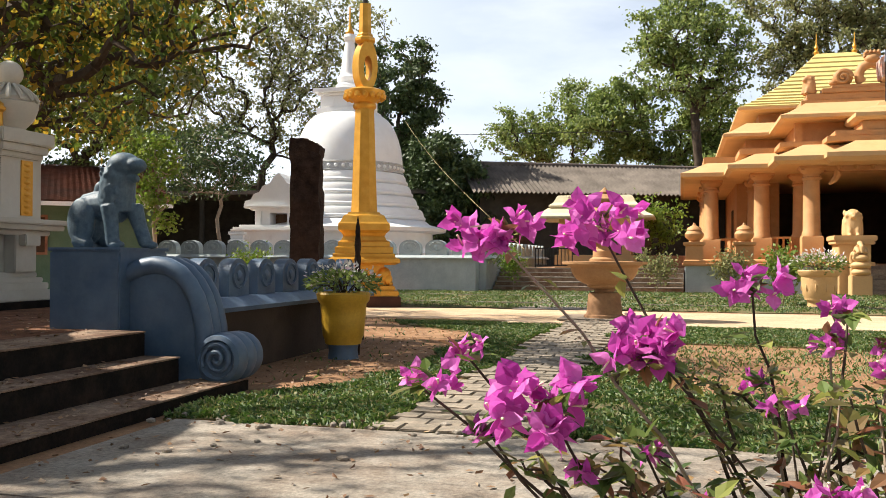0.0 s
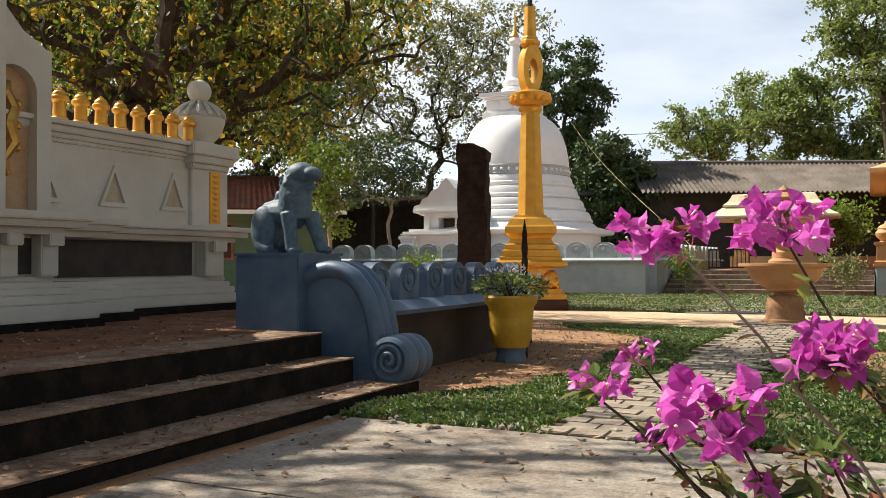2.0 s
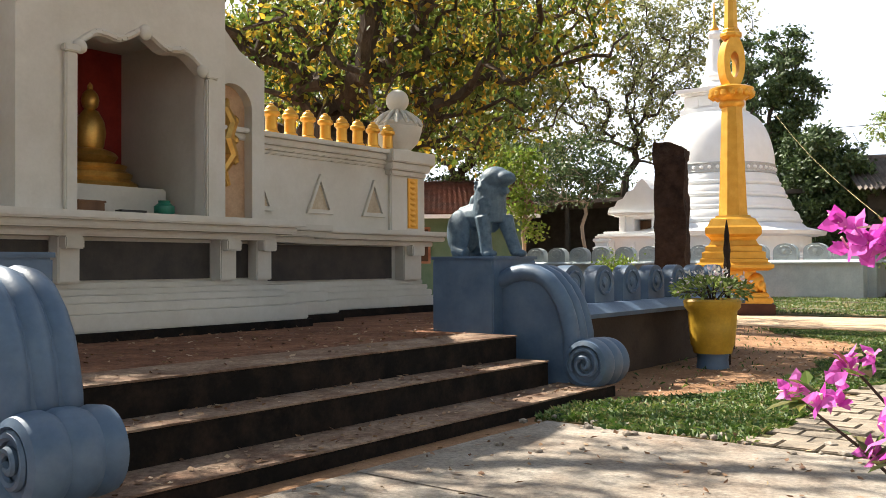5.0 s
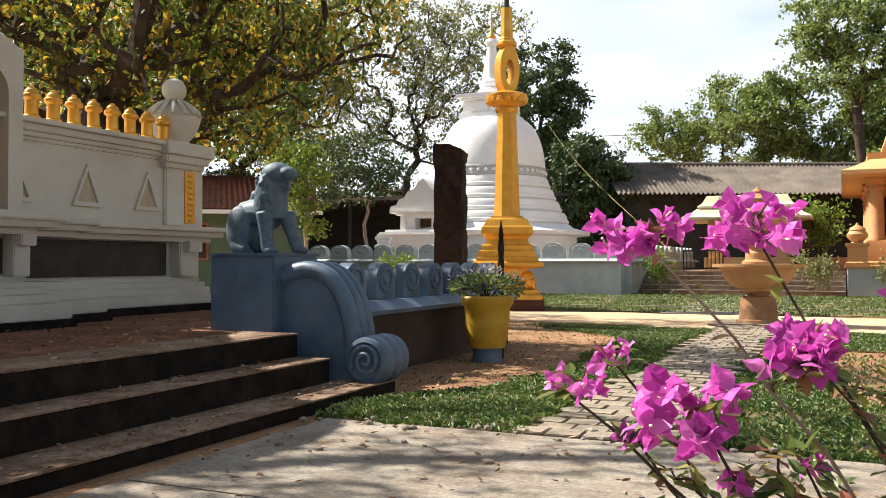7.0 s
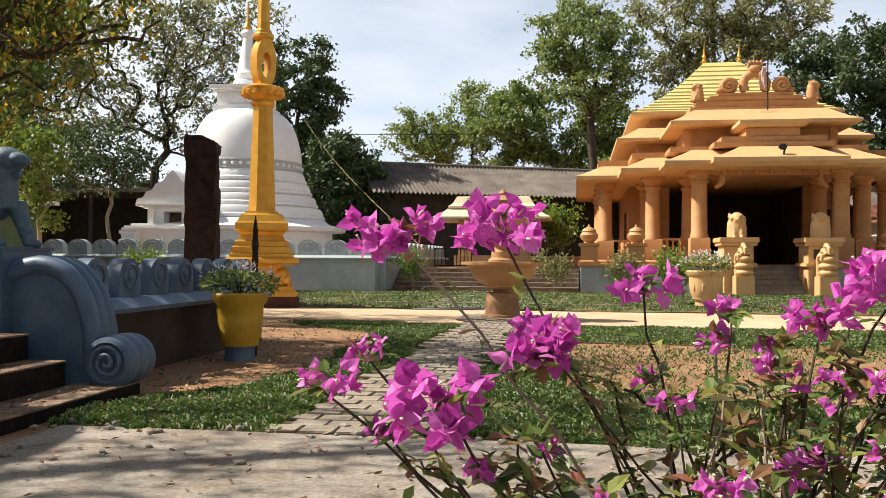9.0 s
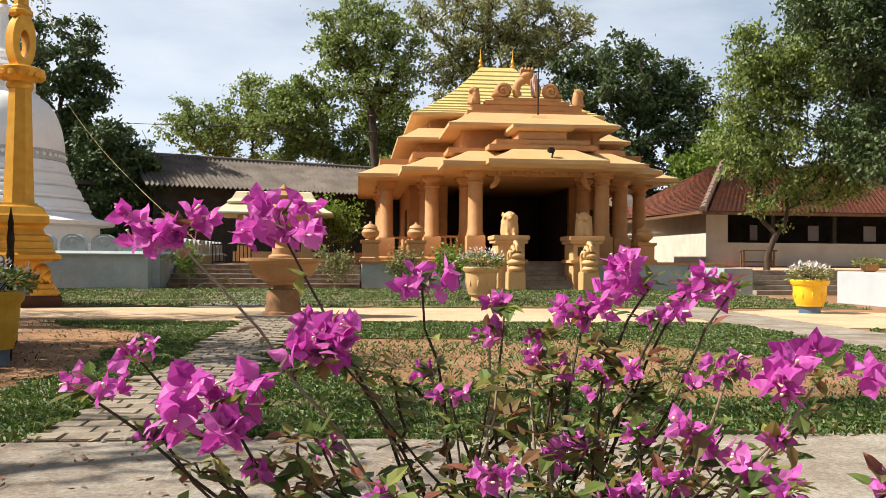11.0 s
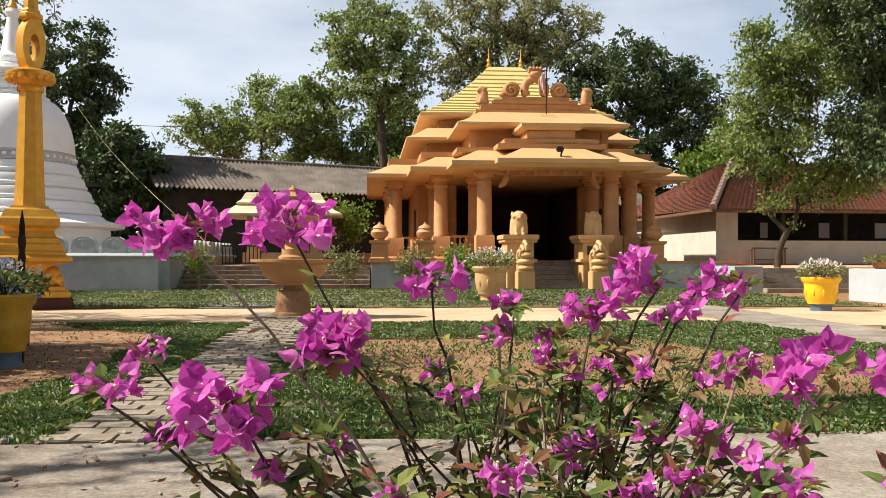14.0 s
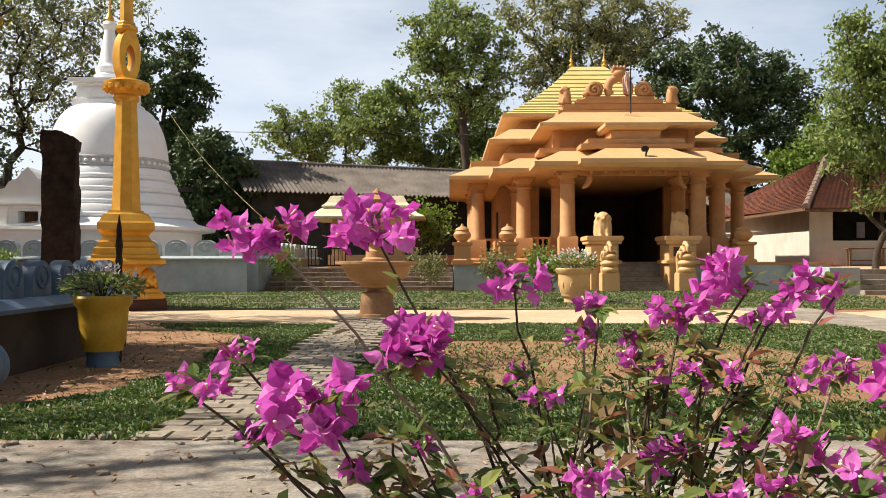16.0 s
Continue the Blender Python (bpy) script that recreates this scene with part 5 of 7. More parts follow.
# ---------------------------------------------------------------- lion balustrades of the terrace steps
def balustrade(m, label):
    t = thing("stair_balustrade", m, label, "balustrade", "balustrades of the terrace steps")
    # block that carries the lion
    part("block", boxes((-0.60, 0.0, 0.0, 0.62, 0.30, 1.10), (-0.62, 0.02, -0.015, 0.635, 1.10, 1.125), bevel=0.012), BLUE, t)
    # curved cheek sweeping down to a spiral
    top = [(0.019, 1.0), (0.130, 1.05), (0.242, 1.07), (0.353, 1.05), (0.446, 1.0), (0.530, 0.92), (0.595, 0.82), (0.642, 0.7), (0.670, 0.58), (0.688, 0.48)]
    low = [(0.67, 0.10), (0.51, 0.04)]
    part("cheek", extrude_poly(bmesh.new(), [(0.0, 0.04)] + [(x - 0.02, z - 0.02) for x, z in top] + low, "y", 0.13, 0.36), BLUE, t)
    # broad rolled rim in three ribs, from the block down round the foot
    line = [(-0.060, 0.92), (0.000, 0.94), (0.093, 0.98), (0.205, 1.0), (0.316, 0.985), (0.409, 0.94), (0.484, 0.86), (0.544, 0.76), (0.581, 0.65), (0.605, 0.54), (0.609, 0.42), (0.618, 0.32), (0.651, 0.24), (0.707, 0.19)]
    fine = []
    for (xa, za), (xb, zb) in zip(line, line[1:]):
        fine += [(xa, za), ((xa + xb) / 2, (za + zb) / 2)]
    for y, r, name in ((0.14, 0.066, "rim_rib"), (0.245, 0.070, "rim_rib"), (0.35, 0.066, "rim_rib")):
        part(name, tube(bmesh.new(), [(x, y, z) for x, z in fine], [r] * len(fine), 12), BLUE, t, smooth=True)
    # the spiral drum
    drum = bmesh.new()
    c = (0.76, 0.332)
    n = 32
    ring = [(0.44, 0.15), (0.43, 0.172), (0.37, 0.182), (0.335, 0.168), (0.30, 0.184), (0.235, 0.186), (0.20, 0.170), (0.165, 0.186), (0.10, 0.182), (0.06, 0.170), (0.045, 0.14), (0.07, 0.125)]
    loops = [[drum.verts.new((c[0] + r * math.cos(2 * math.pi * k / n), y, c[1] + r * math.sin(2 * math.pi * k / n))) for k in range(n)] for y, r in ring]
    for a, b in zip(loops, loops[1:]):
        for k in range(n):
            j = (k + 1) % n
            drum.faces.new((a[k], a[j], b[j], b[k]))
    drum.faces.new(loops[0])
    drum.faces.new(loops[-1][::-1])
    spiral = part("spiral_drum", drum, BLUE, t, smooth=True)
    q = []
    for k in range(50):
        a = 3.6 - k * 0.27
        r = 0.125 - 0.0024 * k
        q.append((c[0] + r * math.cos(a), 0.066 - 0.0005 * k, c[1] + r * math.sin(a)))
    part("spiral_bead", tube(bmesh.new(), q, [0.021 - 0.0001 * k for k in range(50)], 7), BLUE, spiral, smooth=True)
    return t


balustrade(pose(-4.28, 6.10, -0.094) @ Matrix.Scale(1.09, 4), "slate-blue painted balustrade with a block and a spiral scroll")
balustrade(pose(-4.02, 1.52, 0.0), "slate-blue painted balustrade with a speckled spiral scroll")


def stone_lion():
    bm = bmesh.new()
    # faces +X: high haunches, arched back, tall maned chest and open jaws
    ball(bm, (-0.29, 0, 0.22), (0.125, 0.13, 0.19), 3)
    for y in (-0.10, 0.10):
        ball(bm, (-0.27, y, 0.20), (0.13, 0.06, 0.19), 3)
        tube(bm, [(-0.31, y, 0.06), (-0.17, y * 1.1, 0.03)], [0.06, 0.045], 8)
        tube(bm, [(0.0, y * 0.8, 0.32), (0.02, y * 0.9, 0.18), (0.04, y * 0.9, 0.03)] if y < 0 else [(0.08, y * 0.8, 0.32), (0.14, y * 0.9, 0.16), (0.20, y * 0.9, 0.03)], [0.075, 0.055, 0.052], 10)
        ball(bm, (0.07, y * 0.9, 0.025) if y < 0 else (0.23, y * 0.9, 0.025), (0.075, 0.055, 0.035), 2)
        ball(bm, (0.03, y * 0.75, 0.645), (0.03, 0.025, 0.035), 2)
        ball(bm, (0.12, y * 0.6, 0.655), (0.028, 0.022, 0.022), 2)
    tube(bm, [(-0.30, 0, 0.29), (-0.18, 0, 0.33), (-0.04, 0, 0.33), (0.03, 0, 0.32)], [0.125, 0.11, 0.115, 0.13], 14)
    tube(bm, [(0.0, 0, 0.27), (-0.01, 0, 0.38), (-0.005, 0, 0.48), (0.015, 0, 0.57), (0.04, 0, 0.62)], [0.12, 0.135, 0.135, 0.13, 0.10], 16)
    ball(bm, (0.06, 0, 0.635), (0.13, 0.12, 0.10), 3)
    ball(bm, (0.165, 0, 0.630), (0.085, 0.085, 0.062), 3)
    ball(bm, (0.215, 0, 0.625), (0.045, 0.06, 0.042), 2)
    tube(bm, [(0.06, 0, 0.55), (0.13, 0, 0.525), (0.195, 0, 0.530)], [0.06, 0.042, 0.026], 10)
    # curls of the mane
    lr = random.Random(4)
    for k in range(70):
        a, z = lr.uniform(0.9, 5.4), lr.uniform(0.28, 0.62)
        ball(bm, (0.0 + 0.126 * math.cos(a), 0.126 * math.sin(a), z), (0.017, 0.017, 0.020), 1)
    ball(bm, (-0.19, 0, 0.45), (0.045, 0.03, 0.07), 2)
    tube(bm, [(-0.40, 0, 0.12), (-0.42, 0, 0.25), (-0.33, 0, 0.40), (-0.20, 0, 0.42)], [0.028, 0.028, 0.03, 0.03], 8)
    ob = remesh(part("lion_statue", bm, surf("speckled_blue_stone", (0.045, 0.08, 0.115), (0.085, 0.135, 0.175), 30.0, 0.6, 0.5, stain=(0.17, 0.21, 0.23), stain_scale=14.0, stain_amt=0.35, fine=90, dist=0.006)), 0.010, 1)
    tagged(ob, "slate-blue stone lion sitting on the balustrade block", "statue")
    ob.matrix_basis = pose(-4.556, 6.464, 1.130, 0, 0, -8) @ Matrix.Scale(1.09, 4)


stone_lion()
# thin carved spike beside the flower pot
tagged(part("garden_spike", lathe(bmesh.new(), [(0.03, 0), (0.03, 0.85), (0.045, 0.9), (0.03, 0.95), (0.04, 1.05), (0.03, 1.1), (0.04, 1.2), (0.028, 1.3), (0.03, 1.36), (0.004, 1.52)], 8), STONE), "thin dark carved spike standing by the pot", "post").matrix_basis = pose(-3.42, 9.15, 0, 0, 0, 0)


# ---------------------------------------------------------------- buildings behind and beside
def tiled_slope(bm, a, b, c, d, rows, cols, h=0.05):
    """Pantiles in bumps over a four-cornered slope: a-b along the eave, d-c along the top."""
    a, b, c, d = map(Vector, (a, b, c, d))
    up = (b - a).cross(d - a).normalized()
    if up.z < 0:
        up = -up
    nv = cols * 2 + 1
    for r in range(rows):
        lo, hi = [], []
        for k in range(nv):
            f = k / (nv - 1)
            w = h if k % 2 else 0.0
            for lst, g, lift in ((lo, r / rows, 0.05), (hi, (r + 1.12) / rows, 0.0)):
                g = min(g, 1.0)
                p = a.lerp(d, g).lerp(b.lerp(c, g), f)
                lst.append(bm.verts.new(p + up * (w + lift)))
        for k in range(nv - 1):
            bm.faces.new((lo[k], lo[k + 1], hi[k + 1], hi[k]))
    # boarding that carries the tiles
    bm.faces.new([bm.verts.new(p - up * 0.02) for p in (a, b, c, d)])
    return bm


def long_building():
    t = thing("long_hall", Matrix.Translation((-10.4, 44.0, 0)) @ pose(0, 0, 0, 0, 0, math.degrees(math.atan2(4.7, 10.4))), "long low hall with a grey corrugated sheet roof", "building")
    L0, L1 = -0.3, 34.0
    # walls coloured dark for the shade below the eaves
    part("wall", boxes((L0 + 0.6, L1, -1.2, -1.0, 0, 4.6), (L0 + 0.6, L0 + 0.8, -1.0, 5.0, 0, 4.6), (L0 + 0.6, L1, 5.0, 5.2, 0, 4.6)), SHADE_TONE, t)
    for s, name in ((-1, "front_roof"), (1, "rear_roof")):
        bm = bmesh.new()
        n = 300
        v0, v1 = [], []
        for k in range(n + 1):
            x = L0 + (L1 - L0) * k / n
            w = 0.115 if k % 2 else 0.0
            v0.append(bm.verts.new((x, 2.0 + s * 4.6, 4.25 + w)))
            v1.append(bm.verts.new((x, 2.0, 6.1 + w)))
        for k in range(n):
            bm.faces.new((v0[k], v0[k + 1], v1[k + 1], v1[k]))
        ob = part(name, bm, SHEET, t)
        ob.modifiers.new("sheet", "SOLIDIFY").thickness = 0.03
    bm = bmesh.new()
    for k in range(24):
        x = L0 + (L1 - L0) * k / 24
        tube(bm, [(x, 2.0, 6.14), (x + 1.4, 2.0, 6.16)], [0.16, 0.14], 8)
    part("ridge_cap", bm, SHEET, t)["kind"] = "stuff"
    # flat panels, coloured as dark as the room behind would look
    for k in range(10):
        part("window", boxes((1.6 + 3.2 * k, 2.9 + 3.2 * k, -1.23, -1.2, 1.5, 2.8)), ROOM_SHADE, t, "flat window panel with room shade put into its colour")


long_building()


# open shed form added as a dark backdrop for shade under the trees
def shade_backdrop():
    t = thing("shade_backdrop", pose(-24, 44, 0, 0, 0, 8), "shed-shaped dark backdrop added for the deep shade under the trees", "building")
    part("rear_wall", boxes((-14, 12, 3.0, 3.2, 0, 4.4)), SHADE_TONE, t)
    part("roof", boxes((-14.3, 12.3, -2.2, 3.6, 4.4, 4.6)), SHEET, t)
    part("side_wall", boxes((12.0, 12.2, -1.5, 3.2, 0, 4.4)), SHADE_TONE, t)
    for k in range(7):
        part("post", boxes((-13 + 4 * k, -12.8 + 4 * k, -1.6, -1.4, 0, 4.4)), SHADE_TONE, t)


shade_backdrop()


def red_house():
    t = thing("green_house", pose(-18.4, 20.9, 0, 0, 0, 36), "small green house with a red tiled roof", "house")
    part("wall", boxes((-4, 4, 0, 5, 0, 2.75)), GREEN_WALL, t)
    part("front_roof", tiled_slope(bmesh.new(), (-4.5, -0.8, 2.62), (4.5, -0.8, 2.62), (4.1, 2.5, 3.95), (-4.1, 2.5, 3.95), 22, 52, 0.04), CLAYTILE, t)["kind"] = "stuff"
    part("rear_roof", tiled_slope(bmesh.new(), (4.5, 5.8, 2.62), (-4.5, 5.8, 2.62), (-4.1, 2.5, 3.95), (4.1, 2.5, 3.95), 22, 52, 0.04), CLAYTILE, t)["kind"] = "stuff"
    part("gable_end", extrude_poly(bmesh.new(), [(-0.6, 2.65), (5.6, 2.65), (2.5, 3.92)], "x", 4.0, 4.1), GREEN_WALL, t)
    part("fascia", boxes((-4.5, 4.5, -0.85, -0.8, 2.5, 2.62)), WHITEMETAL, t, "pale eave board")
    # panes are flat panels with the room's shade as their colour
    for x in (0.6, 2.4):
        w = part("window", boxes((x - 0.45, x + 0.45, -0.03, 0.0, 1.2, 2.2)), ROOM_SHADE, t, "flat window panel with room shade put into its colour")
        part("window_frame", boxes((x - 0.52, x - 0.45, -0.06, 0.0, 1.13, 2.27), (x + 0.45, x + 0.52, -0.06, 0, 1.13, 2.27), (x - 0.45, x + 0.45, -0.06, 0, 2.2, 2.27), (x - 0.03, x + 0.03, -0.06, 0, 1.2, 2.2), (x - 0.45, x + 0.45, -0.06, 0, 1.13, 1.2)), BRICKRED, w, "red window frame")


red_house()

# raised ground on the right with a white retaining wall and stairs
tagged(part("upper_yard", boxes((12.2, 60, -10, 21.2, 0, 0.74), (15.6, 60, 21.2, 60, 0, 0.74), (12.6, 15.6, 27.6, 60, 0, 0.74)), SAND), "raised sandy yard behind the white wall", "ground", kind="structure")
rw = thing("retaining_wall", Matrix(), "low white retaining wall", "wall", kind="structure")
part("wall_body", boxes((12.0, 12.2, -10, 21.2, 0, 0.80), (12.2, 15.6, 21.0, 21.2, 0, 0.80), bevel=0.01), surf("white_wall_paint", (0.40, 0.42, 0.45), (0.46, 0.48, 0.50), 2.0, 0.75, 0.12, stain=(0.5, 0.48, 0.44), stain_scale=0.8, stain_amt=0.4), rw)
st = thing("yard_stairs", Matrix(), "pale cement stairs up to the raised yard", "steps", kind="structure")
for k in range(5):
    part("step", boxes((12.1 + 0.0, 15.6, 25.9 + 0.34 * k, 27.7, 0.15 * k, 0.15 * (k + 1) - 0.01), bevel=0.01), SLAB, st)
tagged(part("stair_cheek", boxes((11.2, 12.1, 26.2, 29.2, 0, 0.80)), GREYBLUE), "grey-painted stair side wall", "wall", kind="structure")


def rest_house():
    t = thing("rest_house", pose(16.2, 40.0, 0.74) @ Matrix.Scale(1.17, 4), "white hall with a red clay tile roof and open verandah", "house")
    W = WHITEWASH
    part("plinth", boxes((-0.3, 26, -0.6, 12, -0.2, 0.06)), surf("red_cement_floor", (0.28, 0.05, 0.03), (0.36, 0.08, 0.05), 3.0, 0.5, 0.1), t, "red cement floor edge")
    part("side_wall", boxes((0, 0.2, 0, 12, 0.06, 2.35)), W, t)
    part("front_wall", boxes((0.2, 0.9, 0, 0.2, 0.06, 2.3), (0.9, 9.0, 0, 0.2, 0.06, 0.98), (8.0, 9.0, 0, 0.2, 0.98, 2.3), (11.5, 12.0, 0, 0.2, 0.06, 2.3), (12.0, 18.0, 0, 0.2, 0.06, 0.9), (18.0, 18.6, 0, 0.2, 0.06, 2.3)), W, t)
    # rear wall and posts take the verandah's shade as their colour
    part("rear_wall", boxes((0.2, 26, 5.0, 5.2, 0.06, 2.4)), SHADE_TONE, t)
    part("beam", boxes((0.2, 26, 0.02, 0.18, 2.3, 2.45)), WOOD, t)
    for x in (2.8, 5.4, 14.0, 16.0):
        part("post", boxes((x - 0.08, x + 0.08, 0.02, 0.18, 0.98, 2.3)), SHADE_TONE, t)
    # white panels stand in for daylight through the solid rear wall
    for x, w in ((4.1, 0.35), (6.9, 0.5), (9.6, 0.6)):
        part("rear_opening", boxes((x, x + w, 4.96, 5.0, 1.2, 1.9)), WHITEMETAL, t, "white panel painted as daylight in the rear wall")
    part("notice", boxes((8.35, 8.75, -0.03, 0.0, 1.3, 1.95)), WOOD, t, "brown framed notice")
    part("left_roof", tiled_slope(bmesh.new(), (-0.65, 13.0, 2.30), (-0.65, -1.3, 2.12), (3.2, 6.0, 4.75), (3.2, 7.0, 4.75), 36, 70, 0.045), CLAYTILE, t, "red clay tiled hip")["kind"] = "stuff"
    part("front_roof", tiled_slope(bmesh.new(), (-0.65, -1.3, 2.12), (26, -1.3, 2.12), (26, 6.0, 4.75), (3.2, 6.0, 4.75), 36, 140, 0.045), CLAYTILE, t, "weathered clay tiled slope")["kind"] = "stuff"
    bm = bmesh.new()
    for k in range(14):
        a, b = Vector((-0.65, -1.3, 2.2)).lerp(Vector((3.2, 6.0, 4.85)), k / 14), Vector((-0.65, -1.3, 2.2)).lerp(Vector((3.2, 6.0, 4.85)), (k + 1.1) / 14)
        tube(bm, [a, b], [0.15, 0.12], 8)
    part("hip_ridge", bm, surf("mortared_ridge", (0.20, 0.13, 0.10), (0.28, 0.2, 0.16), 4.0, 0.9, 0.4), t, "mortared ridge tiles")["kind"] = "stuff"
    part("eave_board", boxes((-0.67, 26, -1.34, -1.29, 2.02, 2.14), (-0.69, -0.64, -1.34, 13, 2.06, 2.18)), WOOD, t)


rest_house()
b = thing("bench", pose(17.0, 37.9, 0.74) @ Matrix.Scale(1.1, 4), "plain brown wooden bench before the white hall", "bench")
part("seat", boxes((0, 1.5, 0, 0.35, 0.66, 0.72), bevel=0.01), WOOD, b)
for x in (0.08, 1.36):
    for y in (0.03, 0.27):
        part("leg", boxes((x, x + 0.06, y, y + 0.06, 0, 0.66)), WOOD, b)
part("stretcher", boxes((0.1, 1.4, 0.15, 0.2, 0.2, 0.26)), WOOD, b)


def balcony_house():
    t = thing("balcony_house", pose(14.45, 20.2, 0.74), "white two-storey house with a railed balcony", "house")
    part("wall", boxes((0, 8, -9, 0, 0, 6.0)), WHITEWASH, t)
    part("wall_band", boxes((-0.04, 8, -9, 0.04, 0.5, 0.6)), WHITEWASH, t)
    part("balcony_slab", boxes((-0.38, 8, -9, 0.42, 1.84, 2.02), (-0.32, 8, -9, 0.36, 1.72, 1.84), bevel=0.015), WHITEWASH, t)
    r = part("rail", boxes((-0.36, -0.32, -9, 0.40, 2.86, 2.91), (-0.32, 8, 0.36, 0.40, 2.86, 2.91), (-0.355, -0.325, -9, 0.40, 2.10, 2.13), (-0.32, 8, 0.365, 0.395, 2.10, 2.13), (-0.355, -0.325, -9, 0.40, 2.5, 2.53), (-0.32, 8, 0.365, 0.395, 2.5, 2.53)), WHITEMETAL, t, "white iron rail")
    bar = bmesh.new()
    tube(bar, [(0, 0, 2.02), (0.03, 0, 2.22), (-0.03, 0, 2.38), (0, 0, 2.5), (0.03, 0, 2.6), (-0.03, 0, 2.75), (0, 0, 2.88)], [0.01] * 7, 5)
    me = mesh_of("rail_bar", bar, WHITEMETAL)
    for k in range(34):
        ob = new("rail_bar", me)
        ob.parent = r
        ob.matrix_basis = pose(-0.34 + 0.14 * k, 0.38, 0)
        if k < 20:
            ob = new("rail_bar", me)
            ob.parent = r
            ob.matrix_basis = pose(-0.34, 0.24 - 0.14 * k, 0, 0, 0, 90)


balcony_house()
bm = bmesh.new()
lathe(bm, [(0.25, 0), (0.25, 0.08), (0.15, 0.14), (0.10, 0.5), (0.09, 1.2), (0.12, 1.32), (0.28, 1.44), (0.34, 1.5), (0.34, 1.57)], 14)
tube(bm, [(0.20 * math.cos(k * 0.8) * (1 - 0.05 * k), 0.20 * math.sin(k * 0.8) * (1 - 0.05 * k), 0.12 + 0.085 * k) for k in range(13)], [0.10 - 0.004 * k for k in range(13)], 7)
ball(bm, (-0.12, -0.08, 0.22), (0.14, 0.12, 0.13), 2)
ball(bm, (0.10, -0.1, 0.40), (0.10, 0.10, 0.13), 2)
c = tagged(part("carved_post", bm, surf("brown_carved_stone", (0.34, 0.22, 0.12), (0.45, 0.31, 0.18), 6.0, 0.8, 0.4, fine=30), smooth=True), "brown carved stone post with a flat top", "post")
c.matrix_basis = pose(13.36, 20.6, 0.80)
flower_pot(pose(12.5, 20.6, 0.78), "low pot with a trailing grey-green plant on the wall", 0.24, 0.22, TERRACOTTA, LEAF_OLIVE, 0.10, None, seed=8, spread=1.7)
# cords
for name, a, b, r in (("cord", (-10.5, 33.0, 6.6), (-2.2, 12.8, 1.2), 0.0045), ("cable", (-2, 60, 9.6), (30, 44, 7.4), 0.02), ("cable", (-40, 58, 10.4), (-2, 60, 9.6), 0.02)):
    bm = bmesh.new()
    A, B = Vector(a), Vector(b)
    tube(bm, [A.lerp(B, k / 10) - Vector((0, 0, 0.25 * math.sin(math.pi * k / 10))) for k in range(11)], [r] * 11, 5)
    tagged(part(name, bm, CORD if name == "cord" else METAL), "thin slack line strung over the yard", "cord")


# ---------------------------------------------------------------- plants
def leaf_cloud(name, points, size, rng, material, parent, label="", wide=0.55, hang=0.0):
    """Many small folded leaves, each a rhombus of its own, at the given points."""
    n = len(points)
    d = rng.normal(size=(n, 3))
    d[:, 2] -= hang
    d /= np.linalg.norm(d, axis=1)[:, None]
    u = rng.normal(size=(n, 3))
    s = np.cross(d, u)
    s /= np.linalg.norm(s, axis=1)[:, None] + 1e-9
    nn = np.cross(s, d)
    L = (size * rng.uniform(0.6, 1.3, n))[:, None]
    v = np.empty((n, 4, 3))
    v[:, 0] = points
    v[:, 1] = points + d * L * 0.45 + s * L * wide * 0.5 + nn * L * 0.10
    v[:, 2] = points + d * L
    v[:, 3] = points + d * L * 0.45 - s * L * wide * 0.5 + nn * L * 0.10
    me = bpy.data.meshes.new(name)
    me.vertices.add(n * 4)
    me.vertices.foreach_set("co", v.reshape(-1).astype(np.float32))
    idx = (np.arange(n)[:, None] * 4 + np.array([0, 1, 2, 0, 2, 3])[None, :]).reshape(-1)
    me.loops.add(n * 6)
    me.loops.foreach_set("vertex_index", idx.astype(np.int32))
    me.polygons.add(n * 2)
    me.polygons.foreach_set("loop_start", np.arange(0, n * 6, 3, dtype=np.int32))
    me.update(calc_edges=True)
    me.materials.append(material)
    ob = new(name, me)
    if parent is not None:
        ob.parent = parent
    ob["kind"] = "stuff"
    if label:
        ob["label"] = label
    return ob


def grow(rng, p, d, length, r, level, segs, tips, depth, bend, fork, lift):
    """Limbs that bend and fork; the ends are gathered in tips."""
    pts, rad = [p.copy()], [r]
    n = 5
    for k in range(n):
        d = (d + Vector((rng.uniform(-bend, bend), rng.uniform(-bend, bend), rng.uniform(-bend, bend) + lift))).normalized()
        p = p + d * length / n
        pts.append(p.copy())
        rad.append(r * (1 - 0.5 * (k + 1) / n))
        if level >= depth - 2 and (level >= depth - 1 or k > 1):
            tips.append(p.copy())
    segs.append((pts, rad))
    if level < depth:
        for k in range(fork if level else fork + 1):
            a = rng.uniform(0, 6.283)
            q = pts[rng.choice([3, 4, 5])] if k else pts[-1]
            side = Vector((math.cos(a), math.sin(a), rng.uniform(-0.1, 0.5)))
            grow(rng, q, (d + side * rng.uniform(0.6, 1.2)).normalized(), length * rng.uniform(0.6, 0.82), rad[-1] * 0.85, level + 1, segs, tips, depth, bend, fork, lift)


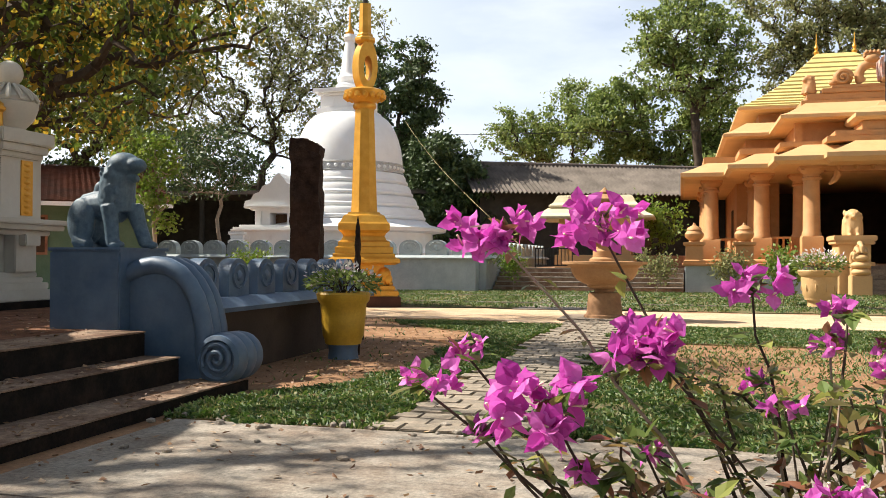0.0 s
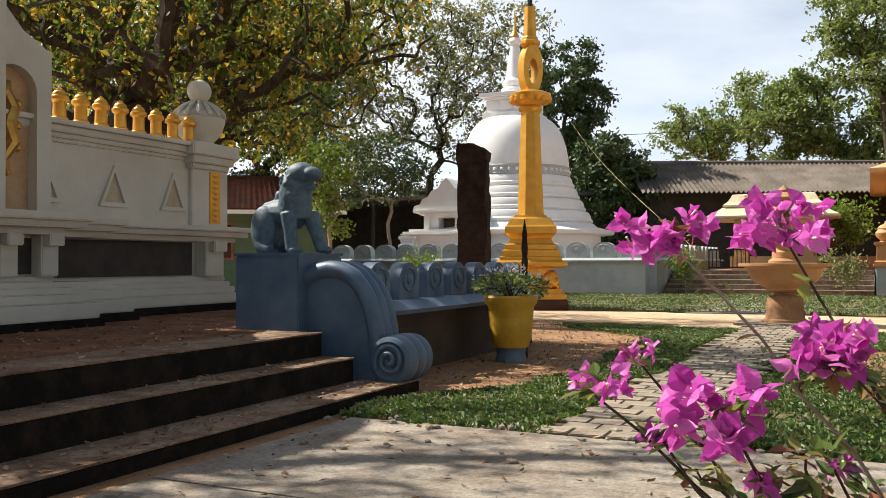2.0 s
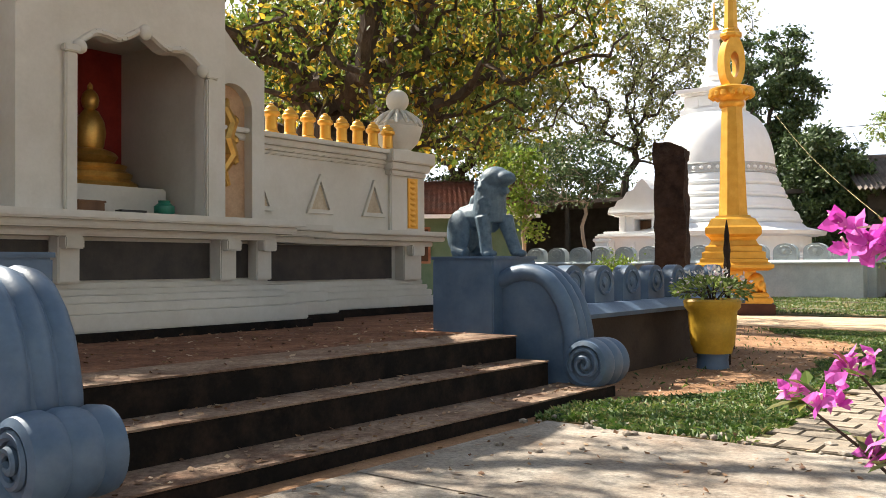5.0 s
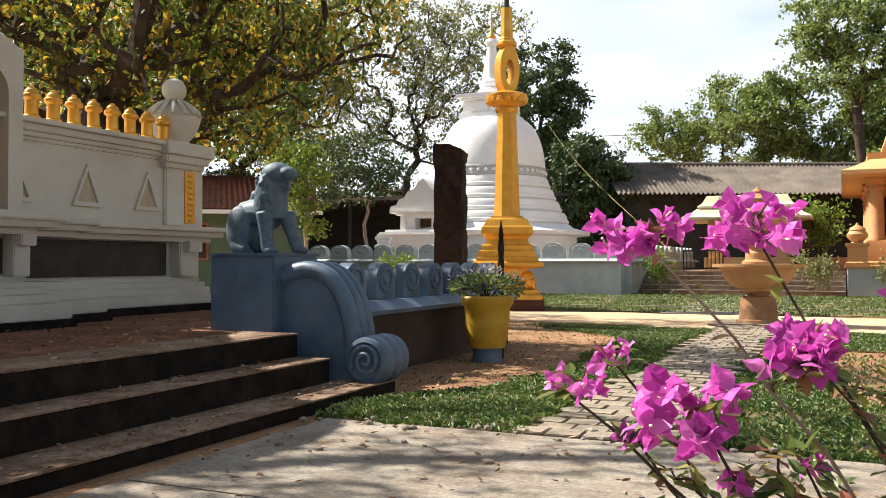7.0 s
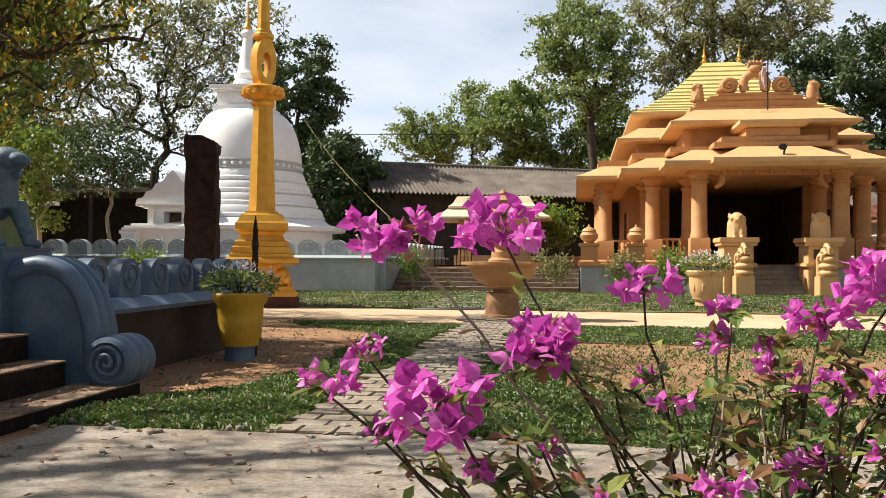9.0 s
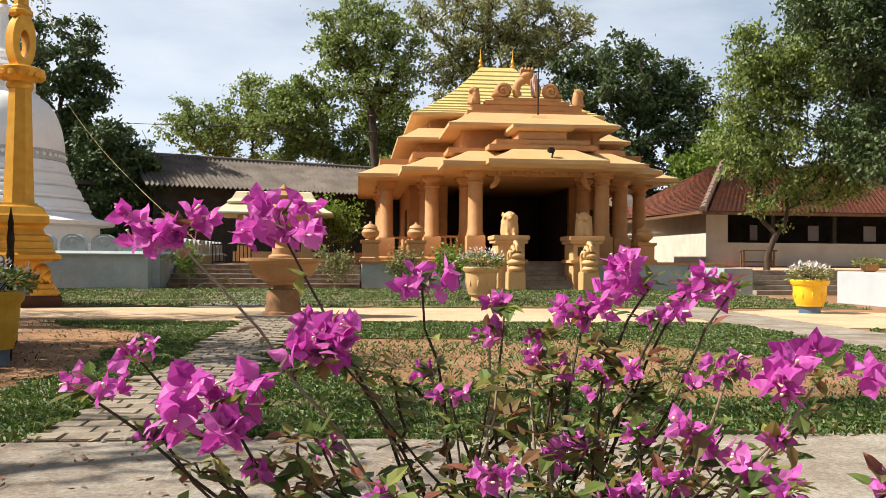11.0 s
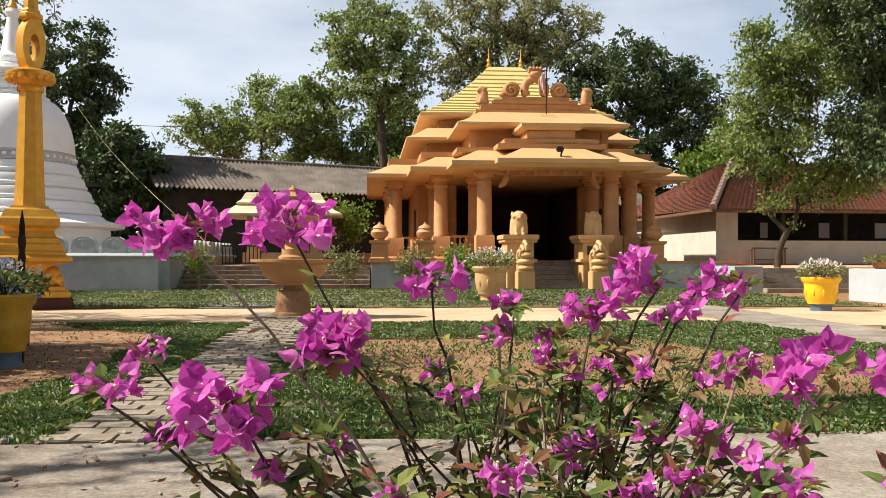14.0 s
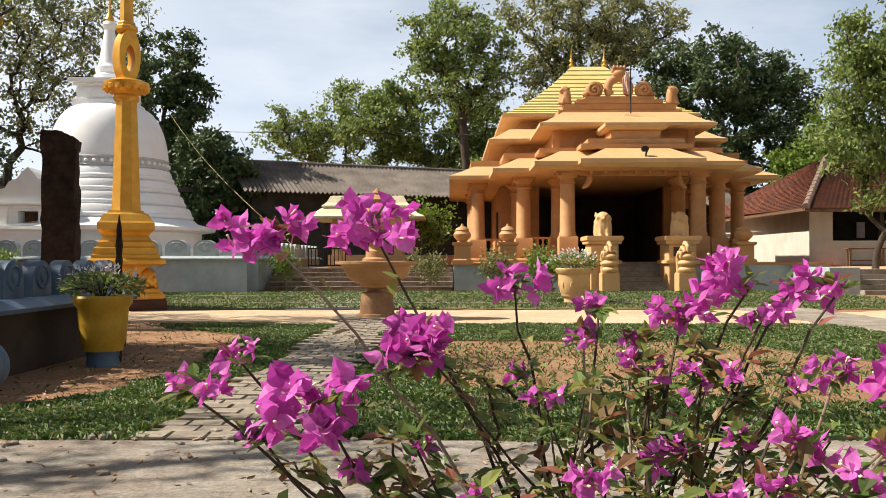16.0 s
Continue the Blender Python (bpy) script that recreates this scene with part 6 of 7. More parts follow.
def tree(name, m, label, seed, height, trunk_r, leaves, leaf_size, clump, leaf_mat, depth=4, fork=3, lean=(0, 0), lift=0.06, bare=0.0, first=0.33, bark=BARK, hang=0.3, trunk_seg=8, gap=-0.10):
    rng, nr = random.Random(seed), np.random.default_rng(seed)
    t = thing(name, m, label, "tree" if height > 3 else "shrub")
    segs, tips = [], []
    grow(rng, Vector((0, 0, -0.1)), Vector((lean[0], lean[1], 1)).normalized(), height * first, trunk_r, 0, segs, tips, depth, 0.16, fork, lift)
    bm = bmesh.new()
    for i, (pts, rad) in enumerate(segs):
        tube(bm, pts, [max(x, 0.006) for x in rad], trunk_seg if i == 0 else 5)
    part("trunk", bm, bark, t, "branching trunk and limbs", smooth=True)
    tips = [p for p in tips if rng.random() > 0.35 + 0.65 * bare]
    if height > 3:
        # foliage gathers in lobes with gaps of sky between them
        lobe = 6.0 / min(height, 16.0)
        kept = [p for p in tips if noise.noise(p * lobe + Vector((seed, 0, 0))) > gap]
        tips = kept if len(kept) > 20 else tips
    a = np.array([tuple(p) for p in tips])
    pick = a[nr.integers(0, len(a), leaves)]
    off = nr.normal(size=(leaves, 3)) * clump * np.array([1, 1, 0.7]) * np.where(nr.random(leaves) < 0.18, 1.5, 0.85)[:, None]
    leaf_cloud("crown", pick + off, leaf_size, nr, leaf_mat, t, hang=hang)
    return t


def lobed_tree(name, m, label, seed, lobes, trunk_r, tips, leaves, leaf_size, clump, leaf_mat, bark=BARK, hang=0.3, fork_at=0.55, wide=0.55, depth=0.0):
    """A tree whose limbs fork from one trunk to reach every part of a crown of lobes (x, y, z and three radii)."""
    rng, nr = random.Random(seed), np.random.default_rng(seed)
    t = thing(name, m, label, "tree")
    lobes = [(x, y + rng.uniform(-depth, depth), z, rx, ry, rz) for x, y, z, rx, ry, rz in lobes]
    vol = np.array([l[3] * l[4] * l[5] for l in lobes]) ** 0.75
    vol /= vol.sum()
    ends = []
    for i in nr.choice(len(lobes), tips, p=vol):
        x, y, z, rx, ry, rz = lobes[i]
        d = nr.normal(size=3)
        d *= (0.35 + 0.85 * nr.random() ** 0.6) / np.linalg.norm(d)
        ends.append((x + d[0] * rx, y + d[1] * ry, z + d[2] * rz))
    ends = np.array(ends)
    low = min(l[2] - l[5] for l in lobes)
    mid = np.array([sum(l[0] for l in lobes) / len(lobes), sum(l[1] for l in lobes) / len(lobes)])
    ctr = sum(l[2] for l in lobes) / len(lobes)
    h = low + (ctr - low) * fork_at
    nodes, par, run = [np.array((0.0, 0.0, -0.15))], [-1], [0.0]
    chains = []
    stem = [0]
    for k in range(1, 7):
        f = k / 6
        nodes.append(np.array((mid[0] * 0.55 * f * f + rng.uniform(-1, 1) * 0.010 * h, mid[1] * 0.55 * f * f + rng.uniform(-1, 1) * 0.010 * h, h * f)))
        par.append(len(nodes) - 2)
        run.append(run[-1] + h / 6)
        stem.append(len(nodes) - 1)
    chains.append(stem)
    step = max(0.25, 0.09 * (max(l[2] + l[5] for l in lobes) - low))
    order = np.argsort(np.linalg.norm(ends - nodes[-1], axis=1))
    for e in order:
        p = ends[e]
        arr = np.array(nodes[3:])
        cost = np.linalg.norm(arr - p, axis=1) + 0.22 * np.array(run[3:]) + np.maximum(0, arr[:, 2] - p[2]) * 0.8
        j = int(np.argmin(cost)) + 3
        a = nodes[j]
        n = max(2, int(np.linalg.norm(p - a) / step) + 1)
        sag = nr.normal(size=3) * 0.10 * np.linalg.norm(p - a)
        ch = [j]
        for k in range(1, n + 1):
            f = k / n
            q = a + (p - a) * f + sag * math.sin(math.pi * f) + nr.normal(size=3) * step * 0.10
            run.append(run[ch[-1]] + np.linalg.norm(q - nodes[ch[-1]]))
            nodes.append(q)
            par.append(ch[-1])
            ch.append(len(nodes) - 1)
        chains.append(ch)
    load = np.zeros(len(nodes))
    for ch in chains[1:]:
        load[ch[-1]] += 1
    for i in range(len(nodes) - 1, 0, -1):
        load[par[i]] += load[i]
    rad = np.maximum(trunk_r * (np.maximum(load, 1) / tips) ** 0.48, 0.010)
    rad[0] = trunk_r * 1.35
    bm = bmesh.new()
    for i, ch in enumerate(chains):
        rr = [float(rad[k]) for k in ch]
        if i:
            rr[0] = min(rr[0], rr[1] * 1.15)
        tube(bm, [nodes[k] for k in ch], rr, 10 if not i else (6 if rr[0] > 0.04 else 4))
    part("trunk", bm, bark, t, "branching trunk and limbs", smooth=True)
    twig = np.array([nodes[ch[-1 - (i % 2)]] for i, ch in enumerate(chains[1:])])
    size = nr.uniform(0.35, 1.0, len(twig)) ** 1.2
    pick = nr.choice(len(twig), leaves, p=size / size.sum())
    off = nr.normal(size=(leaves, 3)) * clump * np.array([1, 1, 0.65]) * (0.5 + size[pick])[:, None]
    leaf_cloud("crown", twig[pick] + off, leaf_size, nr, leaf_mat, t, hang=hang, wide=wide)
    return t


# old figs with yellowing leaves over the terrace
lobed_tree("fig_tree", pose(-10.6, 9.6, TERR), "large old fig tree with yellowing leaves behind the shrine", 11,
           [(0.6, -0.6, 4.6, 2.4, 2.0, 1.5), (2.4, -0.2, 4.0, 1.9, 1.6, 1.3), (3.6, 0.4, 3.9, 1.7, 1.5, 1.2), (1.6, 0.8, 3.0, 1.8, 1.2, 0.8), (5.0, -0.6, 4.7, 1.2, 1.3, 0.6), (2.0, 0.0, 6.0, 2.6, 2.2, 1.1), (-1.4, -1.5, 4.6, 2.0, 2.0, 1.4)], 0.34, 420, 13000, 0.12, 0.20, LEAF_YELLOW, hang=0.9, fork_at=0.2, bark=BARK)
# out of view: lobes set to cast dapple on steps, apron and lawn
lobed_tree("fig_tree", pose(-9.6, 0.6, TERR), "large leafy fig tree out of view, placed to dapple steps and yard", 17,
           [(-1.4, 3.4, 6.2, 2.2, 2.2, 1.3), (0.0, -0.8, 6.8, 2.4, 2.2, 1.3), (-2.6, 1.4, 6.8, 2.2, 2.2, 1.3), (3.0, 5.5, 7.8, 3.0, 0.7, 0.7), (1.6, 2.8, 6.4, 2.2, 1.6, 0.5)], 0.24, 320, 11500, 0.13, 0.22, LEAF_YELLOW, hang=0.8, fork_at=0.3)
lobed_tree("fig_tree", pose(-14.5, 14.5, 0), "leafy fig tree with yellowing leaves beyond the shrine", 19,
           [(1.0, 0.0, 5.4, 2.2, 2.0, 1.4), (3.4, 0.3, 4.8, 2.2, 1.8, 1.5), (-1.6, -0.6, 5.2, 2.2, 2.0, 1.5), (1.4, 0.2, 7.4, 3.0, 2.2, 1.4), (5.2, 0.2, 6.6, 1.9, 1.6, 1.2)], 0.24, 340, 14000, 0.13, 0.20, LEAF_YELLOW, hang=0.8, fork_at=0.3)
# unseen trees added behind and beside the camera to cut down sky light
for x, y, seed in ((5.5, -7.0, 13), (-2.5, -9.0, 14), (11.0, -3.0, 15), (-7.0, -8.0, 10), (17.0, 3.0, 16), (20.0, 9.0, 12), (14.0, -9.0, 9)):
    tree("sky_screen_tree", pose(x, y, 0), "broad tree added out of view to hold back sky light", seed, 14.0, 0.4, 14000, 0.30, 0.6, LEAF_GREEN, depth=5, fork=3, first=0.32, lift=0.06)
# airy trees with dark forking limbs behind the stupa
lobed_tree("tree", pose(-26.5, 52, 0), "tall airy tree with dark forking limbs", 21,
           [(-4.6, 0.0, 14.8, 2.9, 2.3, 2.3), (-0.6, 0.0, 16.4, 3.0, 2.4, 2.3), (3.0, 0.0, 14.1, 2.9, 2.3, 2.2), (5.5, 0.0, 11.3, 2.2, 1.7, 2.2), (-3.7, 0.0, 10.9, 3.0, 2.4, 2.3), (1.4, 0.0, 10.9, 2.9, 2.4, 2.2), (6.6, 0.0, 15.5, 1.9, 1.5, 2.2), (2.3, 0.0, 17.8, 2.5, 2.0, 1.5), (-6.3, 0.0, 7.6, 2.4, 1.9, 1.9), (4.6, 0.0, 8.5, 1.7, 1.3, 1.4)], 0.26, 560, 20000, 0.26, 0.28, LEAF_OLIVE, fork_at=0.15, depth=0.8)
lobed_tree("tree", pose(-32.9, 48, 0), "airy tree with thin olive leaves", 24,
           [(-3.8, 0.0, 12.3, 3.5, 2.8, 2.6), (0.4, 0.0, 9.7, 2.6, 2.0, 2.2), (-6.7, 0.0, 16.2, 3.5, 2.8, 2.8), (1.7, 0.0, 13.6, 2.2, 1.7, 2.2), (-0.7, 0.0, 17.7, 3.2, 2.6, 2.2)], 0.28, 400, 17000, 0.28, 0.28, LEAF_OLIVE, fork_at=0.2, depth=0.6)
lobed_tree("tree", pose(-30.5, 40, 0), "tall green tree behind the airy crowns", 22,
           [(-2.0, 0.0, 13.0, 3.4, 2.6, 2.4), (2.5, 0.0, 11.0, 3.2, 2.6, 2.4), (0.0, 0.0, 16.5, 3.6, 2.6, 2.2), (4.5, 0.0, 15.0, 2.6, 2.2, 2.0), (-4.5, 0.0, 9.0, 2.6, 2.2, 2.2), (3.0, 0.0, 7.0, 2.8, 2.2, 2.0)], 0.34, 420, 24000, 0.28, 0.34, LEAF_GREEN, fork_at=0.2, depth=1.0)
lobed_tree("tree", pose(-25.0, 25, 0), "leafy green tree beyond the tiled house", 25,
           [(-1.0, 0.0, 8.0, 3.0, 2.4, 2.2), (2.0, 0.0, 7.0, 2.6, 2.0, 2.0), (0.5, 0.0, 11.0, 3.0, 2.4, 2.0), (-4.0, 0.0, 9.5, 2.6, 2.2, 2.2), (4.2, 0.0, 10.0, 2.2, 2.0, 1.8)], 0.30, 380, 24000, 0.22, 0.28, LEAF_GREEN, fork_at=0.2, depth=0.8)
# dense dark trees beside the stupa
lobed_tree("tree", pose(-14.5, 46, 0), "dense dark-leaved tree beside the stupa", 31,
           [(-0.1, 0.0, 11.2, 1.8, 1.5, 1.5), (0.9, 0.0, 9.7, 1.3, 1.1, 1.2), (-0.8, 0.0, 8.9, 1.8, 1.4, 1.6), (0.2, 0.0, 7.0, 1.8, 1.4, 1.4), (-2.6, 0.0, 9.6, 1.6, 1.4, 1.6), (0.0, 0.0, 5.0, 2.0, 1.4, 1.4)], 0.26, 220, 24000, 0.24, 0.20, LEAF_DARK, fork_at=0.1, depth=0.4)
lobed_tree("tree", pose(-11.4, 43.5, 0), "dense dark-leaved tree behind the grey wall", 32,
           [(-0.3, 0.0, 6.1, 1.5, 1.2, 1.3), (0.7, 0.0, 4.8, 1.4, 1.1, 1.4), (-1.1, 0.0, 4.3, 1.7, 1.4, 1.7), (0.3, 0.0, 3.3, 1.7, 1.3, 1.2), (-0.4, 0.0, 1.9, 2.2, 1.3, 1.2)], 0.20, 200, 24000, 0.24, 0.19, LEAF_DARK, fork_at=0.1)
# undergrowth that closes the view under the crowns
for x, y, seed in ((-22.5, 55, 34), (-28, 56, 35), (-33, 40, 36), (-31, 32, 37), (-27, 23, 38), (-18.5, 54, 39), (-31, 51, 40), (-36, 36.0, 45), (-33, 44, 46)):
    tree("undergrowth_tree", pose(x, y, 0), "low dense dark-leaved tree under taller crowns", seed, 11.0, 0.2, 22000, 0.30, 0.60, LEAF_DARK, depth=4, fork=4, first=0.20, lift=0.06)
# slender young trees by the tiled house
lobed_tree("young_tree", pose(-11.7, 18.0, 0), "slender young tree with fresh yellow-green leaves", 41,
           [(-0.5, 0.0, 3.6, 0.5, 0.4, 0.4), (0.2, 0.0, 3.3, 0.4, 0.3, 0.5), (-0.1, 0.0, 2.7, 0.3, 0.3, 0.4), (0.3, 0.0, 2.0, 0.2, 0.2, 0.4)], 0.05, 80, 1900, 0.12, 0.10, LEAF_BRIGHT, bark=PALEBARK, fork_at=0.2)
lobed_tree("young_tree", pose(-16.6, 30, 0), "small tree with pale forking stems and thin crown", 42,
           [(-1.9, 0.0, 5.0, 1.6, 1.2, 1.0), (0.1, 0.0, 5.0, 1.4, 1.3, 1.0), (0.8, 0.0, 4.3, 0.9, 0.8, 0.6), (-0.9, 0.0, 4.0, 1.6, 1.4, 0.7)], 0.07, 150, 3800, 0.18, 0.18, LEAF_DARK, bark=PALEBARK, fork_at=-0.6)
# the wood behind the hall and the temple
lobed_tree("tree", pose(-9.9, 72, 0), "light green tree of the far wood", 51,
           [(-2.6, 0.0, 11.7, 2.7, 2.2, 2.0), (0.0, 0.0, 10.6, 2.7, 2.1, 2.2), (1.9, 0.0, 14.0, 1.7, 1.4, 1.9), (-4.0, 0.0, 10.7, 1.3, 1.1, 1.2)], 0.26, 190, 9000, 0.30, 0.25, LEAF_GREEN, fork_at=0.2)
lobed_tree("tree", pose(-2.2, 64, 0), "broad green tree of the wood behind the hall", 53,
           [(-2.8, 0.0, 10.6, 3.0, 2.4, 2.6), (0.4, 0.0, 10.1, 3.6, 2.9, 2.4), (4.0, 0.0, 10.8, 2.8, 2.3, 2.4), (-1.6, 0.0, 12.5, 2.2, 1.8, 1.4), (0.6, 0.0, 7.4, 4.2, 2.4, 1.8), (5.0, 0.0, 8.0, 3.0, 2.4, 2.0)], 0.36, 300, 27000, 0.30, 0.28, LEAF_GREEN, fork_at=0.1, depth=0.8)
lobed_tree("tree", pose(1.3, 60, 0), "tall airy tree of the wood behind the temple", 55,
           [(-1.5, 0.0, 16.0, 2.8, 2.3, 2.1), (-3.0, 0.0, 14.4, 2.1, 1.7, 1.5), (0.0, 0.0, 13.4, 3.0, 2.4, 1.9), (1.5, 0.0, 16.1, 1.9, 1.5, 2.3), (-1.5, 0.0, 17.9, 1.7, 1.4, 0.9)], 0.30, 260, 12000, 0.28, 0.24, LEAF_GREEN, fork_at=0.1, depth=0.6)
lobed_tree("tree", pose(9.2, 62, 0), "wide-crowned olive tree of the wood behind the temple", 56,
           [(-2.4, 0.0, 17.6, 3.2, 2.5, 2.4), (0.8, 0.0, 18.5, 3.6, 2.9, 2.0), (4.1, 0.0, 16.7, 3.0, 2.4, 2.4), (0.8, 0.0, 15.5, 3.2, 2.6, 1.6), (5.8, 0.0, 17.7, 1.6, 1.3, 1.2), (-2.0, 0.0, 14.0, 3.0, 2.4, 2.0), (3.0, 0.0, 12.8, 3.4, 2.4, 2.2)], 0.38, 380, 21000, 0.28, 0.25, LEAF_OLIVE, fork_at=0.1, depth=0.8)
lobed_tree("tree", pose(18.3, 58, 0), "dense dark tree of the wood behind the temple", 57,
           [(-1.2, 0.0, 12.8, 2.5, 2.0, 2.7), (1.6, 0.0, 13.2, 2.3, 1.9, 2.1), (3.2, 0.0, 10.6, 2.3, 1.9, 2.7), (-0.4, 0.0, 9.3, 3.1, 2.5, 2.3), (-3.5, 0.0, 13.5, 1.9, 1.5, 1.9), (2.4, 0.0, 7.4, 3.0, 2.2, 2.2)], 0.34, 320, 30000, 0.30, 0.28, LEAF_DARK, fork_at=0.1, depth=0.8)
lobed_tree("tree", pose(21.5, 52, 0), "low fresh green tree behind the tiled hall", 59,
           [(-0.7, 0.0, 7.0, 1.7, 1.4, 1.0), (1.1, 0.0, 6.9, 1.8, 1.4, 1.2), (0.8, 0.0, 8.3, 1.4, 1.1, 1.1), (0.0, 0.0, 5.4, 2.4, 1.6, 1.2)], 0.2, 200, 12000, 0.28, 0.26, LEAF_BRIGHT, fork_at=0.2)
for x, y, seed, h in ((4, 70, 60, 12.0), (12.0, 68, 61, 13.0), (26, 58, 62, 9.0), (33, 58, 63, 10.0), (40, 57, 64, 12.0), (-6, 76, 65, 8.0)):
    tree("tree", pose(x, y, 0), "dark leafy tree closing the far wood", seed, h, 0.3, 20000, 0.36, 0.7, LEAF_DARK if seed % 2 else LEAF_GREEN, depth=4, fork=4, first=0.2, lift=0.1)
# trees by the stairs
lobed_tree("tree", pose(13.7, 28.6, 0.74), "leafy tree with low drooping branches by the stairs", 73,
           [(-0.4, 0.0, 6.0, 1.3, 1.0, 1.1), (1.0, 0.0, 6.4, 1.5, 1.2, 1.3), (-0.6, 0.0, 4.1, 1.2, 1.0, 1.1), (1.4, 0.0, 4.3, 1.5, 1.2, 1.3), (0.2, 0.0, 2.8, 1.0, 0.8, 1.0), (2.4, 0.0, 3.2, 1.1, 0.9, 0.8), (0.2, 0.0, 7.4, 1.4, 1.2, 0.9)], 0.10, 320, 22000, 0.15, 0.17, LEAF_GREEN, hang=1.0, fork_at=-0.2)
# these two crowns take dark leaves to imitate being seen against the light
lobed_tree("tree", pose(19.4, 26.0, 0.74), "spreading tree over the raised yard, its backlit dark put into the leaf colour", 72,
           [(-3.8, 0.0, 7.4, 1.7, 1.4, 1.2), (-1.6, 0.0, 6.7, 1.9, 1.5, 1.6), (-3.3, 0.0, 5.1, 1.6, 1.2, 1.2), (-1.2, 0.0, 4.6, 1.6, 1.3, 1.2), (-5.6, 0.0, 7.9, 1.4, 1.1, 0.9), (-2.6, 0.0, 3.6, 1.6, 1.3, 0.8), (-0.4, 0.0, 8.2, 2.0, 1.6, 1.6), (-3.6, 0.0, 9.2, 2.2, 1.8, 1.2), (0.6, 0.0, 5.6, 1.8, 1.4, 1.4)], 0.18, 480, 38000, 0.17, 0.20, LEAF_DARK, hang=0.9, fork_at=0.0, depth=0.5)
lobed_tree("tree", pose(21.6, 31.0, 0.74), "tall tree at the end of the yard, backlit dark put into its leaves", 78,
           [(-3.0, 0.0, 8.6, 2.4, 2.0, 1.8), (0.0, 0.0, 9.6, 2.6, 2.0, 1.8), (-1.6, 0.0, 6.0, 2.4, 2.0, 1.6), (1.6, 0.0, 6.6, 2.2, 1.8, 1.8), (-2.0, 0.0, 11.0, 2.4, 2.0, 1.4), (0.6, 0.0, 4.4, 2.4, 1.8, 1.2)], 0.28, 360, 32000, 0.2, 0.26, LEAF_DARK, hang=0.6, fork_at=0.1, depth=0.5)
# papaya-like shrub and small bushes by the far steps
tree("young_tree", pose(-0.9, 36.5, 0.74), "young green tree by the brick wall", 75, 2.6, 0.05, 1100, 0.18, 0.22, LEAF_BRIGHT, depth=2, fork=4, first=0.5)
for x, y, z, s in ((-5.3, 28.7, 0, 81), (-0.7, 28.8, 0, 82), (-11.5, 22.5, 0, 83), (1.5, 28.9, 0, 84), (2.3, 21.7, 0, 85)):
    tree("shrub", pose(x, y, z), "small straggly garden shrub", s, 1.5, 0.02, 900, 0.11, 0.16, LEAF_BRIGHT if s % 2 else LEAF_OLIVE, depth=2, fork=5, first=0.45, bark=PALEBARK)


# lawn grass, blade by blade
def inside(pts, poly):
    x, y = pts[:, 0], pts[:, 1]
    c = np.zeros(len(pts), bool)
    for (x0, y0), (x1, y1) in zip(poly, poly[1:] + poly[:1]):
        if y0 != y1:
            c ^= ((y0 > y) != (y1 > y)) & (x < (x1 - x0) * (y - y0) / (y1 - y0) + x0)
    return c


def grass(poly, dens, size, seed):
    nr = np.random.default_rng(seed)
    a = np.array(poly)
    lo, hi = a.min(0) - 0.12, a.max(0) + 0.12
    n = int((hi[0] - lo[0]) * (hi[1] - lo[1]) * dens)
    p = nr.uniform(lo, hi, (n, 2))
    p = p[inside(p, poly)]
    # tufts: denser in places, thin in others
    w = np.array([noise.noise(Vector((x * 1.3, y * 1.3, seed))) + 0.5 * noise.noise(Vector((x * 5, y * 5, seed))) for x, y in p])
    p = p[w > nr.uniform(-0.6, 0.35, len(p))]
    n = len(p)
    an = nr.uniform(0, 6.283, n)
    L = size * nr.uniform(0.5, 1.3, n)
    lean = nr.uniform(0.3, 1.1, n)
    wd = 0.11 * size * nr.uniform(0.7, 1.5, n)
    ca, sa = np.cos(an), np.sin(an)
    v = np.zeros((n, 4, 3))
    v[:, :, :2] = p[:, None, :]
    v[:, :, 2] = 0.016
    v[:, 0, 0] += -sa * wd
    v[:, 0, 1] += ca * wd
    v[:, 1, 0] += sa * wd
    v[:, 1, 1] += -ca * wd
    v[:, 2, 0] += ca * L * lean * 0.45 + sa * wd * 0.8
    v[:, 2, 1] += sa * L * lean * 0.45 - ca * wd * 0.8
    v[:, 2, 2] += L * 0.55
    v[:, 3, 0] += ca * L * lean
    v[:, 3, 1] += sa * L * lean
    v[:, 3, 2] += L * (0.95 - 0.45 * lean)
    me = bpy.data.meshes.new("grass")
    me.vertices.add(n * 4)
    me.vertices.foreach_set("co", v.reshape(-1).astype(np.float32))
    idx = (np.arange(n)[:, None] * 4 + np.array([0, 1, 2, 0, 2, 3])[None, :]).reshape(-1)
    me.loops.add(n * 6)
    me.loops.foreach_set("vertex_index", idx.astype(np.int32))
    me.polygons.add(n * 2)
    me.polygons.foreach_set("loop_start", np.arange(0, n * 6, 3, dtype=np.int32))
    me.update(calc_edges=True)
    me.materials.append(GRASS)
    return tagged(new("grass", me), "short green lawn grass in uneven tufts", "grass", kind="stuff")


for k, ((poly, dens), size) in enumerate(zip(lawn_shapes, (0.060, 0.060, 0.060, 0.075, 0.07))):
    grass(poly, (6400, 4600, 3600, 330, 900)[k], size, k + 1)


# thin weeds on the bare earth
for k, (poly, dens) in enumerate((([(-0.6, 6.2), (4.6, 6.0), (4.6, 8.2), (3.6, 11.2), (-0.7, 11.4)], 420), ([(-3.9, 6.6), (-2.6, 6.6), (-2.5, 12.5), (-5.5, 14.8), (-4.0, 11.0)], 30))):
    grass(poly, dens, 0.05, 20 + k)


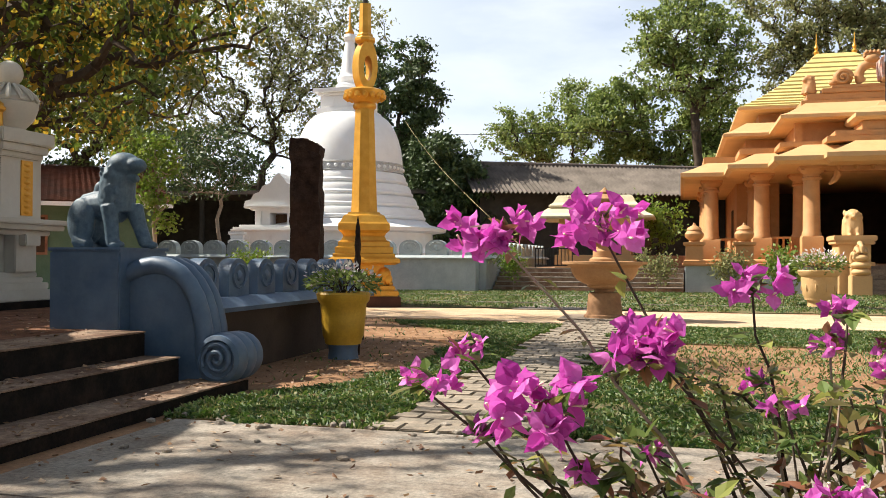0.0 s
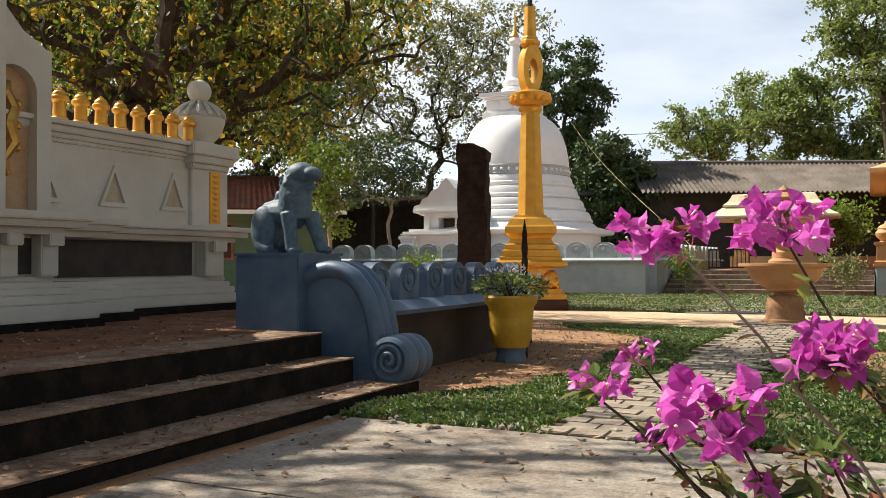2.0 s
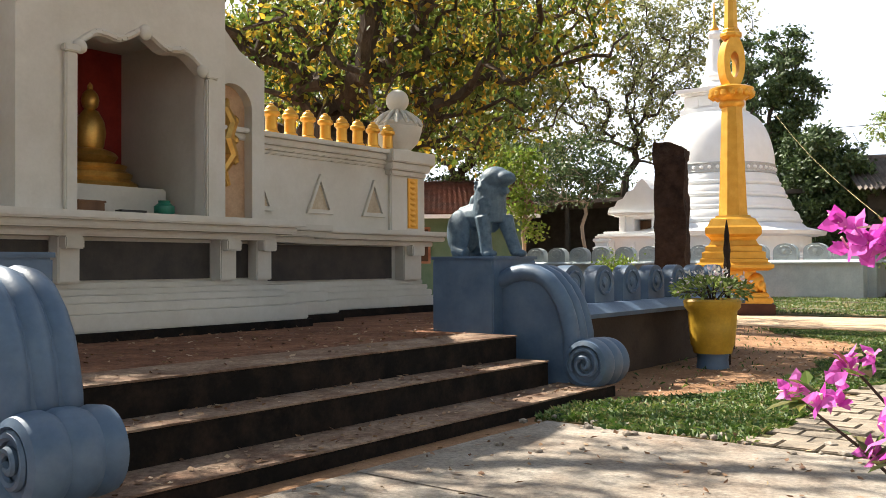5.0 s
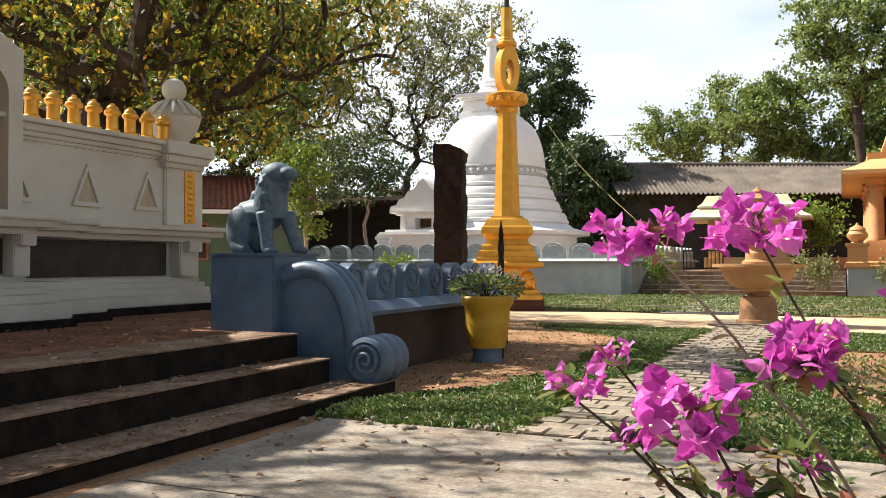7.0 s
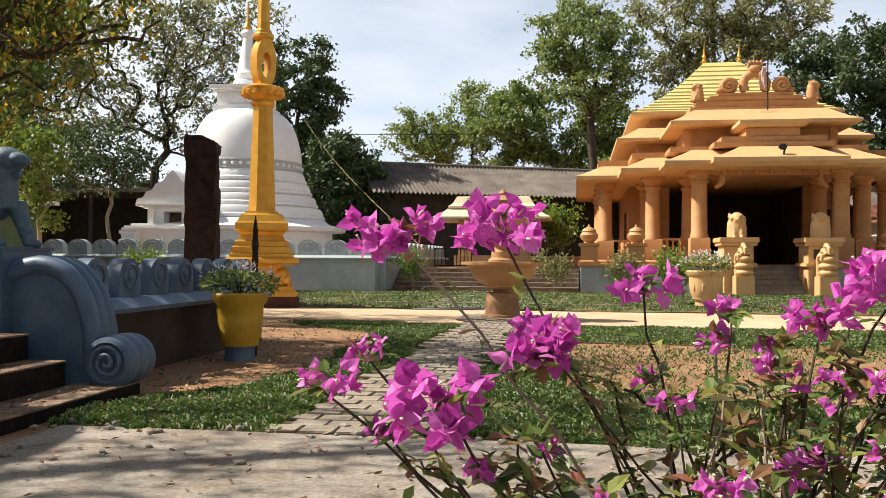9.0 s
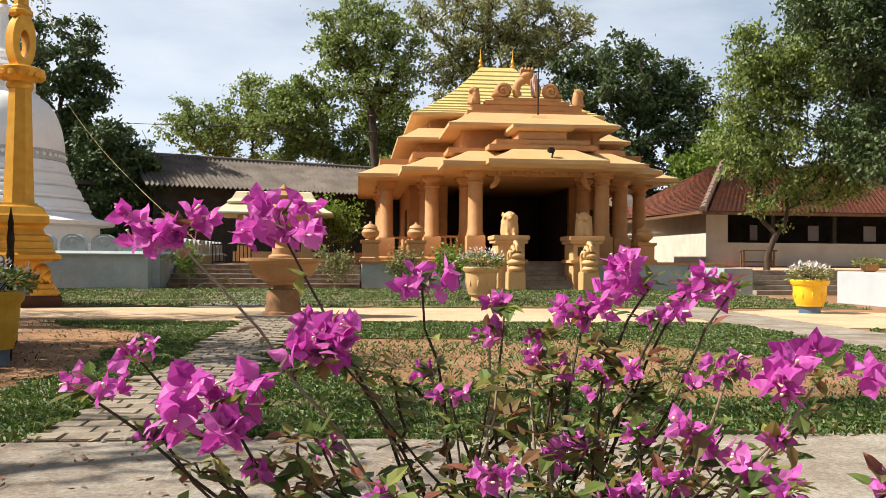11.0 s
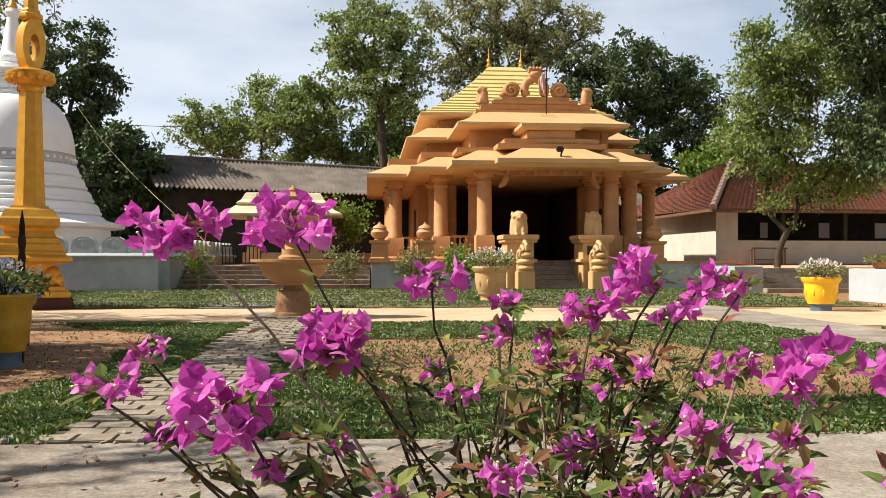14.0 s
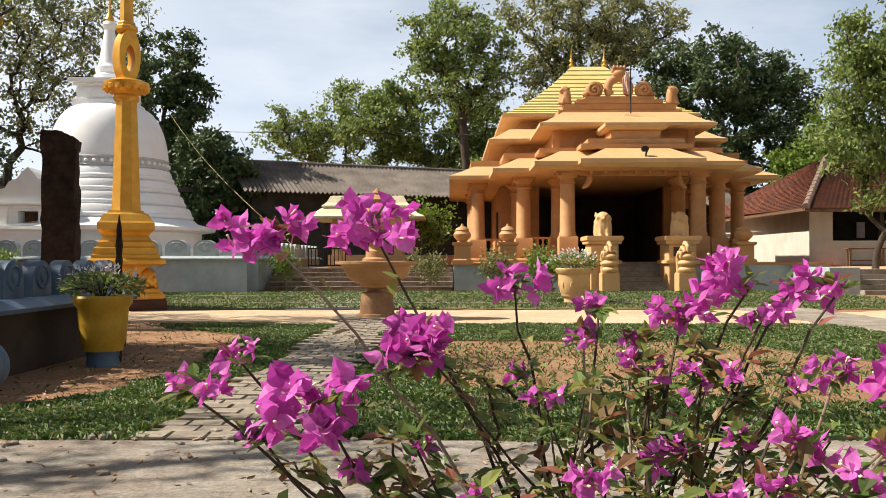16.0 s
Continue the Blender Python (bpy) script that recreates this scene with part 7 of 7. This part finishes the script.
# fallen leaves
def litter(name, rows, n, seed, label):
    nr = np.random.default_rng(seed)
    pts = []
    for x0, x1, y0, y1, z, share in rows:
        k = int(n * share)
        pts.append(np.column_stack([nr.uniform(x0, x1, k), nr.uniform(y0, y1, k), np.full(k, z + 0.004)]))
    p = np.concatenate(pts)
    ob = leaf_cloud(name, p, 0.055, nr, DRYLEAF, None)
    me = ob.data
    co = np.empty(len(me.vertices) * 3, np.float32)
    me.vertices.foreach_get("co", co)
    co = co.reshape(-1, 4, 3)
    base = co[:, :1, 2:3]
    co[:, :, 2:3] = base + np.abs(co[:, :, 2:3] - base) * 0.35
    me.vertices.foreach_set("co", co.reshape(-1))
    return tagged(ob, label, "leaves", kind="stuff")


litter("fallen_leaves", ((-6.3, -4.1, 2.0, 9.0, TERR, 0.24), (-4.0, -3.75, 2.0, 5.6, 0.29, 0.05), (-3.7, -3.35, 2.0, 6.3, 0.10, 0.07), (-3.1, 1.5, 2.2, 5.0, 0.032, 0.15), (-3.9, -2.4, 6.0, 13.5, 0.0, 0.28), (-3.2, -1.8, 5.1, 9.0, 0.03, 0.12), (-0.5, 4.5, 6.0, 12, 0.012, 0.08)), 2600, 91, "scattered dry brown leaves")


# small pale stones along the edge of the lawn
rng = random.Random(33)
bm = bmesh.new()
for k in range(60):
    x = rng.uniform(-3.2, 0.0) if k % 3 else rng.uniform(-3.1, 2.0)
    y = rng.gauss(5.06, 0.10) if k % 3 else rng.uniform(4.0, 5.0)
    r = rng.uniform(0.012, 0.034)
    ball(bm, (x, y, 0.03 + r * 0.3), (r * rng.uniform(0.8, 1.4), r, r * rng.uniform(0.5, 0.8)), 1)
tagged(part("loose_stones", bm, SLAB), "small pale stones along the lawn edge", "stones", kind="stuff")


# ---------------------------------------------------------------- bougainvillea close to the camera
def bract(bm, p, d, s, rng):
    """One papery pointed bract, cupped along its rib."""
    d = d.normalized()
    side = d.cross(Vector((rng.uniform(-1, 1), rng.uniform(-1, 1), rng.uniform(-1, 1)))).normalized()
    n = side.cross(d)
    rows = []
    for f, w, c in ((0.0, 0.12, 0.0), (0.22, 0.36, 0.06), (0.45, 0.41, 0.08), (0.75, 0.22, 0.02)):
        ruffle = rng.uniform(-0.05, 0.05)
        rows.append([bm.verts.new(p + d * s * f + side * s * w * k + n * s * (c * (1 - k * k) * 1.6 + ruffle * k * k + 0.10 * f * f)) for k in (-1, 0, 1)])
    tip = bm.verts.new(p + d * s * 1.05 + n * s * rng.uniform(0.0, 0.2))
    for a, b in zip(rows, rows[1:]):
        bm.faces.new((a[0], a[1], b[1], b[0]))
        bm.faces.new((a[1], a[2], b[2], b[1]))
    bm.faces.new((rows[-1][0], rows[-1][1], tip))
    bm.faces.new((rows[-1][1], rows[-1][2], tip))


HEADS_A = ((-0.241, 1.226, 1.089, 0.060), (-0.114, 1.294, 1.105, 0.058), (-0.262, 1.113, 0.931, 0.026), (-0.303, 1.068, 0.898, 0.032), (-0.146, 1.026, 0.879, 0.066), (-0.026, 1.195, 0.941, 0.068), (0.093, 1.296, 1.017, 0.041), (-0.095, 1.018, 0.810, 0.020), (-0.036, 1.077, 0.827, 0.021), (-0.227, 1.055, 0.838, 0.015), (0.105, 1.236, 0.892, 0.022), (0.123, 1.180, 0.873, 0.018), (0.040, 0.965, 0.791, 0.020), (0.199, 1.280, 0.943, 0.028), (0.212, 1.281, 0.984, 0.020), (0.168, 1.008, 0.807, 0.028))
HEADS_B = ((0.329, 1.256, 0.981, 0.043), (0.417, 1.252, 1.022, 0.044), (0.482, 1.250, 1.014, 0.041), (0.423, 1.206, 0.977, 0.029), (0.527, 1.210, 1.015, 0.019), (0.327, 1.144, 0.897, 0.029), (0.458, 1.047, 0.925, 0.029), (0.522, 0.960, 0.921, 0.051), (0.392, 1.006, 0.840, 0.035), (0.358, 1.071, 0.835, 0.021), (0.428, 0.930, 0.816, 0.035), (0.432, 0.869, 0.810, 0.026), (0.475, 0.971, 0.844, 0.017), (0.233, 1.049, 0.815, 0.024), (0.293, 1.087, 0.816, 0.016), (0.575, 0.907, 0.811, 0.022), (0.267, 1.212, 0.905, 0.021), (0.295, 0.973, 0.790, 0.028), (0.357, 0.988, 0.800, 0.021), (0.268, 1.267, 0.939, 0.012), (0.428, 1.109, 0.888, 0.014))


def bougainvillea():
    rng = random.Random(77)
    t = thing("bougainvillea", Matrix(), "bougainvillea shrub with magenta flowers and thin arching stems", "shrub")
    root = Vector((0.20, 1.13, 0.0))
    lb = bmesh.new()

    def foliage(p, d, n, s=0.029):
        for _ in range(n):
            q = p + Vector((rng.uniform(-1, 1), rng.uniform(-1, 1), rng.uniform(-1, 1))) * 0.012
            dd = (d * 0.4 + Vector((rng.uniform(-1, 1), rng.uniform(-1, 1), rng.uniform(-0.9, 0.4)))).normalized()
            sz = s * rng.uniform(0.55, 1.25)
            side = dd.cross(Vector((rng.uniform(-0.4, 0.4), rng.uniform(-0.4, 0.4), 1))).normalized()
            nn = side.cross(dd)
            if nn.z < 0:
                nn = -nn
            v = [lb.verts.new(q), *(lb.verts.new(q + dd * sz * f + side * sz * w + nn * sz * h) for f, w, h in ((0.35, 0.30, 0.06), (0.75, 0.17, 0.02), (1.05, 0.0, -0.10), (0.75, -0.17, 0.02), (0.35, -0.30, 0.06), (0.4, 0.0, -0.02)))]
            for a, b in ((0, 1), (1, 2), (2, 3), (3, 4), (4, 5), (5, 0)):
                lb.faces.new((v[a], v[b], v[6]))

    def stem(a, c, r0, r1, sag, leaves, label=""):
        mid = a.lerp(c, 0.5) + Vector((rng.uniform(-0.03, 0.03), rng.uniform(-0.03, 0.03), sag))
        pts = []
        for k in range(9):
            f = k / 8
            p = a.lerp(mid, f).lerp(mid.lerp(c, f), f) + Vector((rng.uniform(-1, 1), rng.uniform(-1, 1), rng.uniform(-1, 1))) * 0.006
            pts.append(p)
        part("stem", tube(bmesh.new(), pts, [r0 + (r1 - r0) * k / 8 for k in range(9)], 7), PALEBARK if r0 > 0.0033 and rng.random() < 0.22 else BARK, t, smooth=True)
        for k in range(3, 9):
            if leaves:
                foliage(pts[k], (c - a).normalized(), rng.choice((leaves - 1, leaves, leaves + 1)))
        return pts

    def head(x, y, z, r):
        c = Vector((x, y, z))
        bm = bmesh.new()
        n = max(1, int(2.0 + (r / 0.0108) ** 1.85))
        s = min(0.027, max(0.018, r * 0.60))
        cores = []
        sprays = [c + Vector((rng.uniform(-1, 1), rng.uniform(-0.8, 0.8), rng.uniform(-0.5, 0.45))) * r * 0.95 for _ in range(max(1, int(r / 0.0075)))]
        for k in range(n):
            u = Vector((rng.gauss(0, 1), rng.gauss(0, 1), rng.gauss(0, 0.75) + 0.25)).normalized()
            q = sprays[k % len(sprays)] + u * min(r * 0.45, 0.017) * rng.uniform(0.2, 1.0)
            cores.append((q, u))
            a0 = rng.uniform(0, 6.283)
            e1 = u.cross(Vector((0.3, 0.2, 0.9))).normalized()
            e2 = u.cross(e1)
            for j in range(3):
                a = a0 + j * 2.094
                bract(bm, q, u * rng.uniform(0.35, 0.75) + e1 * math.cos(a) + e2 * math.sin(a), s * rng.uniform(0.85, 1.15), rng)
        h = part("flower_head", bm, BRACT, t, "magenta papery flower cluster")
        bm = bmesh.new()
        for q, u in cores[:: 2]:
            tube(bm, [q, q + u * s * 0.55], [0.0012, 0.0016], 5)
            ball(bm, q + u * s * 0.6, (0.0024, 0.0024, 0.0018), 1)
        part("blossom", bm, BLOSSOM, h, "tiny cream blossoms")

    forks = [root + Vector(v) for v in ((-0.08, -0.03, 0.42), (-0.02, 0.05, 0.50), (0.05, 0.02, 0.55), (0.10, -0.04, 0.45), (0.03, -0.08, 0.40))]
    for f in forks:
        stem(root + Vector((rng.uniform(-0.03, 0.03), rng.uniform(-0.03, 0.03), 0)), f, 0.011, 0.008, 0.0, 0)
    for x, y, z, r in HEADS_A + HEADS_B:
        c = Vector((x, y, z))
        a = min(forks, key=lambda f: abs(f.x - c.x) * 0.7 + abs(f.y - c.y))
        pts = stem(a + Vector((rng.uniform(-0.01, 0.01), rng.uniform(-0.01, 0.01), 0)), c - Vector((0, 0, r * 0.3)), 0.0034, 0.0016, 0.05 if r > 0.03 else 0.02, 3)
        foliage(c, Vector((0, 0, 1)), 9)
        head(x, y, z, r)
        if r > 0.02:
            q = pts[5]
            stem(q, q + Vector((rng.uniform(-0.14, 0.14), rng.uniform(-0.08, 0.08), rng.uniform(0.02, 0.12))), 0.0028, 0.0014, 0.01, 4)
    for k in range(70):
        a = rng.choice(forks)
        c = Vector((rng.uniform(-0.10, 0.58), rng.uniform(0.98, 1.30), rng.uniform(0.60, 0.80) + 0.16 * rng.random() ** 2))
        stem(a, c, 0.0036, 0.0013, 0.02, 5)
    lv = part("leaves", lb, BUSHLEAF, t, "small green pointed leaves")
    lv["kind"] = "stuff"


bougainvillea()

# ---------------------------------------------------------------- brick path
path = thing("paver_path", Matrix(), "weathered concrete paver path with grassy joints", "path", kind="structure")
part("path_bed", boxes((-1.82, -0.88, 5.02, 15.1, -0.02, 0.020)), SOIL, path, "earth-filled joints")
pav = []
for k in range(3):
    rng = random.Random(k)
    pav.append(mesh_of("paver", box(bmesh.new(), -0.108, 0.108, -0.094, 0.094, 0, 0.018, bevel=0.006), PAVER))
rng = random.Random(9)
for j in range(50):
    for i in range(4):
        x = -1.69 + 0.226 * i + (0.113 if j % 2 else 0) - 0.05
        ob = new("paver", rng.choice(pav))
        ob.parent = path
        ob.matrix_basis = pose(x, 5.14 + 0.2 * j, 0.020 + rng.uniform(-0.003, 0.006), rng.uniform(-1.2, 1.2), rng.uniform(-1.2, 1.2), rng.uniform(-1.5, 1.5))
